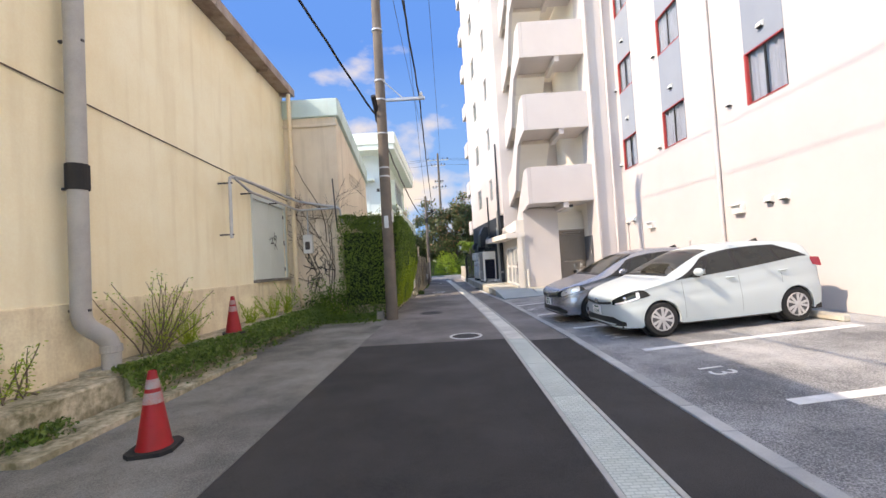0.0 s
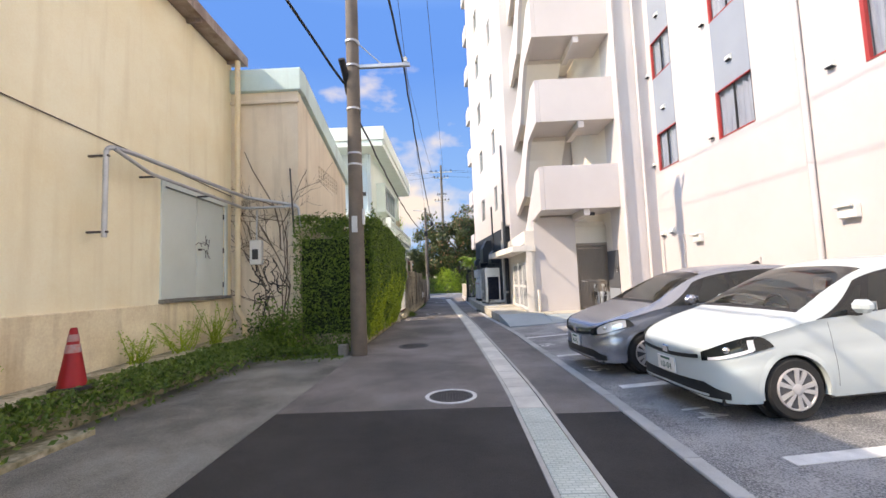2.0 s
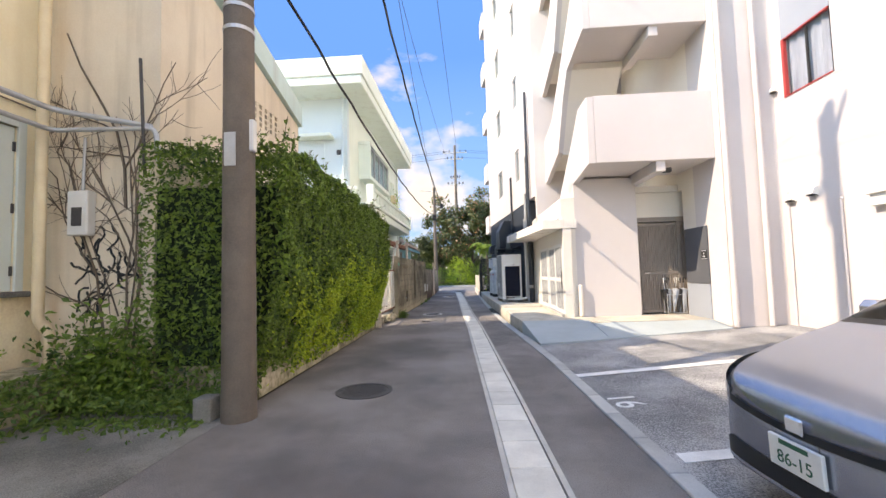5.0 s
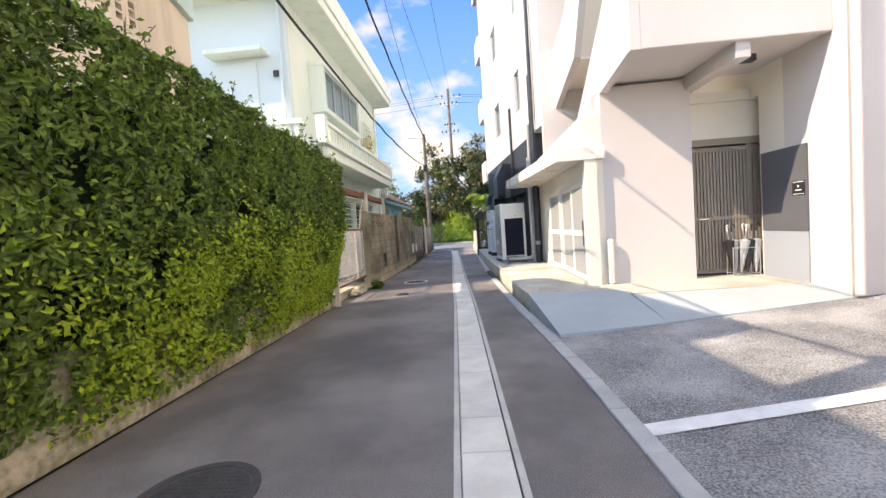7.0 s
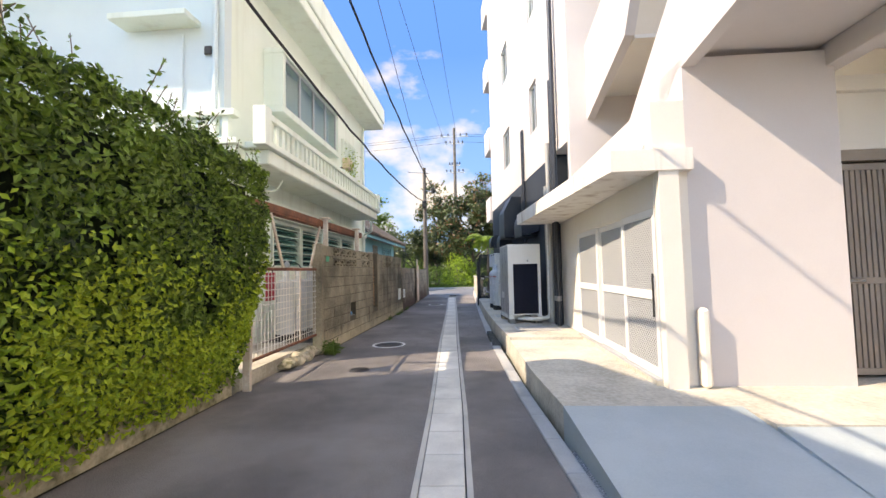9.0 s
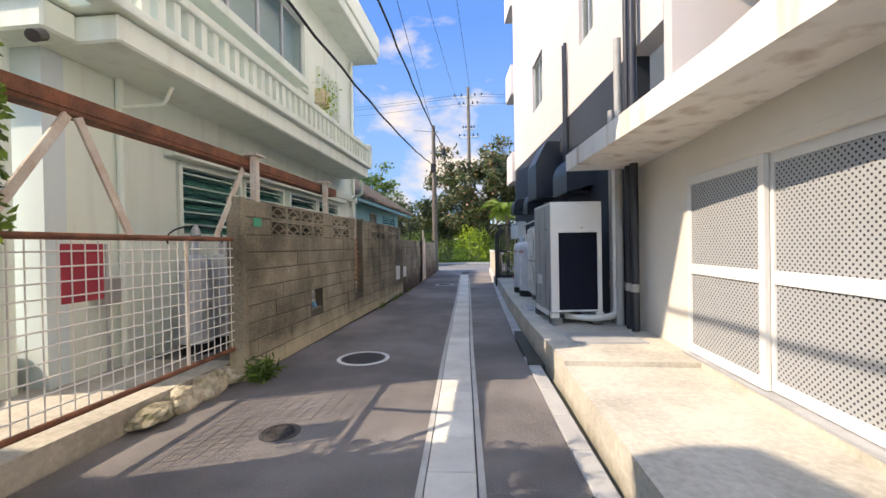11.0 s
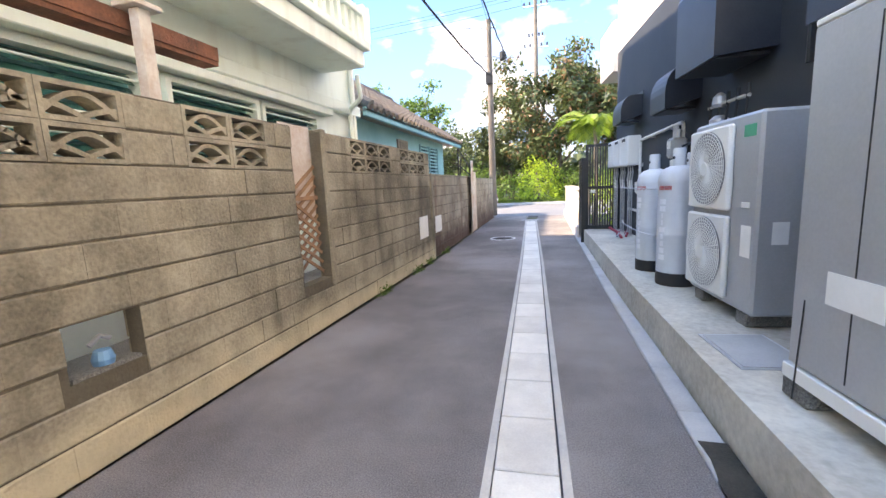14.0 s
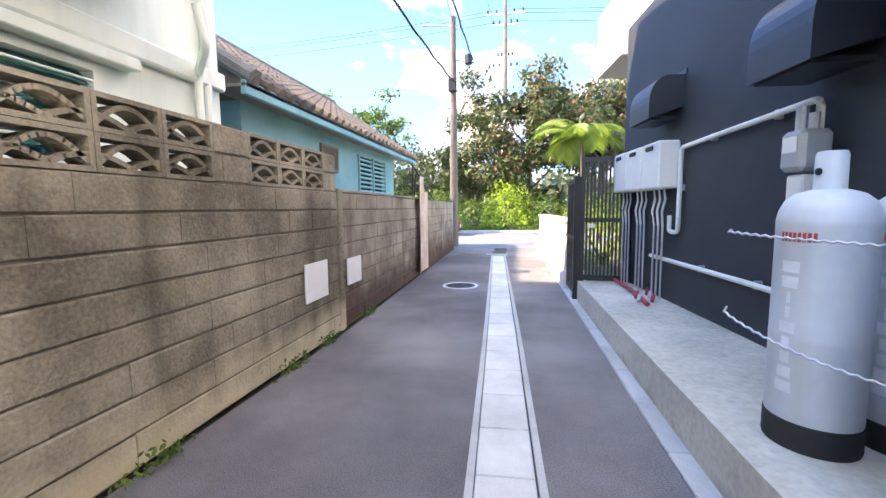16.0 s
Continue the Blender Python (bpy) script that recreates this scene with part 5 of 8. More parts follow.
for a, b, r in (((0, 0, 0.3), (0, 0, 1.55), 0.03), ((0, GL, 0.36), (0, GL, 1.55), 0.022), ((0, 0, 1.55), (0, GL, 1.55), 0.024), ((0, 0, 0.36), (0, GL, 0.36), 0.024), ((0, 1.52, 0.36), (0, 1.52, 1.55), 0.016)):
    part("frame_bar", rod(bmesh.new(), a, b, r, None, 8), OLD_PAINT if r != 0.024 else RUST, gt)
for k in range(1, 24):
    part("mesh_wire", rod(bmesh.new(), (0, GL * k / 24, 0.36), (0, GL * k / 24, 1.55), 0.0058, None, 4), AC_LIGHT, gt)
for k in range(1, 12):
    part("mesh_wire", rod(bmesh.new(), (0.006, 0, 0.36 + 1.19 * k / 12), (0.006, GL, 0.36 + 1.19 * k / 12), 0.0058, None, 4), AC_LIGHT, gt)
part("sign_plate", B(-0.03, -0.02, 0.42, 0.72, 1.1, 1.5, 0.002), RED_SIGN, gt, "faded red warning plate")
part("hinge_post", B(-0.05, 0.05, -0.09, -0.035, 0.0, 1.6, 0.006), OLD_PAINT, gt)
bmr = thing("beam", "long rusty steel beam carrying the gate's braces", "beam")
part("channel", B(-1.90, -1.76, 15.9, 24.0, 2.37, 2.40), RUST, bmr)
part("channel", B(-1.772, -1.752, 15.9, 24.0, 2.402, 2.5), RUST, bmr)
part("pipe", rod(bmesh.new(), (-1.86, 15.9, 2.45), (-1.86, 24.02, 2.45), 0.045, None, 12), RUST, bmr)
for y, z0 in ((21.25, 1.98), (23.35, 1.98)):
    part("post", B(-1.74, -1.66, y - 0.04, y + 0.04, z0, 2.52, 0.006), OLD_PAINT, bmr)
    part("cap", B(-1.8, -1.62, y - 0.09, y + 0.09, 2.52, 2.55, 0.004), OLD_PAINT, bmr)
for a, b in (((18.66, 1.58), (19.15, 2.36)), ((19.62, 1.56), (19.22, 2.36)), ((20.62, 1.56), (21.12, 2.36))):
    d = Vector((0, b[0] - a[0], b[1] - a[1]))
    q = Matrix.Translation((-1.765, (a[0] + b[0]) / 2, (a[1] + b[1]) / 2)) @ d.to_track_quat("Z", "X").to_matrix().to_4x4()
    part("brace", B(-0.03, 0.03, -0.012, 0.012, -d.length / 2, d.length / 2, 0.003, m=q), OLD_PAINT, bmr)
v, f = leaf_cloud(np.stack([rng.normal(-1.85, 0.1, 260), rng.uniform(17.2, 18.7, 260), 2.42 - np.abs(rng.normal(0, 0.16, 260))], 1), np.tile((0.6, 0, 0.4), (260, 1)), 0.06, rng, 0.8)
tagged(new("trailing_creeper", raw_mesh("trailing_creeper", v, f, LEAF_HEDGE)), "green creeper trailing over the rusty beam", "creeper", "", "stuff")
# gas cylinders and clutter behind the gate
def gas_cylinder(x, y, z, s, label, rz=0, text=True, dark=False):
    t = thing("gas_cylinder", label, "gas cylinder", pose(x, y, z, 0, 0, rz), group="gas cylinders")
    H, R = 1.22 * s, 0.185 * s
    part("body", lathe(bmesh.new(), [(R * 0.97, 0.12 * s), (R, 0.14 * s), (R, H * 0.42), (R * 1.008, H * 0.425), (R * 1.008, H * 0.44), (R, H * 0.445), (R, H * 0.86), (R * 1.008, H * 0.865), (R * 1.0, H * 0.88), (R * 0.96, H * 0.915), (R * 0.86, H * 0.95), (R * 0.66, H * 0.978), (R * 0.4, H * 0.992), (R * 0.1, H)], 32), CYL, t, smooth=True)
    part("foot_ring", lathe(bmesh.new(), [(R * 1.0, 0), (R * 1.02, 0.01), (R * 1.02, 0.13 * s), (R * 0.96, 0.14 * s)], 32), RUBBER, t, "black painted foot ring", smooth=True)
    cap = part("valve_cap", lathe(bmesh.new(), [(R * 0.34, H * 0.985), (R * 0.33, H * 1.0), (R * 0.32, H * 1.12), (R * 0.28, H * 1.135), (0.01, H * 1.137)], 20), CYL, t, smooth=True)
    part("cap_hole", rod(bmesh.new(), (-R * 0.30, -R * 0.1, H * 1.06), (-R * 0.335, -R * 0.11, H * 1.06), 0.016, None, 10), BLACK, cap)
    if text:
        bm = bmesh.new()
        for k in range(9):                      # column of lettering, as plain bars round the curve
            a = radians(205)
            z0 = H * (0.22 + 0.058 * k)
            wdt = (0.20, 0.17, 0.12, 0.10, 0.19, 0.06, 0.05, 0.20, 0.21)[k]
            for q in np.linspace(-wdt, wdt, 5)[:-1]:
                b0, b1 = a + q, a + q + wdt / 2
                r_ = R * 1.012
                bm.faces.new([bm.verts.new((r_ * math.cos(b), r_ * math.sin(b), zz_)) for b, zz_ in ((b0, z0), (b1, z0), (b1, z0 + H * 0.043), (b0, z0 + H * 0.043))])
        part("lettering", bm, WHITE_INK, t, "white vertical lettering")
        bm = bmesh.new()
        for q in np.linspace(-0.42, 0.30, 8):
            b0, b1 = radians(212) + q, radians(212) + q + 0.07
            r_ = R * 1.012
            bm.faces.new([bm.verts.new((r_ * math.cos(b), r_ * math.sin(b), zz_)) for b, zz_ in ((b0, H * 0.80), (b1, H * 0.80), (b1, H * 0.835), (b0, H * 0.835))])
        part("lettering", bm, RED_INK, t, "red lettering band")
    return t


for x, y in ((-2.55, 21.35), (-2.5, 21.8), (-2.45, 22.3)):
    gas_cylinder(x, y, 0.19, 0.98, "tall grey gas cylinder standing behind the gate", text=False)
mt = thing("gas_meter", "grey gas meter with pipes on the house wall", "meter", pose(HX + 0.1, 20.5, 0.9))
part("body", B(-0.06, 0.08, -0.1, 0.1, 0, 0.28, 0.02), PVC, mt)
part("pipe", rod(bmesh.new(), (0, 0, 0.28), (0, 0, 0.62), 0.016, None, 8), GALV, mt)
part("pipe", rod(bmesh.new(), (0, 0, -0.7), (0, 0, 0), 0.016, None, 8), GALV, mt)
rgx = thing("gas_regulator", "small gas regulator with black looped hose over the gate", "regulator", pose(-2.5, 21.3, 1.62))
part("body", lathe(bmesh.new(), [(0.03, -0.05), (0.06, 0.0), (0.05, 0.06), (0.02, 0.12)], 12), GALV, rgx)
part("hose", tube(bmesh.new(), [(0.1 * math.cos(a) * 1.8, 0.24 * math.cos(a), -0.05 + 0.16 * math.sin(a)) for a in np.linspace(-0.3, 3.5, 16)], 0.011, 6), CABLE, rgx)
wt = thing("water_tank", "pale blue plastic drum standing in the yard", "drum", pose(-3.6, 19.3, 0.2))
part("body", lathe(bmesh.new(), [(0.2, 0), (0.22, 0.02), (0.22, 0.45), (0.17, 0.5)], 20), BLUE_INK, wt, smooth=True)
solid("crate_stand", B(-4.6, -3.3, 19.6, 19.95, 0.2, 0.62, 0.02), BLACK, "dark low steel stand in the shaded porch", "stand")

# ---- block wall beside the lane ----
MB = pose(-1.655, 20.98, 0, 0, 0, -0.62)
bw = thing("block_wall", "weathered grey-brown concrete block wall with pierced blocks", "wall", MB)
LEN, THK = 7.75, 0.14
GAP = (3.62, 4.12, 0.5)
holes = [(0.52, 2.12, 1.6, 2.0), (2.5, 3.3, 1.6, 2.0), (4.72, 5.92, 1.6, 2.0), (6.28, 7.48, 1.6, 2.0), (1.64, 2.04, 0.5, 0.8), (3.62, 4.12, 0.5, 2.0)]
shared = {}


def block_mesh(length, material, h=0.191):
    k = (round(length, 3), material.name)
    if k not in shared:
        shared[k] = mesh_of("block", prism(bmesh.new(), [(0, 0.006), (0.006, 0), (THK - 0.008, 0), (THK, 0.009), (THK - 0.001, h - 0.009), (THK - 0.009, h), (0.006, h), (0, h - 0.006)], "y", 0, length), material)
    return shared[k]


def lay(parent, length, courses, skip, material, x0=-0.14):
    """Courses of blocks in running bond, left out where skip says there is an opening."""
    for c in range(courses):
        z = c * 0.2
        y = -0.2 if c % 2 else 0.0
        while y < length - 0.02:
            segs = [(max(y, 0), min(y + 0.4, length))]
            for a, b, z0, z1 in skip:
                if z + 0.19 > z0 + 0.02 and z < z1 - 0.02:
                    segs = [p for s0, s1 in segs for p in ((s0, min(s1, a)), (max(s0, b), s1)) if p[1] - p[0] > 0.04]
            for s0, s1 in segs:
                ob = new("block", block_mesh(s1 - s0 - 0.0012, material))
                ob.parent = parent
                ob.matrix_basis = Matrix.Translation((x0 + max(-0.005, min(0.006, rng.normal(0, 0.0028))), s0 + 0.0006, z + 0.004))
            y += 0.4


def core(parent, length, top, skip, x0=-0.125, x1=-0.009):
    """Mortar core behind the blocks, in horizontal slices; its dark colour includes joint shadow."""
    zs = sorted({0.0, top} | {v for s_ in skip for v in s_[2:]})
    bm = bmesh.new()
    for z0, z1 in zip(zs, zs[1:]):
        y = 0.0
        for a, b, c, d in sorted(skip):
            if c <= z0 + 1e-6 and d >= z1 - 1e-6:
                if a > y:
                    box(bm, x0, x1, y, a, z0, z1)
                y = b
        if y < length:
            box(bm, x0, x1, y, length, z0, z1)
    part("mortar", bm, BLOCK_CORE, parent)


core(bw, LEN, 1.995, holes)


def pierced(parent, y, z):
    """Decorative block: a frame with an arch and a drooping curve."""
    bm = bmesh.new()
    W, H, D = 0.396, 0.196, THK
    for a, b, c, d in ((0, W, 0, 0.026), (0, W, H - 0.026, H), (0, 0.026, 0.026, H - 0.026), (W - 0.026, W, 0.026, H - 0.026)):
        box(bm, 0, D, a, b, c, d)
    for s_ in (0, 1):
        n = 10
        pts = [(0.026 + (W - 0.052) * k / n, 0.05 + 0.1 * math.sin(math.pi * k / n) if s_ == 0 else 0.03 + 0.055 * abs(math.cos(math.pi * k / n))) for k in range(n + 1)]
        for p, q in zip(pts, pts[1:]):
            d = Vector((0, q[0] - p[0], q[1] - p[1]))
            m = Matrix.Translation((D / 2, (p[0] + q[0]) / 2, (p[1] + q[1]) / 2)) @ d.to_track_quat("Y", "Z").to_matrix().to_4x4()
            box(bm, -D / 2 + 0.01, D / 2 - 0.01, -d.length / 2 - 0.004, d.length / 2 + 0.004, -0.013, 0.013, m=m)
    return mesh_of("pierced_block", bm, BLOCK)


pm_ = pierced(bw, 0, 0)
for a, b, z0, z1 in holes[:4]:
    for i in range(int(round((b - a) / 0.4))):
        for j in range(2):
            ob = new("pierced_block", pm_)
            ob.parent = bw
            ob.matrix_basis = Matrix.Translation((-0.14, a + 0.4 * i + 0.002, z0 + 0.2 * j + 0.002))
part("end_post", B(-0.17, 0.015, -0.10, -0.004, 0, 2.02, 0.012), BLOCK, bw)
part("number_plate", B(0.001, 0.006, 0.14, 0.3, 1.7, 1.8), GREEN_SIGN, bw, "small green metal plate")
part("jamb", B(-0.15, 0.012, 4.122, 4.2, 0.4, 2.03, 0.01), BLOCK, bw)
bm = bmesh.new()
box(bm, -0.1, -0.02, 1.66, 2.02, 0.5, 0.52)
part("niche_sill", bm, CONC_OLD, bw)
nv = thing("tap_valve", "blue-handled tap inside the wall's small opening", "tap", MB @ pose(-0.09, 1.86, 0.52))
part("body", lathe(bmesh.new(), [(0.05, 0), (0.055, 0.03), (0.04, 0.08)], 12), BLUE_INK, nv)
part("spout", tube(bmesh.new(), [(0, 0.05, 0.13), (0, 0.0, 0.16), (0, -0.06, 0.12)], 0.014, 8), GALV, nv)
lt = thing("lattice_panel", "broken wooden lattice nailed over a flaking white board", "panel", MB @ pose(-0.11, 3.63, 0.5))
part("board", B(-0.03, -0.015, 0.0, 0.48, 0.62, 1.55, 0.003), FLAKING_BOARD, lt)
for k in range(11):
    for s_ in (1, -1):
        z0 = 0.06 + 0.1 * k
        y0, y1 = (0.0, 0.48)
        a, b = (z0, z0 + 0.3) if s_ > 0 else (z0 + 0.3, z0)
        if max(a, b) > (1.25 if s_ > 0 else 0.9):
            continue
        d = Vector((0, y1 - y0, b - a))
        m = Matrix.Translation((0.0 if s_ > 0 else 0.012, (y0 + y1) / 2, (a + b) / 2)) @ d.to_track_quat("Y", "X").to_matrix().to_4x4()
        part("slat", B(-0.016, 0.016, -d.length / 2, d.length / 2, -0.005, 0.005, m=m), WOOD_LATTICE, lt)
part("batten", B(0.0, 0.02, 0.0, 0.48, 0.82, 0.86, 0.003), WOOD_LATTICE, lt)
MB2 = pose(-1.575, 28.74, 0, 0, 0, 0.9)
bw2 = thing("block_wall", "lower stained concrete block wall with dark rust streaks", "wall", MB2)
core(bw2, 9.3, 1.595, [])
part("pillar", B(-0.16, 0.03, 0.0, 0.11, 0, 1.64, 0.01), BLOCK, bw2)
part("pillar", B(-0.16, 0.02, 4.2, 4.3, 0, 1.62, 0.01), BLOCK, bw2)
part("coping", B(-0.16, 0.01, 0.11, 4.2, 1.6, 1.635, 0.006), BLOCK, bw2)
for y, z0, z1, w_ in ((27.95, 0.5, 0.88, 0.46), (28.93, 0.5, 0.82, 0.42)):
    solid("notice_board", B(-1.56, -1.545, y, y + w_, z0, z1, 0.002), PLATE, "blank white plastic board fixed on the wall", "board", group="boards")
cs_ = thing("corrugated_panel", "narrow pinkish-white corrugated sheet leaning on the wall", "panel", pose(-1.55, 32.55, 0.1))
bm = bmesh.new()
pts = [(0.02 + 0.018 * math.sin(k * 1.57), k * 0.03) for k in range(24)]
vs = [(bm.verts.new((x, y, 0.0)), bm.verts.new((x, y, 1.95 - 0.3 * (y > 0.34)))) for x, y in pts]
for a, b in zip(vs, vs[1:]):
    bm.faces.new((a[0], b[0], b[1], a[1]))
part("sheet", bm, FLAKING_BOARD, cs_)
n = 200
tufts("wall_foot_grass", "tuft of long grass at the block wall's foot", np.stack([rng.normal(-1.5, 0.06, n), rng.normal(21.0, 0.10, n), np.abs(rng.normal(0.08, 0.07, n))], 1), 0.16, 91, GRASS, 0.12, 0.2)
n = 300
tufts("wall_foot_weeds", "tiny weeds along the foot of the wall", np.stack([rng.normal(-1.5, 0.03, n), rng.choice([27.6, 28.3, 29.5, 26.2], n) + rng.normal(0, 0.12, n), np.abs(rng.normal(0.04, 0.04, n))], 1), 0.05, 92, GRASS, 0.4, 0.2)

# ---- apartment wall fittings ----
for y, z1 in ((10.55, 24), (17.0, 24)):
    d = thing("downpipe", "white plastic downpipe on the white wall", "downpipe", pose(FX - 0.07, y, 0.2) if y < 16 else pose(6.0, 16.2, 0.2))
    part("pipe", tube(bmesh.new(), [(0, 0, 0), (0, 0, 8), (0, 0, 16), (0, 0, z1)], 0.055, 14), WHITE, d, smooth=True)
    for z in (1.2, 3.2, 5.2, 7.2, 9.2):
        part("clamp", lathe(bmesh.new(), [(0.056, z), (0.062, z), (0.062, z + 0.04), (0.056, z + 0.04)], 14), WHITE, d)
d = thing("downpipe", "white plastic downpipe on the white wall", "downpipe", pose(6.7, 16.22, 0.2))
part("pipe", tube(bmesh.new(), [(0, 0, 0), (0, 0, 12), (0, 0, 24)], 0.05, 14), WHITE, d, smooth=True)
for y, z0, z1 in ((16.1, 0.2, 2.6), (14.95, 0.2, 2.3), (12.1, 0.2, 1.5)):
    d = thing("conduit", "short white conduit rising from the ground", "conduit", pose(FX - 0.03, y, z0))
    part("pipe", rod(bmesh.new(), (0, 0, 0), (0, 0, z1), 0.022, None, 10), WHITE, d)
    part("cap", B(-0.03, 0.03, -0.03, 0.03, z1, z1 + 0.05, 0.008), WHITE, d)


def vent_hood(y, z, s=0.1):
    t = thing("vent_hood", "small white metal vent hood on the wall", "vent", pose(FX, y, z), group="wall vents")
    part("cowl", prism(bmesh.new(), [(0, -s), (0, s), (-s * 0.9, s * 0.55), (-s * 1.25, -s * 0.6)], "y", -s, s), AC_LIGHT, t)
    part("mouth", B(-s * 1.15, 0, -s * 0.85, s * 0.85, -s * 0.98, -s * 0.8), CAR_BLACK, t)


for y, z in ((9.0, 2.5), (8.6, 2.5), (15.5, 2.75), (16.0, 2.72), (10.0, 5.0), (13.3, 4.9), (8.85, 6.3), (12.45, 6.5), (15.45, 6.6), (13.3, 7.9), (10.0, 8.0), (12.45, 9.5), (15.45, 9.6), (16.25, 5.0), (16.25, 8.0), (5.6, 5.0), (2.4, 6.3)):
    vent_hood(y, z, 0.075 if z > 4 else 0.09)
for y in (14.2, 9.95):
    t = thing("outlet_box", "white square ventilation box on the wall", "vent", pose(FX, y, 2.28), group="vent boxes")
    part("body", B(-0.12, 0, -0.16, 0.16, 0, 0.24, 0.012), AC_LIGHT, t)
    part("lip", B(-0.18, -0.12, -0.16, 0.16, 0.19, 0.24, 0.006), AC_LIGHT, t)
nt = thing("wall_lamp", "small square lamp under the landing", "lamp", pose(5.15, 16.9, 3.52))
part("body", B(-0.09, 0.09, -0.06, 0.06, 0.0, 0.1, 0.01), CAR_BLACK, nt)
cl = thing("canopy_light", "white box lamp standing on the canopy", "lamp", pose(3.15, 18.2, 2.66))
part("body", prism(bmesh.new(), [(-0.2, 0.03), (0.2, 0.03), (0.2, 0.3), (-0.05, 0.3)], "y", -0.12, 0.12), WHITE, cl)
part("foot", B(-0.26, 0.22, -0.14, 0.14, 0.0, 0.03), CAR_BLACK, cl)
solid("bin_post", B(3.36, 3.46, 17.80, 17.915, 0.262, 1.05, 0.03), WHITE_WARM, "pale yellow padded post guard at the pier", "post")

# ---- entrance gate, panel, umbrella stand ----
eg = thing("entrance_gate", "brown aluminium slatted gate, closed, in the lobby", "gate", pose(4.95, 18.25, 0.262))
for a, b in ((0.0, 0.06), (0.98, 1.06), (1.52, 1.6)):
    part("stile", B(a, b, -0.03, 0.03, 0, 2.4, 0.004), BROWN_METAL, eg)
part("head_rail", B(0.0, 1.6, -0.04, 0.04, 2.3, 2.45, 0.004), BROWN_METAL, eg)
for z in (0.03, 0.98, 2.2):
    part("rail", B(0.06, 1.52, -0.025, 0.025, z, z + 0.07, 0.004), BROWN_METAL, eg)
for k in range(26):
    x = 0.08 + 0.0565 * k
    part("slat", B(x, x + 0.040, -0.02, 0.02, 0.1, 2.2), BROWN_METAL, eg)
part("handle", B(0.14, 0.3, -0.06, -0.03, 1.0, 1.03, 0.004), CHROME, eg)
part("blank_panel", B(1.06, 1.52, 0.05, 0.06, 0.0, 2.3), BROWN_METAL, eg)
sp_ = thing("wall_panel", "dark slate-grey panel with small framed sign", "panel", pose(5.97, 16.95, 0.262))
part("panel", B(-0.02, 0.005, 0.0, 0.94, 0.76, 2.05), SLATE_PANEL, sp_)
part("lower_panel", B(-0.016, 0.005, 0.0, 0.94, 0.0, 0.755), GREY_PANEL, sp_)
sg = part("sign", B(-0.028, -0.021, 0.03, 0.27, 1.3, 1.52, 0.002), CAR_BLACK, sp_)
part("sign_border", B(-0.030, -0.0285, 0.045, 0.255, 1.315, 1.325), WHITE_INK, sg)
part("sign_border", B(-0.030, -0.0285, 0.045, 0.255, 1.495, 1.505), WHITE_INK, sg)
part("sign_text", B(-0.030, -0.0285, 0.09, 0.21, 1.37, 1.385), WHITE_INK, sg)
part("sign_mark", B(-0.030, -0.0285, 0.135, 0.165, 1.42, 1.45), WHITE_INK, sg)
us = thing("umbrella_stand", "wire stand holding folded clear and black umbrellas", "umbrella stand", pose(5.72, 18.05, 0.262))
for x in (-0.22, 0.22):
    for y in (-0.09, 0.09):
        part("leg", rod(bmesh.new(), (x, y, 0), (x, y, 0.5), 0.009, None, 6), GALV, us)
for z in (0.04, 0.48):
    for y in (-0.09, 0.09):
        part("rail", rod(bmesh.new(), (-0.22, y, z), (0.22, y, z), 0.008, None, 6), GALV, us)
rg = np.random.default_rng(5)
for k in range(6):
    x = 5.54 + 0.075 * k
    u = thing("umbrella", "folded %s umbrella standing in the rack" % ("clear vinyl" if k % 3 else "black"), "umbrella", pose(x, 18.05 + rg.normal(0, 0.03), 0.29, rg.normal(0, 4), rg.normal(0, 9), rg.uniform(0, 90)), group="umbrellas")
    part("canopy", lathe(bmesh.new(), [(0.012, 0.02), (0.03, 0.12), (0.075, 0.5), (0.09, 0.58), (0.03, 0.6)], 9), CLEAR_VINYL if k % 3 else CAR_BLACK, u)
    part("shaft", rod(bmesh.new(), (0, 0, 0), (0, 0, 0.76), 0.006, None, 6), GALV, u)
    part("handle", tube(bmesh.new(), bend([(0, 0, 0.74), (0, 0, 0.86), (0.06, 0, 0.86), (0.06, 0, 0.8)], 0.03, 4), 0.011, 7), CAR_BLACK if k % 2 else WHITE_PVC, u)

# ---- sliding doors with perforated sheets ----
PERF = bpy.data.materials.new("perforated_sheet")
PERF.use_nodes = True
N, L = PERF.node_tree.nodes, PERF.node_tree.links
g = N.new("ShaderNodeNewGeometry")
mp = N.new("ShaderNodeMapping")
mp.inputs["Rotation"].default_value = (radians(45), 0, 0)
mp.inputs["Scale"].default_value = (0, 30, 30)
L.new(g.outputs["Position"], mp.inputs[0])
fr = N.new("ShaderNodeVectorMath")
fr.operation = "FRACTION"
L.new(mp.outputs[0], fr.inputs[0])
ds = N.new("ShaderNodeVectorMath")
ds.operation = "DISTANCE"
ds.inputs[1].default_value = (0, 0.5, 0.5)
L.new(fr.outputs[0], ds.inputs[0])
lt_ = N.new("ShaderNodeMath")
lt_.operation = "LESS_THAN"
lt_.inputs[1].default_value = 0.25
L.new(ds.outputs["Value"], lt_.inputs[0])
mx = N.new("ShaderNodeMix")
mx.data_type = "RGBA"
mx.inputs[6].default_value, mx.inputs[7].default_value = (0.38, 0.395, 0.40, 1), (0.02, 0.022, 0.025, 1)
L.new(lt_.outputs[0], mx.inputs[0])
p = N["Principled BSDF"]
p.inputs["Roughness"].default_value = 0.55
L.new(mx.outputs[2], p.inputs["Base Color"])
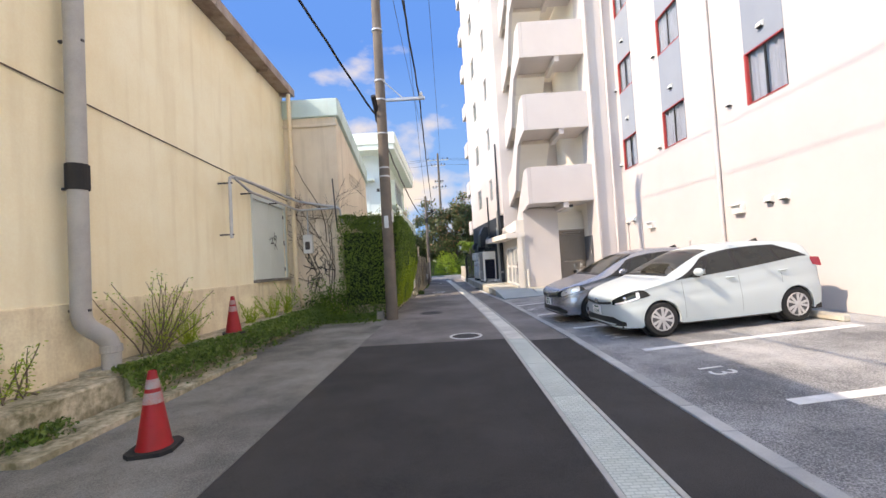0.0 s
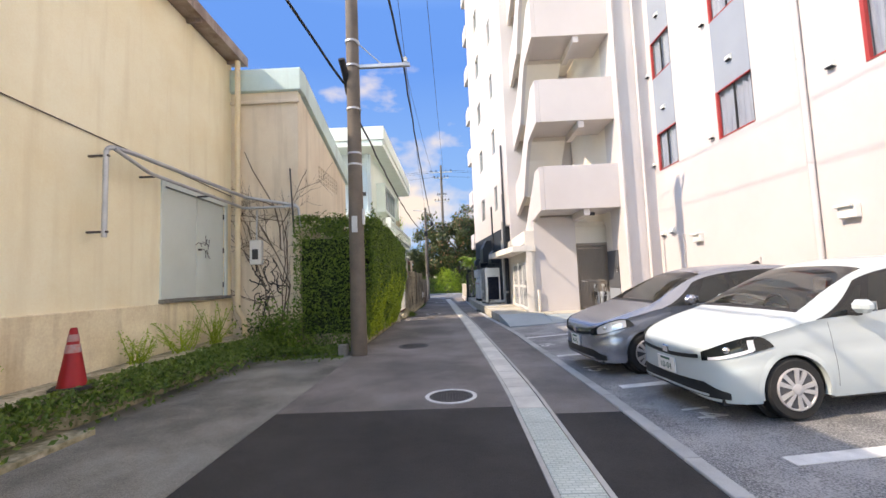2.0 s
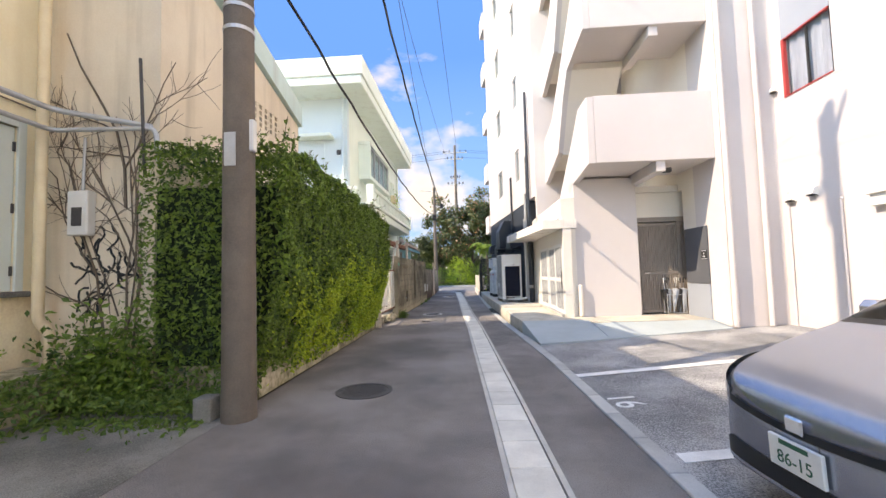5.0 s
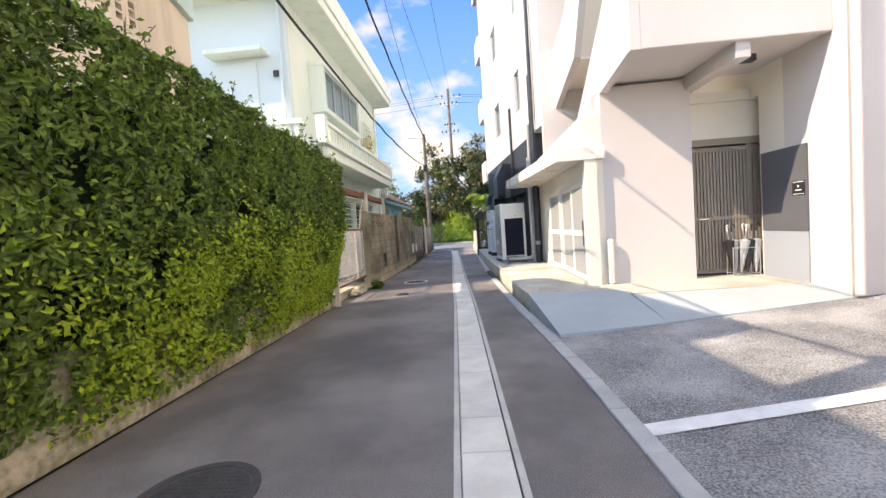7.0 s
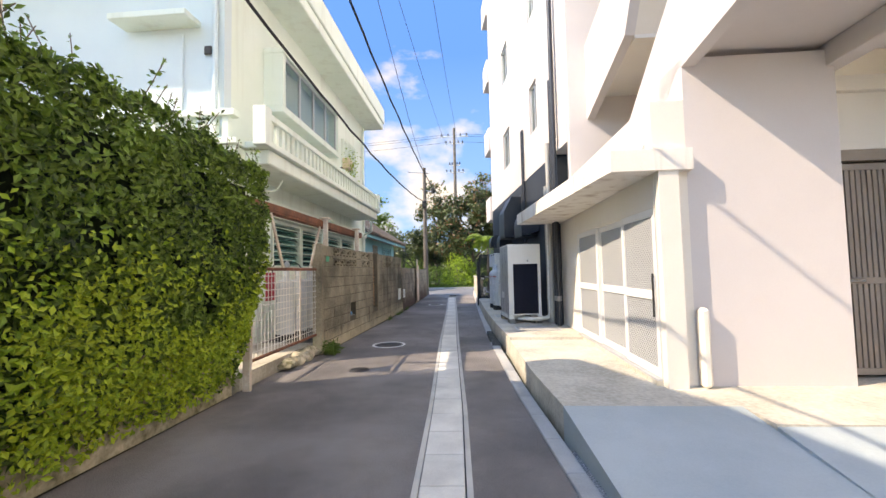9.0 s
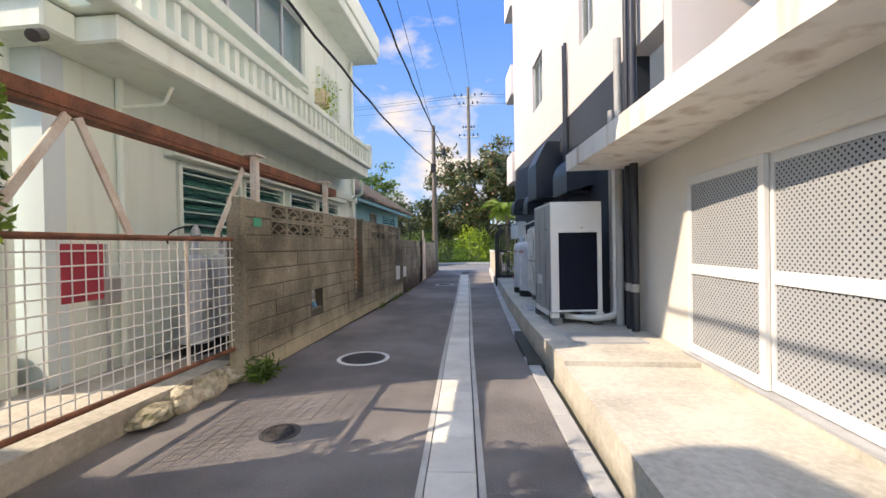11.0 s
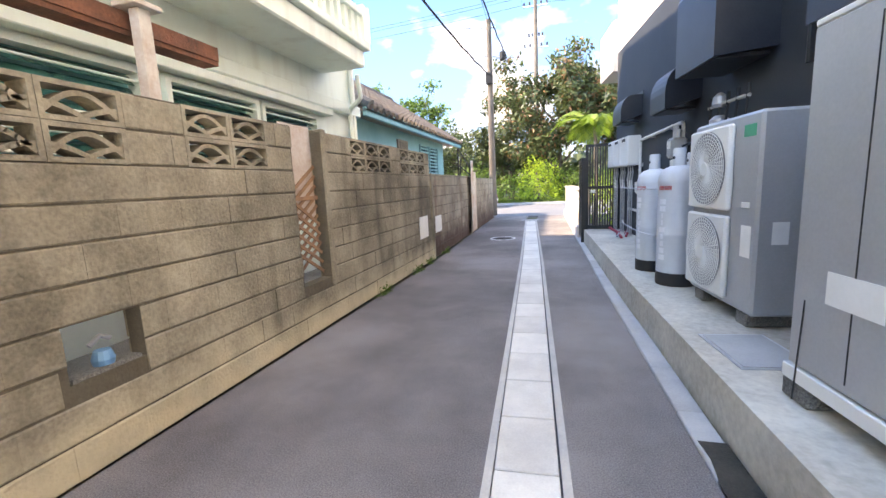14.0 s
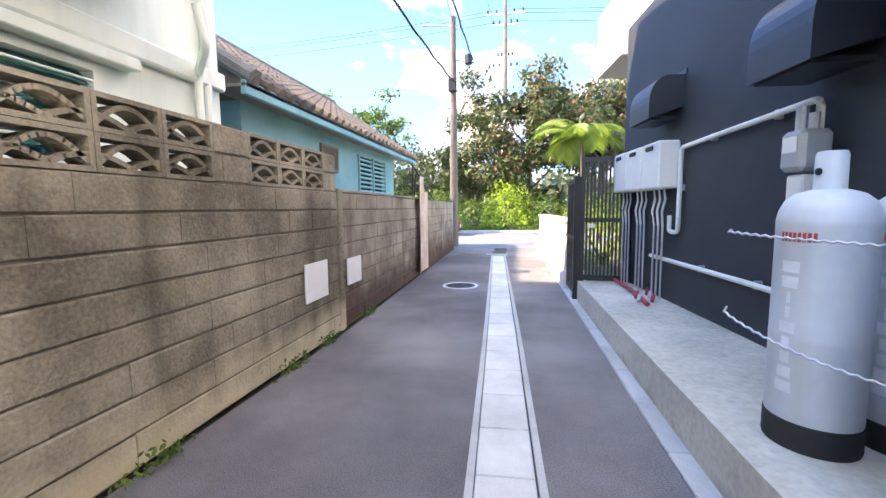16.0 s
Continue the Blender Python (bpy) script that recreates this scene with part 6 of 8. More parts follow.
bpn = N.new("ShaderNodeBump")
bpn.inputs["Strength"].default_value, bpn.inputs["Distance"].default_value, bpn.invert = 0.6, 0.004, True
L.new(lt_.outputs[0], bpn.inputs["Height"])
L.new(bpn.outputs[0], p.inputs["Normal"])
DOOR_WHITE = mat("door_frame_white", (0.74, 0.73, 0.70), (0.69, 0.68, 0.65), 2.0, 0.5, 0.03)
sd = thing("sliding_doors", "white framed sliding doors with perforated metal panels", "door")
part("head_track", B(SDX - 0.01, SDX + 0.1, 17.92, 21.12, 2.08, 2.158, 0.004), WHITE_WARM, sd)
part("floor_track", B(SDX - 0.06, SDX + 0.1, 17.92, 21.12, 0.312, 0.33, 0.002), GALV, sd)
part("floor_track", B(SDX - 0.06, SDX + 0.1, 17.92, 20.74, 0.212, 0.312), CONC_STEP, sd)
for i, (a, b) in enumerate(((17.93, 18.90), (18.86, 19.98), (19.94, 21.11))):
    x = SDX + (0.0, 0.045, 0.0)[i] - 0.005
    leaf = part("door_leaf", B(x, x + 0.04, a, a + 0.07, 0.335, 2.08, 0.003), DOOR_WHITE, sd)
    part("stile", B(x, x + 0.04, b - 0.07, b, 0.335, 2.08, 0.003), DOOR_WHITE, leaf)
    for z0, z1 in ((0.335, 0.42), (1.12, 1.22), (2.0, 2.08)):
        part("rail", B(x, x + 0.04, a + 0.07, b - 0.07, z0, z1, 0.003), DOOR_WHITE, leaf)
    part("perforated_panel", B(x + 0.016, x + 0.02, a + 0.07, b - 0.07, 0.42, 1.12), PERF, leaf)
    part("perforated_panel", B(x + 0.016, x + 0.02, a + 0.07, b - 0.07, 1.22, 2.0), PERF, leaf)
    if i == 0:
        part("pull_handle", rod(bmesh.new(), (x - 0.03, a + 0.035, 0.95), (x - 0.03, a + 0.035, 1.4), 0.012, None, 8), BLACK, leaf)
bm = B(SDX + 0.12, SDX + 0.14, 17.92, 21.12, 0.3, 2.16)
part("dark_backing", bm, SLATE_PANEL, sd)

# ---- platform along the dark wall ----
def RT(x, y, z, rz=0):
    return MR @ pose(x, y, z, 0, 0, rz)


# corner pipes
for x, y, r, z1 in ((-0.12, 0.05, 0.05, 3.9), (-0.12, 0.28, 0.045, 3.0), (-0.10, -0.35, 0.05, 7.5), (-0.10, -0.18, 0.04, 5.2)):
    d = thing("downpipe", "grey plastic pipe running up the corner of the wall", "downpipe", RT(x, y, 0.31), group="corner pipes")
    part("pipe", tube(bmesh.new(), [(0, 0, 0), (0, 0, z1 * 0.5), (0, 0, z1)], r, 12), PVC if z1 < 4 else NAVY_METAL, d, smooth=True)
    part("collar", lathe(bmesh.new(), [(r, 0.5), (r + 0.01, 0.5), (r + 0.01, 0.6), (r, 0.6)], 12), PVC, d)
d = thing("insulated_pipe", "white lagged refrigerant pipe lying behind the unit", "pipe", RT(0, 0, 0.31))
part("lagging", tube(bmesh.new(), bend([(-0.14, 0.12, 2.2), (-0.14, 0.12, 0.12), (-0.5, 0.02, 0.1), (-0.8, 0.3, 0.1)], 0.14, 6), 0.045, 12), WHITE_PVC, d, smooth=True)
hc = thing("inspection_hatch", "flat galvanised inspection hatch in the platform", "hatch", pose(2.35, 21.75, 0.312, 0, 0, 2))
part("frame", B(-0.42, 0.42, -0.3, 0.3, -0.01, 0.004), GALV, hc)
part("lid", B(-0.39, 0.39, -0.27, 0.27, 0.004, 0.009, 0.002), KERB, hc)
hc = thing("inspection_hatch", "flat galvanised inspection hatch in the platform", "hatch", pose(1.85, 24.05, 0.312, 0, 0, 6))
part("frame", B(-0.2, 0.2, -0.27, 0.27, -0.01, 0.004), GALV, hc)
part("lid", B(-0.18, 0.18, -0.25, 0.25, 0.004, 0.009, 0.002), KERB, hc)

# large condenser with open dark fin side
W, D, Z0, Z1 = 0.71, 0.98, 0.12, 1.68
ac = thing("condenser_unit", "large pale metal condenser with dark finned side", "air conditioner", RT(-1.04, 0.14, 0.31))
part("base_block", B(0.0, 0.14, -0.05, 0.12, 0, 0.1, 0.01), CONC_OLD, ac)
part("base_block", B(0.55, 0.70, -0.05, 0.12, 0, 0.1, 0.01), CONC_OLD, ac)
part("base_block", B(0.0, 0.14, D - 0.15, D + 0.03, 0, 0.1, 0.01), CONC_OLD, ac)
part("base_block", B(0.55, 0.70, D - 0.15, D + 0.03, 0, 0.1, 0.01), CONC_OLD, ac)
part("base_rail", B(-0.01, 0.10, -0.03, D + 0.02, 0.1, 0.17, 0.004), AC_LIGHT, ac)
part("base_rail", B(W - 0.1, W + 0.01, -0.03, D + 0.02, 0.1, 0.17, 0.004), AC_LIGHT, ac)
part("side_panel", B(0.0, 0.03, 0.02, D, Z0 + 0.06, Z1, 0.008), AC_BODY, ac, "grey painted side panel with seams")
part("top_panel", B(0.0, W, 0.0, D, Z1, Z1 + 0.03, 0.006), AC_LIGHT, ac)
part("front_top", B(0.0, W, -0.006, 0.03, Z1 - 0.4, Z1, 0.006), AC_LIGHT, ac)
part("corner_post", B(0.0, 0.11, -0.006, 0.03, Z0 + 0.06, Z1 - 0.4, 0.004), AC_LIGHT, ac)
part("corner_post", B(W - 0.06, W, -0.006, 0.03, Z0 - 0.08, Z1 - 0.4, 0.004), AC_LIGHT, ac)
part("bottom_rail", B(0.11, W - 0.06, -0.004, 0.02, Z0 + 0.06, Z0 + 0.085), AC_LIGHT, ac)
bm = bmesh.new()
for k in range(55):
    x = 0.112 + k * 0.00985
    box(bm, x, x + 0.003, 0.012, 0.03, Z0 + 0.085, Z1 - 0.4)
tagged(part("cooling_fin_pack", bm, AC_FIN, ac), "", "", "", "stuff")
part("core", B(0.03, W - 0.01, 0.032, D - 0.02, Z0 + 0.07, Z1 - 0.01), AC_FIN, ac)
for a in (0.30, 0.64):
    part("panel_seam", B(-0.002, 0.0, a, a + 0.006, Z0 + 0.1, Z1 - 0.05), CAR_BLACK, ac)
part("service_hatch", B(-0.006, 0.0, 0.18, 0.30, 1.02, 1.2, 0.002), AC_BODY, ac)
part("rating_label", B(-0.003, 0.0, 0.5, 0.78, 0.52, 0.66), PLATE, ac)
for k in range(3):
    part("vent_slot", B(-0.003, 0.0, 0.17 + 0.05 * k, 0.2 + 0.05 * k, 1.33, 1.345), CAR_BLACK, ac)
part("badge", rod(bmesh.new(), (0.43, -0.012, Z1 - 0.33), (0.43, -0.005, Z1 - 0.33), 0.02, None, 12), CHROME, ac)
for y in (0.06, 0.9):
    part("tie_wire", rod(bmesh.new(), (-0.02, y, 0.02), (0.0, y, 0.5), 0.004, None, 5), CABLE, ac)

# two-fan condenser
a2 = thing("condenser_unit", "grey two-fan air conditioner with white spiral grilles", "air conditioner", RT(-0.74, 2.0, 0.31))
part("casing", B(0.0, 0.36, 0.0, 0.95, 0.1, 1.48, 0.02), AC_BODY, a2)
part("foot", B(0.02, 0.34, 0.08, 0.22, 0, 0.1, 0.01), CONC_OLD, a2)
part("foot", B(0.02, 0.34, 0.74, 0.88, 0, 0.1, 0.01), CONC_OLD, a2)
for zc in (0.46, 1.12):
    gr = part("grille_frame", B(-0.045, 0.0, 0.30, 0.94, zc - 0.31, zc + 0.31, 0.015), AC_LIGHT, a2)
    # flat disc in place of an opening, its shade painted as dark grey
    part("fan_shade_disc", rod(bmesh.new(), (-0.046, 0.62, zc), (-0.05, 0.62, zc), 0.285, None, 36), FAN_SHADOW, gr)
    for k in range(10):
        r = 0.06 + 0.0245 * k
        bm = bmesh.new()
        tube(bm, [(-0.058, 0.62 + r * math.cos(a), zc + r * math.sin(a)) for a in np.linspace(0, math.tau, 33)], 0.0035, 4)
        part("ring_wire", bm, AC_LIGHT, gr)
    for k in range(48):
        a = k * math.tau / 48
        part("spoke_wire", rod(bmesh.new(), (-0.062, 0.62 + 0.05 * math.cos(a), zc + 0.05 * math.sin(a)), (-0.056, 0.62 + 0.29 * math.cos(a + 0.45), zc + 0.29 * math.sin(a + 0.6)), 0.0032, None, 4), AC_LIGHT, gr)
    part("hub", rod(bmesh.new(), (-0.055, 0.62, zc), (-0.068, 0.62, zc), 0.055, None, 20), AC_LIGHT, gr)
part("rating_label", B(-0.002, 0.0, 0.05, 0.17, 0.5, 0.72), PLATE, a2)
part("grip", B(-0.006, 0.0, 0.08, 0.18, 0.84, 0.88, 0.003), AC_LIGHT, a2)
part("sticker", B(-0.002, 0.0, 0.06, 0.2, 1.32, 1.4), GREEN_SIGN, a2)
part("side_label", B(0.1, 0.2, -0.002, 0.0, 0.6, 0.75), PLATE, a2)

# gas cylinders with chains
for x, y, s_ in ((1.86, 25.80, 0.97), (1.79, 26.50, 0.96), (2.26, 25.88, 0.96), (2.18, 26.52, 0.96)):
    gas_cylinder(x, y, 0.31, s_, "tall grey gas cylinder with black foot, chained by the wall", rz=rng.normal(0, 6))
for z, sag in ((1.02, 0.02), (0.62, 0.12)):
    ch = thing("chain", "thin steel chain strung round the gas cylinders", "chain")
    pts = []
    for k in range(60):
        t_ = k / 59
        a = Vector((1.51, 26.72, 0.31 + z - 0.05)).lerp(Vector((2.24, 25.59, 0.31 + z - 0.05)), t_)
        n_ = Vector((-0.84, -0.54, 0))
        pts.append(a + n_ * 0.155 * math.sin(math.pi * t_) ** 0.35 + Vector((0, 0, -sag * math.sin(math.pi * t_))))
    part("links", tube(bmesh.new(), [p_ + Vector((0, 0, 0.004 * (-1) ** k)) for k, p_ in enumerate(pts)], 0.006, 5), GALV, ch)
gr_ = thing("gas_regulator", "brass-grey gas regulators and valves on black hoses", "regulator", RT(-0.12, 3.6, 1.75))
part("body", lathe(bmesh.new(), [(0.05, 0), (0.085, 0.03), (0.085, 0.08), (0.04, 0.12)], 14, (-0.1, 0.1, 0.1)), GALV, gr_)
part("body", lathe(bmesh.new(), [(0.04, 0), (0.07, 0.03), (0.06, 0.1), (0.02, 0.14)], 14, (-0.1, 0.1, 0.3)), GALV, gr_)
part("manifold", tube(bmesh.new(), [(-0.1, -0.42, 0.32), (-0.1, 0.1, 0.33), (-0.1, 0.32, 0.32)], 0.017, 10), PVC, gr_)
for k in range(5):
    part("hose", tube(bmesh.new(), bend([(-0.1, -0.4 + 0.17 * k, 0.32), (-0.12, -0.4 + 0.17 * k, 0.05), (-0.35, -0.35 + 0.17 * k, -0.05)], 0.1), 0.012, 6), CABLE, gr_)
    part("valve", rod(bmesh.new(), (-0.1, -0.4 + 0.17 * k, 0.3), (-0.1, -0.4 + 0.17 * k, 0.42), 0.018, None, 8), CABLE, gr_)
wp = thing("gas_pipe", "white painted gas pipe run along the dark wall", "pipe")
E_ = lambda y, z, d_=-0.05: MR @ Vector((d_, y, z))
part("pipe", tube(bmesh.new(), bend([E_(3.8, 1.3), E_(4.4, 1.32), E_(4.62, 1.33)], 0.04), 0.026, 8), WHITE_PVC, wp, smooth=True)
part("pipe", tube(bmesh.new(), bend([E_(5.0, 1.75), E_(5.0, 2.08), E_(6.75, 2.02), E_(6.75, 1.12), E_(6.95, 1.12), E_(6.95, 1.3)], 0.06), 0.024, 8), WHITE_PVC, wp, smooth=True)
part("pipe", tube(bmesh.new(), bend([E_(4.4, 0.75), E_(5.5, 0.78), E_(7.4, 0.80)], 0.06), 0.024, 8), WHITE_PVC, wp, smooth=True)
for y, z in ((5.4, 2.065), (6.2, 2.035), (6.75, 1.6), (5.5, 0.78), (6.3, 0.79)):
    c_ = E_(y, z, -0.02)
    part("clip", B(-0.03, 0.03, -0.015, 0.015, -0.035, 0.035, 0.004, m=Matrix.Translation(c_)), GALV, wp)
gm_ = thing("gas_meter", "grey gas meter hung on the white pipe", "meter", RT(-0.12, 5.0, 1.62))
part("body", B(-0.1, 0.1, -0.1, 0.1, 0, 0.26, 0.03), AC_BODY, gm_)
part("dial", B(-0.105, -0.1, -0.06, 0.06, 0.12, 0.22, 0.004), PLATE, gm_)
part("neck", rod(bmesh.new(), (0, 0.05, 0.26), (0, 0.05, 0.42), 0.035, None, 10), GALV, gm_)
part("neck", rod(bmesh.new(), (0, -0.05, 0.26), (0, -0.05, 0.36), 0.03, None, 10), GALV, gm_)
part("lower_box", B(-0.06, 0.06, -0.07, 0.07, -0.2, -0.02, 0.01), AC_LIGHT, gm_)
# row of water-heater boxes with flexible pipes
for k in range(3):
    b_ = thing("water_heater", "white wall-mounted gas water heater with dark flue slot", "water heater", RT(-0.24, 6.85 + 0.5 * k, 1.6), group="water heaters")
    part("casing", B(0, 0.235, 0, 0.46, 0, 0.52, 0.02), AC_LIGHT, b_)
    part("flue_slot", B(-0.012, 0.0, 0.13, 0.33, 0.43, 0.48, 0.008), CAR_BLACK, b_)
    for j in range(3):
        y = 0.1 + 0.13 * j
        part("flex_pipe", tube(bmesh.new(), [(0.12, y, 0), (0.12, y - 0.04, -0.12), (0.12, y + 0.03, -0.25), (0.12, y - 0.02 * j, -0.42)], 0.013, 7), WHITE_PVC if j else GALV, b_)
        part("riser", rod(bmesh.new(), (0.12, y - 0.02 * j, -0.42), (0.12, y - 0.02 * j, -1.27), 0.011, None, 7), GALV, b_)
vb = thing("valve_cluster", "rusty red valves and pipes on the platform", "valves", RT(-0.25, 6.9, 0.31))
for k in range(6):
    part("valve", rod(bmesh.new(), (-0.12 + 0.05 * k, 0.2 * (k % 3), 0.02), (-0.06 + 0.05 * k, 0.2 * (k % 3) + 0.12, 0.06), 0.022, None, 8), RED_SIGN if k % 2 else GALV, vb)
part("pipe", tube(bmesh.new(), [(-0.1, -0.2, 0.03), (0.0, 0.5, 0.04), (0.05, 1.3, 0.04)], 0.025, 8), RED_SIGN, vb)


def duct_hood(y0, y1, z0, z1, depth, rounded, label):
    t = thing("exhaust_hood", label, "exhaust hood", RT(0, 0, 0), group="exhaust hoods")
    if rounded:
        prof = [(0, z1), (-depth * 0.45, z1)] + [(-depth * 0.45 - depth * 0.55 * math.sin(a), z1 - depth * 0.75 * (1 - math.cos(a))) for a in np.linspace(0.15, math.pi / 2, 7)] + [(-depth, z0), (0, z0 + 0.12)]
        bm = prism(bmesh.new(), [(x, z) for x, z in prof], "y", y0, y1)
    else:
        bm = prism(bmesh.new(), [(0, z1), (-depth * 0.55, z1), (-depth, z1 - 0.45), (-depth, z0), (0, z0 + 0.05)], "y", y0, y1)
    part("shell", bm, NAVY_METAL, t)
    part("mouth", B(-depth + 0.03, -0.05, y0 + 0.03, y1 - 0.03, z0 - 0.01, z0 + 0.02), BLACK, t)
    part("flange", B(-0.012, -0.001, y0 - 0.05, y1 + 0.05, z1, z1 + 0.05), NAVY_METAL, t)


duct_hood(3.2, 4.05, 2.42, 3.62, 0.52, False, "large angular dark sheet-metal exhaust hood")
duct_hood(1.3, 2.15, 2.3, 2.95, 0.45, True, "rounded dark sheet-metal exhaust hood")
duct_hood(4.62, 5.15, 2.2, 2.72, 0.42, True, "rounded dark sheet-metal exhaust hood")
duct_hood(6.85, 7.4, 2.35, 2.8, 0.36, True, "rounded dark sheet-metal exhaust hood")
ct = thing("cable_pipes", "dark conduit pipes fixed high on the wall", "conduit", RT(-0.05, 2.6, 2.2))
part("pipe", rod(bmesh.new(), (0, 0, 0), (0, 0, 3.2), 0.03, None, 8), NAVY_METAL, ct)
part("pipe", rod(bmesh.new(), (0, 0.12, 0), (0, 0.12, 3.2), 0.03, None, 8), NAVY_METAL, ct)

# black slatted gate and low white wall
bg = thing("black_gate", "tall black steel gate with vertical slats", "gate", pose(1.34, 30.75, 0.0, 0, 0, -8))
part("frame", B(0.0, 0.06, -0.02, 0.03, 0.3, 2.12, 0.004), BLACK, bg)
part("frame", B(0.62, 0.68, -0.02, 0.03, 0.3, 2.12, 0.004), BLACK, bg)
part("rail", B(0.06, 0.62, -0.02, 0.02, 2.06, 2.12), BLACK, bg)
part("rail", B(0.06, 0.62, -0.02, 0.02, 0.32, 0.4), BLACK, bg)
part("rail", B(0.06, 0.62, -0.02, 0.02, 1.18, 1.24), BLACK, bg)
for k in range(11):
    part("slat", B(0.075 + 0.051 * k, 0.105 + 0.051 * k, -0.015, 0.015, 0.4, 2.06), BLACK, bg)
part("latch", B(0.1, 0.2, -0.05, -0.02, 1.1, 1.16, 0.005), GALV, bg)
b2_ = thing("black_gate", "black steel gate leaf standing open along the wall", "gate", pose(1.30, 30.85, 0.0, 0, 0, 2))
for k in range(9):
    part("slat", B(-0.015, 0.015, 0.06 + 0.09 * k, 0.10 + 0.09 * k, 0.1, 1.78), BLACK, b2_)
for z in (0.08, 0.9, 1.76):
    part("rail", B(-0.02, 0.02, 0.0, 0.9, z, z + 0.06), BLACK, b2_)
part("post", B(-0.05, 0.05, -0.1, 0.0, 0.0, 1.85, 0.006), BLACK, b2_)
wl = thing("low_wall", "low pale stone-faced garden wall on a white plinth", "wall", pose(1.28, 31.9, 0, 0, 0, 1.3))
part("plinth", B(-0.08, 0.3, 0.0, 6.4, -0.05, 0.24, 0.01), WHITE, wl)
part("face", B(-0.02, 0.25, 0.02, 6.4, 0.24, 1.12, 0.02), STONE_WHITE, wl)
part("coping", B(-0.05, 0.28, 0.0, 6.42, 1.12, 1.17, 0.012), STONE_WHITE, wl)
part("end_pillar", B(-0.08, 0.3, -0.25, 0.0, -0.05, 0.3, 0.02), WHITE, wl)

# wet silt in the broken kerb channel
bm = bmesh.new()
rg = np.random.default_rng(77)
lo = [(kx(y) + 0.03 - 0.04 * rg.random(), y) for y in np.linspace(21.6, 23.5, 14)]
hi = [(px(y) - 0.01, y) for y in np.linspace(23.5, 21.6, 14)]
prism(bm, lo + hi, "z", 0.001, 0.0175)
solid("wet_silt", bm, WET, "dark wet silt where kerb stones are missing", "puddle")

# ---- parked cars ----
def curve(pts, x):
    """Smooth interpolation through (x, value)."""
    if x <= pts[0][0]:
        return pts[0][1]
    for i, ((a, p_), (b, q_)) in enumerate(zip(pts, pts[1:])):
        if x <= b:
            m0 = (q_ - (pts[i - 1][1] if i else p_)) / (b - (pts[i - 1][0] if i else a))
            m1 = ((pts[i + 2][1] if i + 2 < len(pts) else q_) - p_) / ((pts[i + 2][0] if i + 2 < len(pts) else b) - a)
            t, d = (x - a) / (b - a), b - a
            return (2 * t ** 3 - 3 * t ** 2 + 1) * p_ + (t ** 3 - 2 * t ** 2 + t) * d * m0 + (-2 * t ** 3 + 3 * t ** 2) * q_ + (t ** 3 - t ** 2) * d * m1
    return pts[-1][1]


TOPL = [(0, 0.60), (0.015, 0.67), (0.06, 0.735), (0.16, 0.795), (0.5, 0.905), (0.8, 0.985), (0.98, 1.035), (1.4, 1.25), (1.85, 1.44), (2.2, 1.505), (2.6, 1.52), (3.0, 1.50), (3.4, 1.445), (3.68, 1.37), (3.80, 1.24), (3.90, 1.05), (3.965, 0.9), (3.99, 0.66)]
BELT = [(0, 0.55), (0.06, 0.67), (0.3, 0.79), (0.8, 0.90), (1.05, 0.945), (1.6, 0.97), (2.4, 1.03), (3.1, 1.10), (3.55, 1.14), (3.8, 1.05), (3.99, 0.6)]
WID = [(0, 0.03), (0.004, 0.22), (0.015, 0.40), (0.04, 0.55), (0.09, 0.66), (0.17, 0.735), (0.32, 0.795), (0.6, 0.836), (1.4, 0.848), (3.0, 0.848), (3.5, 0.83), (3.8, 0.78), (3.92, 0.70), (3.99, 0.50)]
SILLZ = [(0, 0.25), (0.04, 0.215), (0.12, 0.20), (0.3, 0.19), (0.8, 0.185), (3.3, 0.19), (3.7, 0.24), (3.99, 0.34)]
AX0, AX1, WR = 0.79, 3.32, 0.305


def low_y(x, z):
    """Half width of the body's flank at x, z."""
    zs, zb = curve(SILLZ, x), min(curve(BELT, x), curve(TOPL, x) - 0.03)
    s_ = min(1.0, max(0.0, (z - zs) / (zb - zs)))
    return curve(WID, x) * (0.955 + 0.05 * math.sin(math.pi * min(1, 0.12 + s_ * 0.95)) - 0.012 * math.exp(-((s_ - 0.62) / 0.07) ** 2))


def nose_x(y):
    """How far back the nose's plan curve lies at half width y."""
    return next((0.002 * k for k in range(400) if curve(WID, 0.002 * k) >= abs(y)), 0.8)


def nose_patch(half, z0, z1, out):
    """A strip over the rounded nose, between two heights given as functions of the share of its half width."""
    bm, rows = bmesh.new(), []
    for k in range(-16, 17):
        q = abs(k) / 16
        y = half * k / 16
        x = nose_x(y)
        rows.append([bm.verts.new((x - out, y * 1.012, z0(q) + (z1(q) - z0(q)) * j / 3)) for j in range(4)])
    for a, b in zip(rows, rows[1:]):
        for j in range(3):
            bm.faces.new((a[j], b[j], b[j + 1], a[j + 1]))
    return bm


def flank_patch(side, x0, x1, z0, z1, out, n=16):
    """A strip over the flank from x0 to x1, between two heights given as functions of the share of its length."""
    bm, rows = bmesh.new(), []
    for k in range(n + 1):
        q = k / n
        x = x0 + (x1 - x0) * q
        top = min(z1(q), curve(BELT, x) + 0.04)
        row = []
        for j in range(5):
            z = z0(q) + (top - z0(q)) * j / 4
            row.append(bm.verts.new((x - out * 0.4, side * (low_y(x, z) + out), z)))
        rows.append(row)
    for a, b in zip(rows, rows[1:]):
        for j in range(4):
            bm.faces.new((a[j], b[j], b[j + 1], a[j + 1]))
    return bm


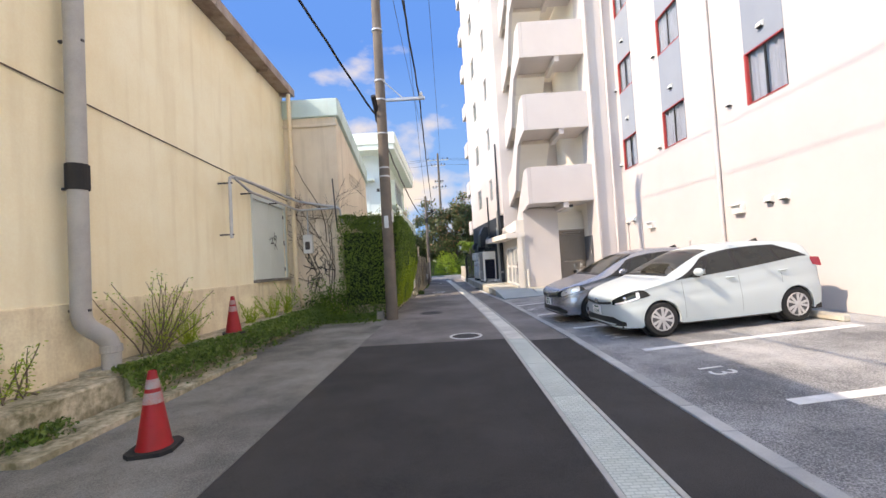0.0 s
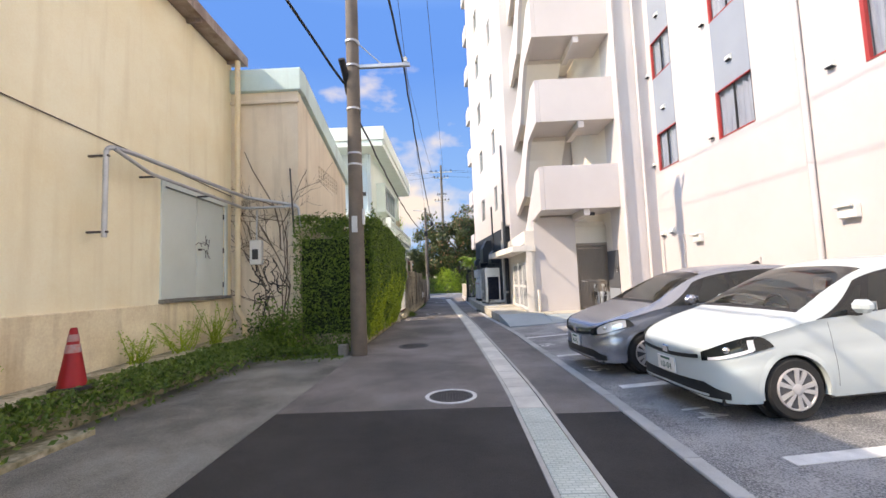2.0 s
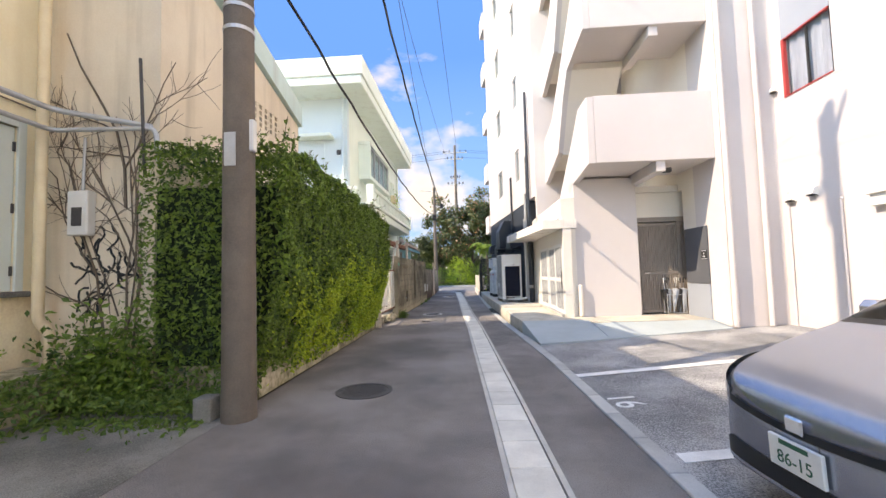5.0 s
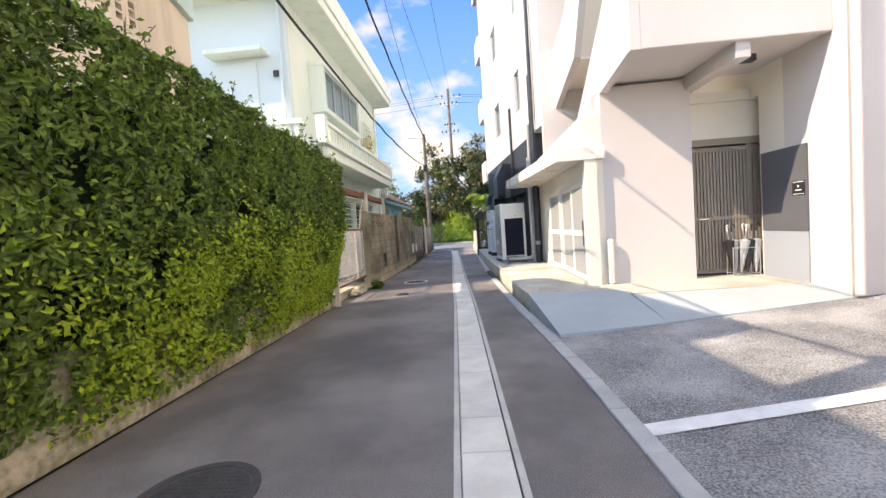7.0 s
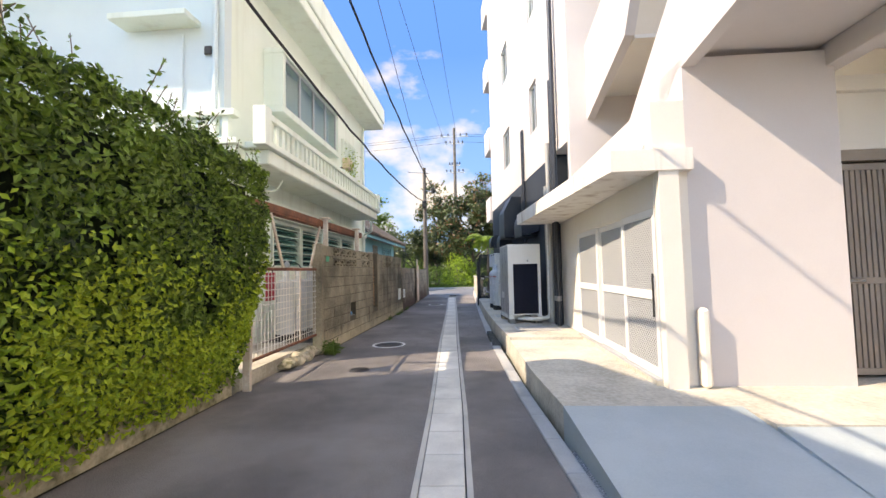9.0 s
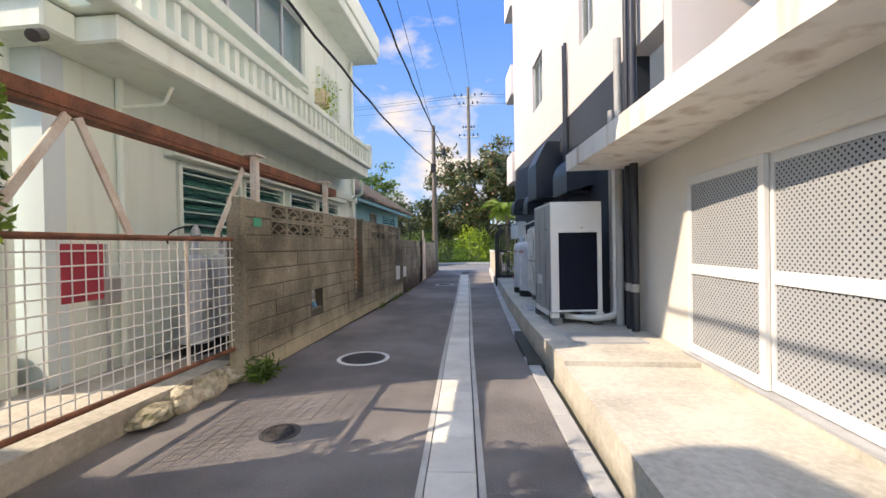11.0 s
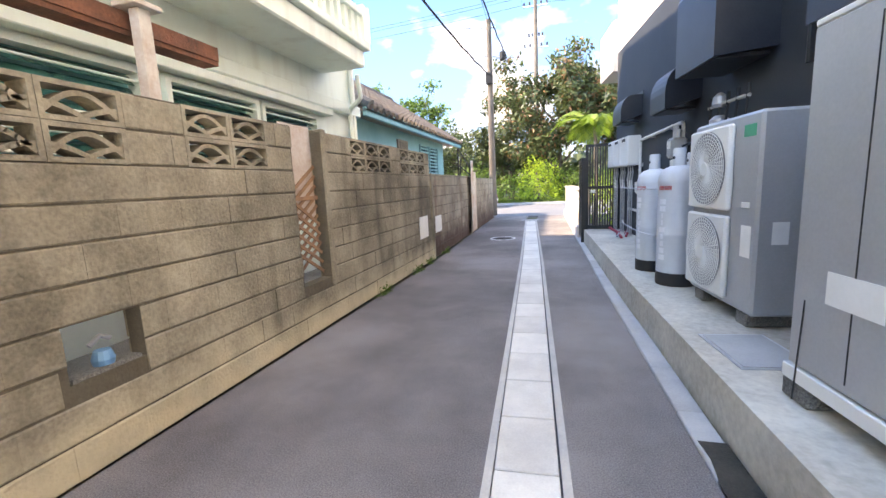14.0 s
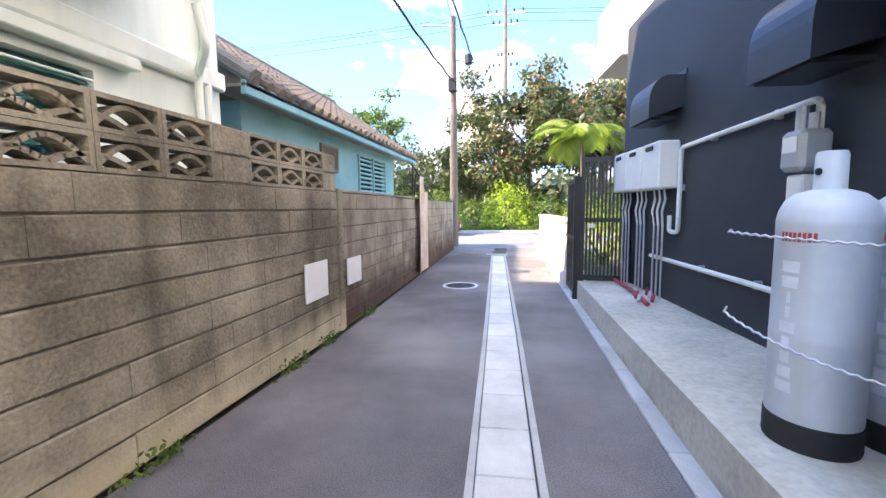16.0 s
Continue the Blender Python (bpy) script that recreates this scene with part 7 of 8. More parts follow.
def car(paint, place, label, plate, group="parked cars", smoked=True):
    t = thing("car", label, "car", place, group=group)
    nx, nl, ng, nt_ = 170, 16, 12, 7
    xs = [3.99 * (0.5 - 0.5 * math.cos(math.pi * (0.04 + 0.92 * i / nx))) for i in range(nx + 1)]
    xs = [(x - xs[0]) / (xs[-1] - xs[0]) * 3.99 for x in xs]
    grid = []
    for x in xs:
        zt, w, zs = curve(TOPL, x), curve(WID, x), curve(SILLZ, x)
        zb = min(curve(BELT, x), zt - 0.03)
        col = []
        for j in range(nl):
            s_ = j / nl
            z = zs + (zb - zs) * s_
            bulge = w * (0.955 + 0.05 * math.sin(math.pi * min(1, 0.12 + s_ * 0.95)) - 0.012 * math.exp(-((s_ - 0.62) / 0.07) ** 2))
            col.append((bulge, z))
        wb = w * 0.968
        h = zt - zb
        wr = max(wb - 0.36 * h - 0.05, wb * 0.62)
        for j in range(ng):
            s_ = j / ng
            col.append((wb + (wr - wb) * s_ ** 1.15, zb + h * 0.88 * s_))
        for j in range(nt_ + 1):
            s_ = j / nt_
            col.append((wr * math.cos(s_ * math.pi / 2) ** 0.75 if s_ < 1 else 0.0, zb + h * (0.88 + 0.12 * math.sin(s_ * math.pi / 2))))
        grid.append(col)
    nv = len(grid[0])

    def vert(i, j, side):
        yy_, z = grid[i][j]
        x = xs[i]
        if j < nl:
            for ax in (AX0, AX1):          # snap to the wheel arches
                d = math.hypot(x - ax, z - WR)
                if abs(d - 0.355) < 0.032 and d > 1e-6 and z > 0.1:
                    x, z = ax + (x - ax) * 0.355 / d, WR + (z - WR) * 0.355 / d
        return Vector((x, side * yy_, z))

    def region(i, j):
        x = (xs[i] + xs[i + 1]) / 2
        z = (grid[i][j][1] + grid[i][j + 1][1]) / 2
        if j < nl:
            if any(math.hypot(x - ax, z - WR) < 0.345 for ax in (AX0, AX1)):
                return None
            if z < 0.225 and 0.5 < x < 3.5:
                return "trim"
            return "body"
        if j < nl + ng:
            return "body"
        s_ = (j - nl - ng + 0.5) / nt_
        if 1.04 < x < 1.90 and s_ > 0.14:
            return "windscreen"
        if 3.70 < x < 3.88 and s_ > 0.2:
            return "rear_window"
        if 0.97 < x < 1.04 and s_ > 0.2:
            return "trim"
        return "body"

    meshes = {}
    for side in (1, -1):
        for i in range(nx):
            for j in range(nv - 1):
                k = region(i, j)
                if not k:
                    continue
                key = k if k in ("body", "windscreen", "rear_window", "trim") else (k, side)
                bm, cache = meshes.setdefault(key, (bmesh.new(), {}))
                q = []
                for a, b in ((i, j), (i + 1, j), (i + 1, j + 1), (i, j + 1)):
                    s2 = 0 if b == nv - 1 else side
                    if (a, b, s2) not in cache:
                        p_ = vert(a, b, side)
                        cache[a, b, s2] = bm.verts.new(p_)
                    v_ = cache[a, b, s2]
                    if v_ not in q:
                        q.append(v_)
                if len(q) > 2:
                    try:
                        bm.faces.new(q)
                    except ValueError:
                        pass
    body_ob = None
    for key, (bm, _) in sorted(meshes.items(), key=lambda kv: str(kv[0]) != "body"):
        k = key if isinstance(key, str) else key[0]
        m_ = {"body": paint, "trim": CAR_BLACK, "pillar": CAR_BLACK}.get(k, GLASS_DARK)
        ob = part(k, bm, m_, t, smooth=True)
        if k == "body":
            body_ob = ob
    def skin(x, s_, out):
        """A point on the cabin side, pushed out a little."""
        zt, w = curve(TOPL, x), curve(WID, x)
        zb = min(curve(BELT, x), zt - 0.03)
        h = zt - zb
        wb = w * 0.968
        wr = max(wb - 0.36 * h - 0.05, wb * 0.62)
        return wb + (wr - wb) * s_ ** 1.15 + out, zb + h * 0.88 * s_

    for side in (1, -1):
        for nm, m_, out, s0, s1, xa, xb in (("window_surround", CAR_BLACK, 0.004, 0.03, 0.88, lambda q: 1.06 + 0.74 * q, lambda q: 3.66 - 0.36 * q - 0.28 * q * q),
                                            ("quarter_window", CAR_SIDE, 0.008, 0.08, 0.72, lambda q: 1.17 + 0.72 * q, lambda q: 1.52 + 0.34 * q),
                                            ("side_window", CAR_SIDE, 0.008, 0.06, 0.82, lambda q: 1.60 + 0.36 * q, lambda q: 2.24),
                                            ("side_window", CAR_SIDE, 0.008, 0.06, 0.82, lambda q: 2.33, lambda q: 3.06 - 0.1 * q),
                                            ("rear_quarter_window", CAR_SIDE, 0.008, 0.08, 0.66, lambda q: 3.11 - 0.1 * q, lambda q: 3.52 - 0.36 * q - 0.28 * q * q)):
            bm = bmesh.new()
            rows = []
            for a in range(9):
                q = s0 + (s1 - s0) * a / 8
                row = []
                for b in range(15):
                    x = xa(q) + (xb(q) - xa(q)) * b / 14
                    y_, z_ = skin(x, q, out)
                    row.append(bm.verts.new((x, side * y_, z_ + 0.001)))
                rows.append(row)
            for r0, r1 in zip(rows, rows[1:]):
                for b in range(14):
                    bm.faces.new((r0[b], r0[b + 1], r1[b + 1], r1[b]))
            part(nm, bm, m_, t, smooth=True)
    # nose: thin upper grille, wide lower intake with corner vents, badge
    part("front_bumper", nose_patch(0.12, lambda q: 0.25, lambda q: 0.60, 0.003), paint, t, smooth=True)
    part("upper_grille", nose_patch(0.52, lambda q: 0.585 + 0.035 * q * q, lambda q: 0.628 + 0.035 * q * q, 0.009), CAR_BLACK, t, smooth=True)
    part("lower_grille", nose_patch(0.74, lambda q: 0.255 - 0.02 * q, lambda q: 0.375 + (0.02 * q if q < 0.75 else 0.015 - 0.36 * (q - 0.75)), 0.008), CAR_BLACK, t, smooth=True)
    part("intake_blade", nose_patch(0.60, lambda q: 0.262 - 0.01 * q, lambda q: 0.285 - 0.01 * q, 0.016), paint, t, smooth=True)
    part("badge", B(-0.022, 0.0, -0.055, 0.055, 0.60, 0.69, 0.012), CHROME, t)
    part("tail_panel", B(3.93, 3.99, -0.6, 0.6, 0.34, 0.72, 0.02), paint, t)
    part("underbody", B(0.12, 3.9, -0.70, 0.70, 0.17, 0.3), CAR_BLACK, t)
    part("dashboard", B(1.15, 1.6, -0.66, 0.66, 0.72, 0.95, 0.06), CAR_BLACK, t)
    for y in (-0.36, 0.36):
        seat = part("seat", B(1.9, 2.4, y - 0.24, y + 0.24, 0.4, 0.62, 0.05), SEAT_FABRIC, t)
        part("backrest", B(2.32, 2.5, y - 0.23, y + 0.23, 0.6, 1.08, 0.05), SEAT_FABRIC, seat)
        part("headrest", B(2.36, 2.46, y - 0.12, y + 0.12, 1.1, 1.28, 0.03), SEAT_FABRIC, seat)
    part("rear_seat", B(3.0, 3.2, -0.6, 0.6, 0.5, 1.12, 0.05), SEAT_FABRIC, t)
    bm = bmesh.new()
    tube(bm, [(1.72 + 0.03 * math.sin(a), 0.36 + 0.18 * math.cos(a), 0.95 + 0.16 * math.sin(a)) for a in np.linspace(0, math.tau, 25)], 0.016, 6)
    part("steering_wheel", bm, CAR_BLACK, t)
    # lamps wrap round the corner of the nose
    for side in (1, -1):
        lamp = part("headlight", flank_patch(side, 0.045, 0.62, lambda q: 0.60 + 0.13 * q ** 0.9, lambda q: 0.69 + 0.21 * q ** 0.55 - 0.15 * q ** 6, 0.010), CAR_SIDE, t, "smoked headlamp cover" if smoked else "clear headlamp with chrome reflector", smooth=True)
        if smoked:
            part("lamp_strip", flank_patch(side, 0.07, 0.42, lambda q: 0.612 + 0.085 * q, lambda q: 0.640 + 0.09 * q, 0.0155), CAR_PEARL_LENS, lamp, smooth=True)
            part("lamp_strip", flank_patch(side, 0.38, 0.44, lambda q: 0.70 + 0.01 * q, lambda q: 0.81, 0.0155, 4), CAR_PEARL_LENS, lamp, smooth=True)
        else:
            part("reflector", flank_patch(side, 0.10, 0.50, lambda q: 0.625 + 0.10 * q, lambda q: 0.70 + 0.16 * q ** 0.55 - 0.04 * q ** 4, 0.0155), HUBCAP, lamp, smooth=True)
            part("reflector", flank_patch(side, 0.30, 0.44, lambda q: 0.69 + 0.03 * q, lambda q: 0.79, 0.019, 6), LAMP_GLASS, lamp, smooth=True)
        bm = bmesh.new()
        bmesh.ops.create_uvsphere(bm, u_segments=14, v_segments=8, radius=0.04)
        bmesh.ops.transform(bm, matrix=Matrix.Translation((0.20, side * (low_y(0.2, 0.71) - 0.006), 0.715)), verts=bm.verts[:])
        part("projector", bm, CHROME, lamp, smooth=True)
        part("flank_crease", flank_patch(side, 1.2, 3.75, lambda q: 0.855 + 0.07 * q, lambda q: 0.861 + 0.07 * q, 0.003, 24), paint, t)
        part("sill_trim", flank_patch(side, 1.16, 2.94, lambda q: 0.205, lambda q: 0.245, 0.008, 12), paint, t)
        for ax in (AX0, AX1):
            bm, rows = bmesh.new(), []
            for k in range(41):
                a = radians(-14 + 208 * k / 40)
                row = []
                for r_, o_ in ((0.332, -0.05), (0.334, 0.007), (0.350, 0.010), (0.385, 0.004)):
                    x, z = ax + r_ * math.cos(a), WR + r_ * math.sin(a)
                    row.append(bm.verts.new((x, side * (low_y(x, max(z, 0.2)) + o_), z)))
                rows.append(row)
            for a, b in zip(rows, rows[1:]):
                for j in range(3):
                    bm.faces.new((a[j], b[j], b[j + 1], a[j + 1]))
            part("arch_lip", bm, paint, t, smooth=True)
        bm = bmesh.new()
        prism(bm, [(3.76, 0.98), (3.92, 0.94), (3.88, 1.10), (3.70, 1.12)], "y", side * 0.62, side * 0.775)
        part("taillight", bm, RED_SIGN, t, "red tail lamp")
        mr = part("mirror", B(1.40, 1.54, min(side * 0.86, side * 1.03), max(side * 0.86, side * 1.03), 1.0, 1.13, 0.045), paint, t)
        part("mirror_arm", B(1.44, 1.52, min(side * 0.80, side * 0.90), max(side * 0.80, side * 0.90), 0.97, 1.01, 0.01), CAR_BLACK, mr)
        part("mirror_glass", B(1.542, 1.546, min(side * 0.88, side * 1.01), max(side * 0.88, side * 1.01), 1.02, 1.11), CHROME, mr)
        for x in (2.02, 3.02):
            part("door_handle", B(x, x + 0.16, min(side * 0.835, side * 0.868), max(side * 0.835, side * 0.868), 0.895 + 0.03 * (x > 2.5), 0.922 + 0.03 * (x > 2.5), 0.008), paint, t)
        for x in (1.22, 2.28, 3.08):
            zlo = 0.30 if x < 3 else 0.72
            bm = bmesh.new()
            for k in range(10):
                z = zlo + (0.93 - zlo) * k / 10
                z2 = zlo + (0.93 - zlo) * (k + 1) / 10
                yb = lambda zz_: low_y(x, zz_) + 0.0015
                q = [bm.verts.new((x + dx, side * yb(zz_), zz_)) for dx, zz_ in ((0, z), (0.0045, z), (0.0045, z2), (0, z2))]
                bm.faces.new(q)
            part("door_seam", bm, CAR_BLACK, t)
        for ax in (AX0, AX1):
            wh = thing_part("wheel", t)
            wh.matrix_basis = Matrix.Translation((ax, side * 0.735, WR)) @ Matrix.Rotation(radians(-90 * side), 4, "X")
            part("tyre", lathe(bmesh.new(), [(0.19, -0.09), (0.27, -0.095), (0.30, -0.07), (0.305, 0.0), (0.30, 0.07), (0.275, 0.095), (0.20, 0.09)], 36), RUBBER, wh, smooth=True)
            part("brake", lathe(bmesh.new(), [(0.19, 0.04), (0.18, 0.06), (0.02, 0.06)], 28), PVC, wh)
            part("rim", lathe(bmesh.new(), [(0.207, 0.088), (0.203, 0.106), (0.192, 0.108), (0.186, 0.089)], 36), HUBCAP, wh, smooth=True)
            for k in range(10):
                m = Matrix.Rotation((k // 2) * math.tau / 5 + (0.24 if k % 2 else -0.24), 4, "Z")
                part("spoke", prism(bmesh.new(), [(0.04, -0.015), (0.19, -0.024), (0.19, 0.024), (0.04, 0.015)], "z", 0.0925, 0.106), HUBCAP, wh, at=m)
            # added disc whose dark colour plays the shaded recess behind the spokes
            part("spoke_gap_disc", lathe(bmesh.new(), [(0.188, 0.0905), (0.1, 0.0935), (0.012, 0.0935)], 24), WHEEL_SHADE, wh, smooth=True)
            part("hub", lathe(bmesh.new(), [(0.055, 0.09), (0.055, 0.109), (0.045, 0.114), (0.01, 0.115)], 18), HUBCAP, wh, smooth=True)
            part("arch_liner", rod(bmesh.new(), (0, 0, -0.25), (0, 0, -0.06), 0.352, None, 28), CAR_BLACK, wh)
    part("wiper", rod(bmesh.new(), (1.12, -0.5, 1.06), (1.2, 0.15, 1.14), 0.009, None, 5), CAR_BLACK, t)
    part("wiper", rod(bmesh.new(), (1.12, 0.1, 1.075), (1.22, 0.62, 1.10), 0.009, None, 5), CAR_BLACK, t)
    part("antenna", prism(bmesh.new(), [(3.2, 1.48), (3.42, 1.455), (3.38, 1.54)], "y", -0.02, 0.02), CAR_BLACK, t)
    pl_ = part("number_plate", B(-0.03, -0.008, -0.165, 0.165, 0.395, 0.56, 0.004), PLATE, t, "white number plate %s" % plate)
    me = text_mesh(plate, 0.095, INK_GREEN, "plate_number", 0.001)
    ob = new("plate_number", me)
    ob.parent = pl_
    ob.matrix_basis = Matrix.Translation((-0.0315, 0, 0.455)) @ pose(0, 0, 0, 90, 0, -90)
    part("plate_header", B(-0.0315, -0.0305, -0.09, 0.09, 0.525, 0.55), INK_GREEN, pl_)
    return t


slope = pose(0, 0, 0, 0, -2.46, 3.9) @ Matrix.Diagonal((0.95, 0.95, 0.96, 1))
car(CAR_WHITE, Matrix.Translation((2.74, 7.71, lot_z(2.98))) @ slope, "pearl-white compact hatchback parked nose to the lane", "10-04")
car(CAR_SILVER, Matrix.Translation((2.34, 9.78, lot_z(2.7))) @ slope, "silver-grey compact hatchback parked nose to the lane", "86-15", smoked=False)
car(RED_SIGN, pose(-2.5, 45.2, 0.004, 0, 0, 180), "small red car standing in the cross street", "", "street cars")

# ---- pieces of the drain and kerb ----
dr = bpy.data.objects["drain_bed"]
mesh_cover = mesh_of("drain_cover", B(0.0, 0.312, 0, 0.47, -0.07, 0.003, 0.006), GUTTER)
mesh_cover_new = mesh_of("drain_cover", B(0.0, 0.318, 0, 0.474, -0.07, 0.003, 0.004), GUTTER_NEW)
y, k = -6.0, 0
while y < 36.1:
    ob = new("drain_cover", mesh_cover_new if y < 7.7 else mesh_cover)
    ob.parent = dr
    ob.matrix_basis = Matrix.Translation((gx(y) + 0.036, y, 0.001 * (k % 2))) @ pose(0, 0, 0, 0, 0, math.degrees(-math.atan(gx(y + 0.47) - gx(y)) / 0.47 * 1.0))
    y += 0.477
    k += 1
kb = thing("kerb_strip", "row of flat pale concrete kerb stones along the lane", "kerb", kind="structure")
mesh_kerb = mesh_of("kerb_stone", B(0.0, 0.145, 0, 0.594, -0.1, 0.016, 0.008), KERB)
y = -8.0
while y < 36.5:
    if 21.9 < y < 23.0:
        y += 0.6
        continue
    ob = new("kerb_stone", mesh_kerb)
    ob.parent = kb
    ob.matrix_basis = Matrix.Translation((kx(y) + 0.002, y, 0.0)) @ pose(0, 0, 0, 0, 0, math.degrees(-math.atan2(kx(y + 0.6) - kx(y), 0.6)))
    y += 0.6
lay(bw, LEN, 10, holes, BLOCK)
lay(bw2, 9.3, 8, [], BLOCK_STAINED)

# ---- beyond the lane: trees, palm, far house, clouds ----
def tree(x, y, h, spread, n, seed, material, label, leaf=0.3, trunk=0.2, low=0.3, second=None):
    rg = np.random.default_rng(seed)
    t = thing("tree", label, "tree", pose(x, y, 0))
    bm = bmesh.new()
    tube(bm, [(0, 0, -0.1), (0.1, 0.05, h * 0.25), (0.0, 0.1, h * 0.5), (0.15, 0, h * 0.75)], trunk, 8, trunk * 0.35)
    tips = []
    for k in range(13):
        a, z0 = rg.uniform(0, 6.28), h * rg.uniform(0.22, 0.62)
        L = spread * rg.uniform(0.5, 1.0)
        p = Vector((0.05, 0.05, z0))
        e = p + Vector((L * math.cos(a), L * math.sin(a), h * rg.uniform(0.08, 0.35)))
        m = p.lerp(e, 0.5) + Vector((0, 0, -0.05 * h))
        tube(bm, [p, m, e], trunk * 0.4, 6, trunk * 0.12)
        tips += [e, m.lerp(e, 0.5), e + Vector(rg.normal(0, 0.25 * spread, 3))]
        for _ in range(2):
            w = e + Vector(rg.normal(0, 0.3 * spread, 3))
            tube(bm, [m.lerp(e, rg.random()), w], trunk * 0.14, 5, trunk * 0.06)
            tips.append(w)
    part("trunk", bm, BARK, t, smooth=True)
    tips += [Vector((rg.normal(0, 0.25 * spread), rg.normal(0, 0.25 * spread), h * rg.uniform(0.75, 1.0))) for _ in range(8)]
    cs, ns = [], []
    for _ in range(n):
        c = tips[rg.integers(len(tips))]
        o = Vector(rg.normal(0, 1, 3))
        o = o.normalized() * abs(rg.normal(0.75, 0.3)) * spread * 0.27
        o.z *= 0.7
        q = c + o
        if q.z < low * h:
            continue
        cs.append(tuple(q))
        ns.append((o.x * 0.6, o.y * 0.6 - 0.15, 0.5))
    k = int(len(cs) * (0.86 if second else 1))
    v, f = leaf_cloud(cs[:k], ns[:k], leaf, rg, 0.6, 0.55)
    ob = new("crown", raw_mesh("crown", v, f, material))
    ob.parent = t
    if second:
        v, f = leaf_cloud(cs[k:], ns[k:], leaf, rg, 0.6, 0.55)
        ob = new("dry_leaves", raw_mesh("dry_leaves", v, f, second))
        ob.parent = t


tree(1.0, 50.5, 8.6, 3.3, 12000, 41, LEAF_TREE, "broad-leaved tree with olive and reddish leaves", 0.30, 0.22, 0.28, LEAF_DRY)
tree(5.4, 51.0, 8.8, 3.4, 11000, 42, LEAF_TREE, "broad-leaved tree with olive and reddish leaves", 0.30, 0.22, 0.25, LEAF_DRY)
tree(-2.6, 53.0, 6.2, 2.6, 7500, 43, LEAF_TREE, "smaller dark tree across the street", 0.28, 0.16, 0.15)
tree(9.8, 52.0, 8.6, 3.4, 8500, 44, LEAF_TREE, "broad-leaved tree across the street", 0.3, 0.2, 0.2)
tree(-7.8, 46.0, 6.6, 1.9, 6000, 45, LEAF_HEDGE, "dark bushy tree behind the tiled house", 0.22, 0.16, 0.4)
tree(-7.0, 57.0, 6.0, 3.0, 3600, 46, LEAF_TREE, "dark green tree across the street", 0.3, 0.18, 0.1)
tree(-13, 56.0, 6.5, 3.4, 3000, 47, LEAF_TREE, "dark green tree beyond the street", 0.3, 0.18, 0.1)
tree(15, 54.0, 8.0, 3.6, 3000, 48, LEAF_TREE, "broad-leaved olive tree beyond the street", 0.3, 0.18, 0.15)


def shrub(x, y, rx, ry, h, n, seed, material, label, leaf=0.16):
    rg = np.random.default_rng(seed)
    u = rg.normal(0, 1, (n, 3))
    u /= np.linalg.norm(u, axis=1)[:, None]
    u[:, 2] = np.abs(u[:, 2])
    r = rg.uniform(0.72, 1.08, n)[:, None]
    lump = np.array([1 + 0.3 * noise.noise(Vector(q * 2.2 + seed)) for q in u])[:, None]
    c = u * r * lump * np.array((rx, ry, h)) + np.array((x, y, 0))
    v, f = leaf_cloud(c, u + np.array((0, -0.3, 0.3)), leaf, rg, 0.6, 0.5)
    t = thing("shrub", label, "shrub", pose(0, 0, 0))
    ob = new("leaves", raw_mesh("leaves", v, f, material))
    ob.parent = t
    bm = bmesh.new()
    for k in range(9):
        a = rg.uniform(0, 6.28)
        tube(bm, [(x, y, -0.05), (x + rx * 0.4 * math.cos(a), y + ry * 0.4 * math.sin(a), h * 0.4), (x + rx * 0.7 * math.cos(a), y + ry * 0.7 * math.sin(a), h * 0.7)], 0.04, 5, 0.012)
    part("stems", bm, BARK, t)


shrub(-0.2, 48.9, 1.5, 1.0, 2.9, 3200, 51, LEAF_YOUNG, "bright green rounded shrub at the street's far side")
shrub(1.6, 49.3, 1.4, 1.0, 2.2, 2200, 52, LEAF_HEDGE, "dark green shrub at the street's far side")
shrub(-1.9, 49.6, 1.5, 1.0, 2.0, 2000, 53, LEAF_HEDGE, "dark green shrub at the street's far side")
shrub(3.8, 49.2, 1.7, 1.1, 2.0, 2400, 54, LEAF_HEDGE, "dark green shrub at the street's far side")
shrub(6.6, 49.6, 2.0, 1.2, 2.4, 2400, 55, LEAF_HEDGE, "dark green shrub at the street's far side")
shrub(-4.6, 50.5, 2.2, 1.2, 2.6, 2400, 56, LEAF_HEDGE, "dark green shrub at the street's far side")
shrub(-8.5, 51, 2.6, 1.2, 2.8, 2200, 57, LEAF_HEDGE, "dark green shrub at the street's far side")
shrub(2.55, 35.2, 0.9, 0.8, 1.5, 1200, 58, LEAF_YOUNG, "yellow-green shrub behind the low white wall", 0.1)
n = 5000
tufts("roadside_grass", "long green grass along the street's far kerb", np.stack([rng.uniform(-12, 12, n), 47.5 + 0.9 * rng.random(n), 0.3 * rng.random(n)], 1), 0.22, 61, GRASS, 0.2)

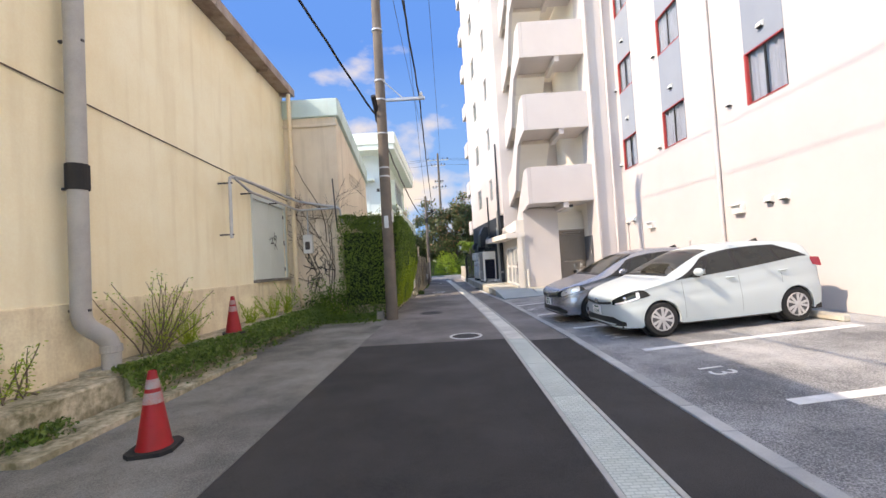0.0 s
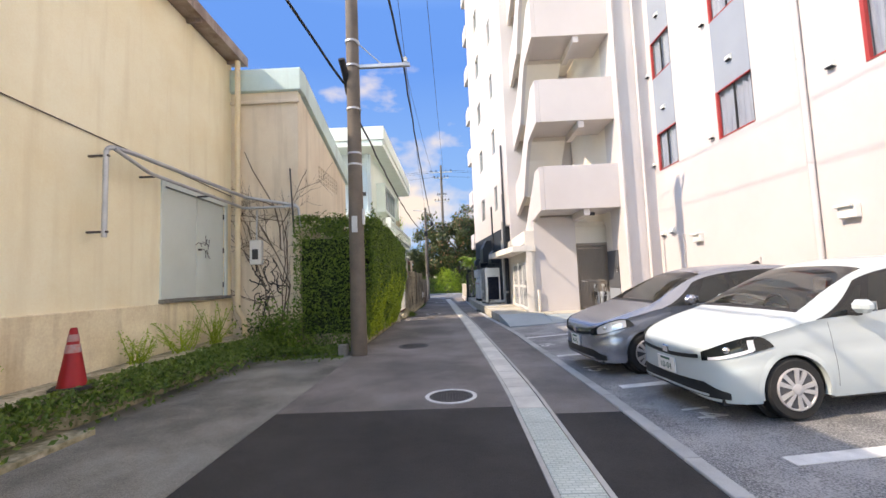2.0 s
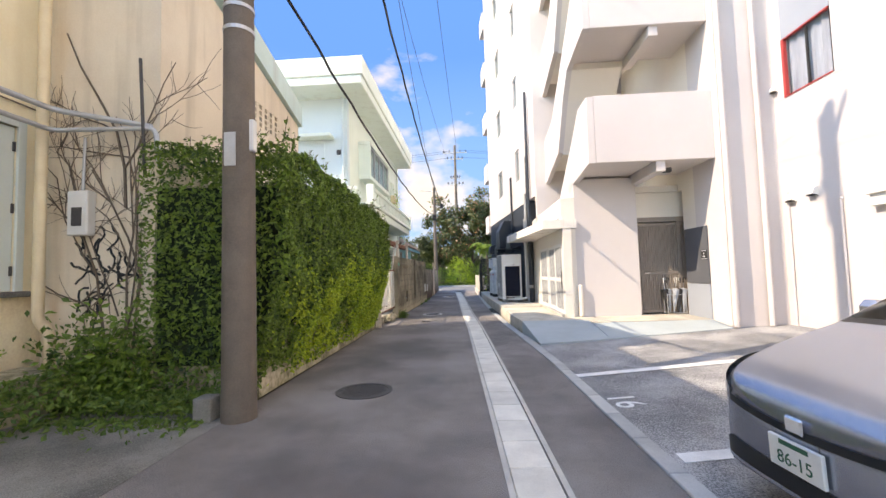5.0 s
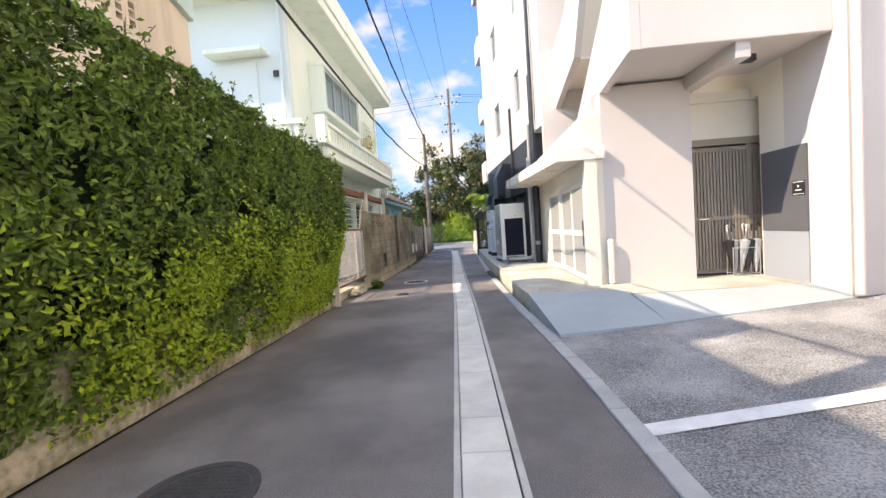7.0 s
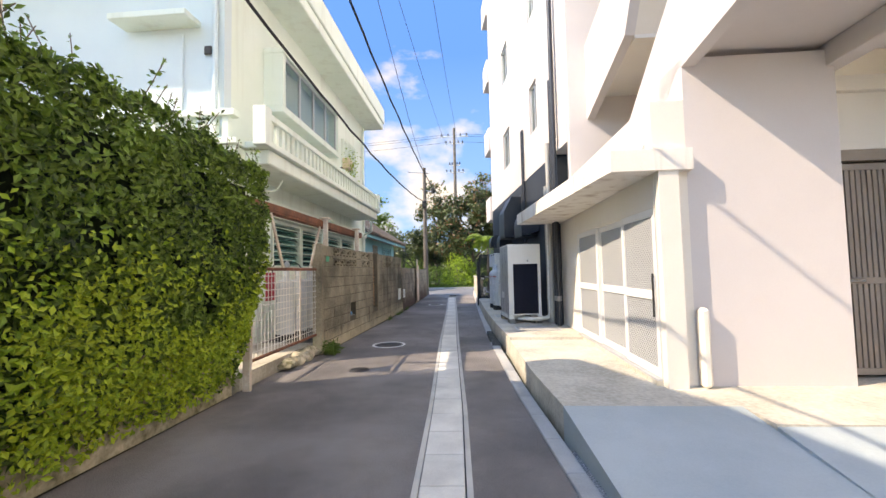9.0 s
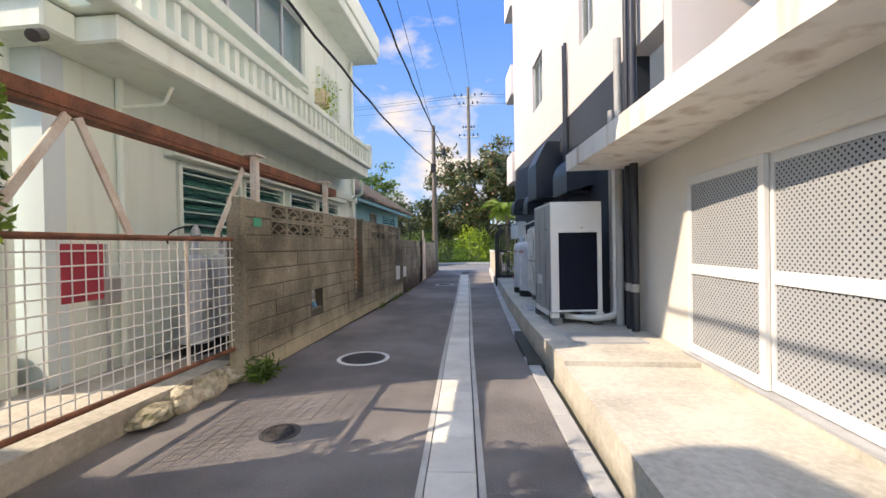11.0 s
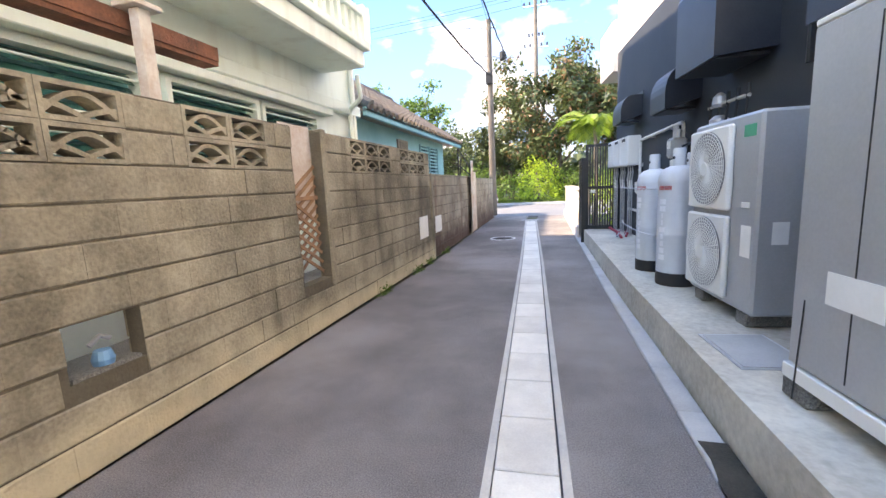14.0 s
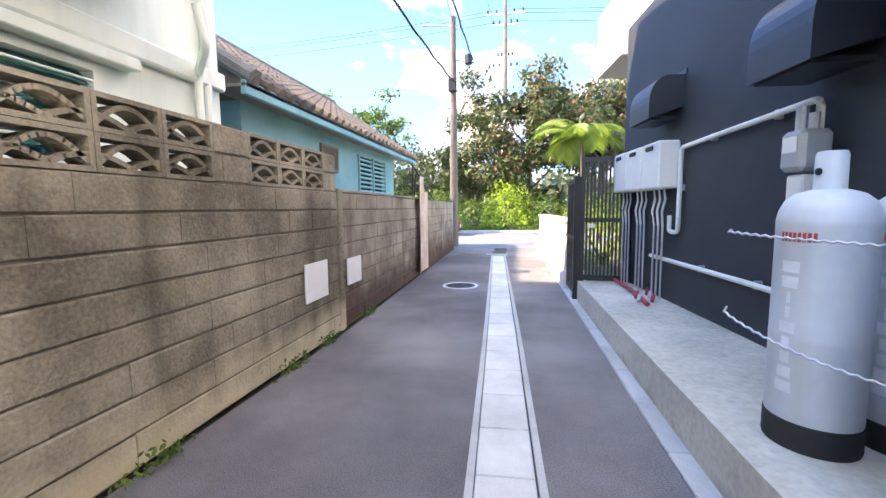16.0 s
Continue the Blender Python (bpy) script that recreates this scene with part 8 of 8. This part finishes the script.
pm = thing("palm", "young areca palm with arching yellow-green fronds", "palm", pose(1.85, 34.2, 0))
part("trunk", tube(bmesh.new(), [(0, 0, -0.05), (0.03, 0, 1.2), (0, 0.02, 2.5), (-0.05, 0, 3.0)], 0.065, 10, 0.045), POLE_C, pm, smooth=True)
rg = np.random.default_rng(71)
for k in range(15):
    a, up = k * 2.4 + rg.normal(0, 0.2), rg.uniform(0.3, 1.3)
    bm = bmesh.new()
    p, d = Vector((-0.05, 0, 2.95)), Vector((math.cos(a), math.sin(a), up)).normalized()
    L = rg.uniform(1.0, 1.4)
    pts = []
    for j in range(15):
        pts.append(p.copy())
        d = (d + Vector((0, 0, -0.10 - 0.006 * j))).normalized()
        p = p + d * L / 14
    tube(bm, pts, 0.012, 4, 0.003)
    for j in range(2, 15):
        dd = (pts[j] - pts[j - 1]).normalized()
        sd = dd.cross(Vector((0, 0, 1))).normalized()
        for s_ in (-1, 1):
            for q in (0.0, 0.5):
                b0 = pts[j - 1].lerp(pts[j], q)
                tip = b0 + (sd * s_ * 0.75 + dd * 0.6 + Vector((0, 0, -0.28))) * (0.42 * math.sin(0.5 + j / 15 * 2.3))
                w = dd * 0.016
                bm.faces.new([bm.verts.new(b0 - w), bm.verts.new(b0.lerp(tip, 0.5) + Vector((0, 0, 0.03))), bm.verts.new(tip), bm.verts.new(b0 + w)])
    part("frond", bm, LEAF_PALM, pm)

# tiled turquoise house
th = thing("tiled_house", "old turquoise wooden house with brown clay-tile roof", "house")
for q in ((-9, -3.55, 29.9, 30.05, 0, 3.0), (-3.7, -3.55, 30.05, 34.3, 0, 3.0), (-3.7, -3.55, 34.3, 36.4, 0, 1.35), (-3.7, -3.55, 34.3, 36.4, 2.75, 3.0), (-3.7, -3.55, 36.4, 37.3, 0, 3.0), (-9, -3.7, 37.15, 37.3, 0, 3.0)):
    part("wall", B(*q), TURQ, th)
part("eave_board", B(-3.1, -3.02, 29.3, 38.3, 2.9, 3.08, 0.01), TURQ, th)
part("soffit", B(-3.6, -3.02, 29.3, 38.3, 3.0, 3.04), BROWN_METAL, th)
bm = bmesh.new()
prism(bm, [(-3.0, 3.05), (-6.0, 5.0), (-9.0, 3.05)], "y", 29.4, 38.2)
roof = part("roof", bm, TILE, th, "weathered brown clay tiles")
bm = bmesh.new()
for k in range(30):
    y = 29.45 + k * 0.3
    for j in range(11):
        x0, z0 = -2.96 - j * 0.28, 3.075 + j * 0.28 * 0.65
        rod(bm, (x0, y, z0 + 0.012), (x0 - 0.29, y, z0 + 0.19), 0.075, 0.06, 7)
ob = part("roof_tiles", bm, TILE, roof)
tagged(ob, "", "", "", "stuff")
part("ridge", tube(bmesh.new(), [(-6.0, 29.3, 5.05), (-6.0, 34, 5.03), (-6.0, 38.3, 5.07)], 0.13, 10), TILE, th)
part("verge_tiles", tube(bmesh.new(), [(-2.95, 29.4, 3.12), (-4.5, 29.4, 4.08), (-6.0, 29.4, 5.05)], 0.11, 8), CONC_OLD, th)
w = thing_part("window", th)
for k in range(12):
    part("slat", B(-3.6, -3.54, 34.33, 36.37, 1.39 + k * 0.114, 1.44 + k * 0.114, 0.004), TURQ, w)
part("pane", B(-3.66, -3.65, 34.3, 36.4, 1.35, 2.75), GLASS_GREEN, w)
for y in (34.3, 35.32, 36.35):
    part("mullion", B(-3.6, -3.5, y, y + 0.06, 1.33, 2.77), TURQ, w)
w = thing_part("window", th)
part("window_frame", B(-3.55, -3.5, 32.3, 33.1, 2.2, 2.75), BROWN_METAL, w)
part("pane", B(-3.5, -3.49, 32.36, 33.04, 2.26, 2.69), GLASS, w)
# steel lattice brace under the far eave
st = thing("steel_brace", "dark lattice steel brace under the tiled eave", "brace")
for a, b in (((-3.1, 37.9, 2.9), (-2.3, 38.1, 1.5)), ((-3.1, 38.0, 2.2), (-2.3, 38.1, 1.5)), ((-2.95, 37.9, 2.6), (-3.1, 38.0, 1.2)), ((-3.1, 38.0, 0.0), (-3.1, 38.0, 2.95))):
    part("bar", rod(bmesh.new(), a, b, 0.025, None, 6), BLACK, st)

# far horizon belt of trees and low cloud banks
def belt(x0, x1, y, h, seed):
    rg = np.random.default_rng(seed)
    n = 3600
    x = rg.uniform(x0, x1, n)
    top = h * np.array([0.75 + 0.35 * noise.noise(Vector((q * 0.12, y, seed))) for q in x])
    z = top * rg.random(n) ** 0.6
    v, f = leaf_cloud(np.stack([x, y + rg.normal(0, 1.2, n), z], 1), np.tile((0, -0.8, 0.5), (n, 1)), 0.9, rg, 0.5, 0.7)
    ob = new("far_woods", raw_mesh("far_woods", v, f, LEAF_TREE))
    tagged(ob, "dark green belt of distant trees", "trees", "", "stuff")


belt(-70, 70, 72, 6.5, 81)
belt(-40, 40, 60, 4.5, 82)

cm = bpy.data.materials.new("cloud")
cm.use_nodes = True
N, L = cm.node_tree.nodes, cm.node_tree.links
N.remove(N["Principled BSDF"])
g = N.new("ShaderNodeNewGeometry")
mp = N.new("ShaderNodeMapping")
mp.inputs["Scale"].default_value = (0.0026, 0.0026, 0.0042)
mp.inputs["Location"].default_value = (0.35, 0, 0.35)
L.new(g.outputs["Position"], mp.inputs[0])
nz = N.new("ShaderNodeTexNoise")
nz.inputs["Scale"].default_value, nz.inputs["Detail"].default_value, nz.inputs["Roughness"].default_value = 2.0, 9, 0.5
L.new(mp.outputs[0], nz.inputs["Vector"])
sp = N.new("ShaderNodeSeparateXYZ")
L.new(g.outputs["Position"], sp.inputs[0])
ht = N.new("ShaderNodeMapRange")       # fewer clouds high up
ht.inputs[1].default_value, ht.inputs[2].default_value, ht.inputs[3].default_value, ht.inputs[4].default_value = 40, 620, 0.12, -0.2
L.new(sp.outputs[2], ht.inputs[0])
ad = N.new("ShaderNodeMath")
L.new(nz.outputs[0], ad.inputs[0])
L.new(ht.outputs[0], ad.inputs[1])
rp = N.new("ShaderNodeMapRange")
rp.inputs[1].default_value, rp.inputs[2].default_value = 0.552, 0.70
L.new(ad.outputs[0], rp.inputs[0])
tr, em, ms = N.new("ShaderNodeBsdfTransparent"), N.new("ShaderNodeEmission"), N.new("ShaderNodeMixShader")
# blue of the distance, paler low down, dissolving into the sky overhead
bl = N.new("ShaderNodeMapRange")
bl.inputs[1].default_value, bl.inputs[2].default_value = 0, 480
L.new(sp.outputs[2], bl.inputs[0])
cb = N.new("ShaderNodeMix")
cb.data_type = "RGBA"
cb.inputs[6].default_value, cb.inputs[7].default_value = (0.085, 0.175, 0.31, 1), (0.030, 0.098, 0.29, 1)
L.new(bl.outputs[0], cb.inputs[0])
cw = N.new("ShaderNodeMix")
cw.data_type = "RGBA"
cw.inputs[7].default_value = (0.25, 0.25, 0.25, 1)
L.new(rp.outputs[0], cw.inputs[0])
L.new(cb.outputs[2], cw.inputs[6])
L.new(cw.outputs[2], em.inputs[0])
em.inputs[1].default_value = 1.0
fd = N.new("ShaderNodeMapRange")
fd.inputs[1].default_value, fd.inputs[2].default_value, fd.inputs[3].default_value, fd.inputs[4].default_value = 620, 890, 1.0, 0.0
L.new(sp.outputs[2], fd.inputs[0])
L.new(fd.outputs[0], ms.inputs[0])
L.new(tr.outputs[0], ms.inputs[1])
L.new(em.outputs[0], ms.inputs[2])
L.new(ms.outputs[0], N["Material Output"].inputs[0])
bm = bmesh.new()
prev = None
for k in range(25):
    a = radians(-75 + 150 * k / 24)
    cur = (bm.verts.new((900 * math.sin(a), 900 * math.cos(a), -20)), bm.verts.new((900 * math.sin(a), 900 * math.cos(a), 900)))
    if prev:
        bm.faces.new((prev[0], cur[0], cur[1], prev[1]))
    prev = cur
solid("cloud_backdrop", bm, cm, "white cumulus clouds in the blue distance over the horizon", "sky", "structure")
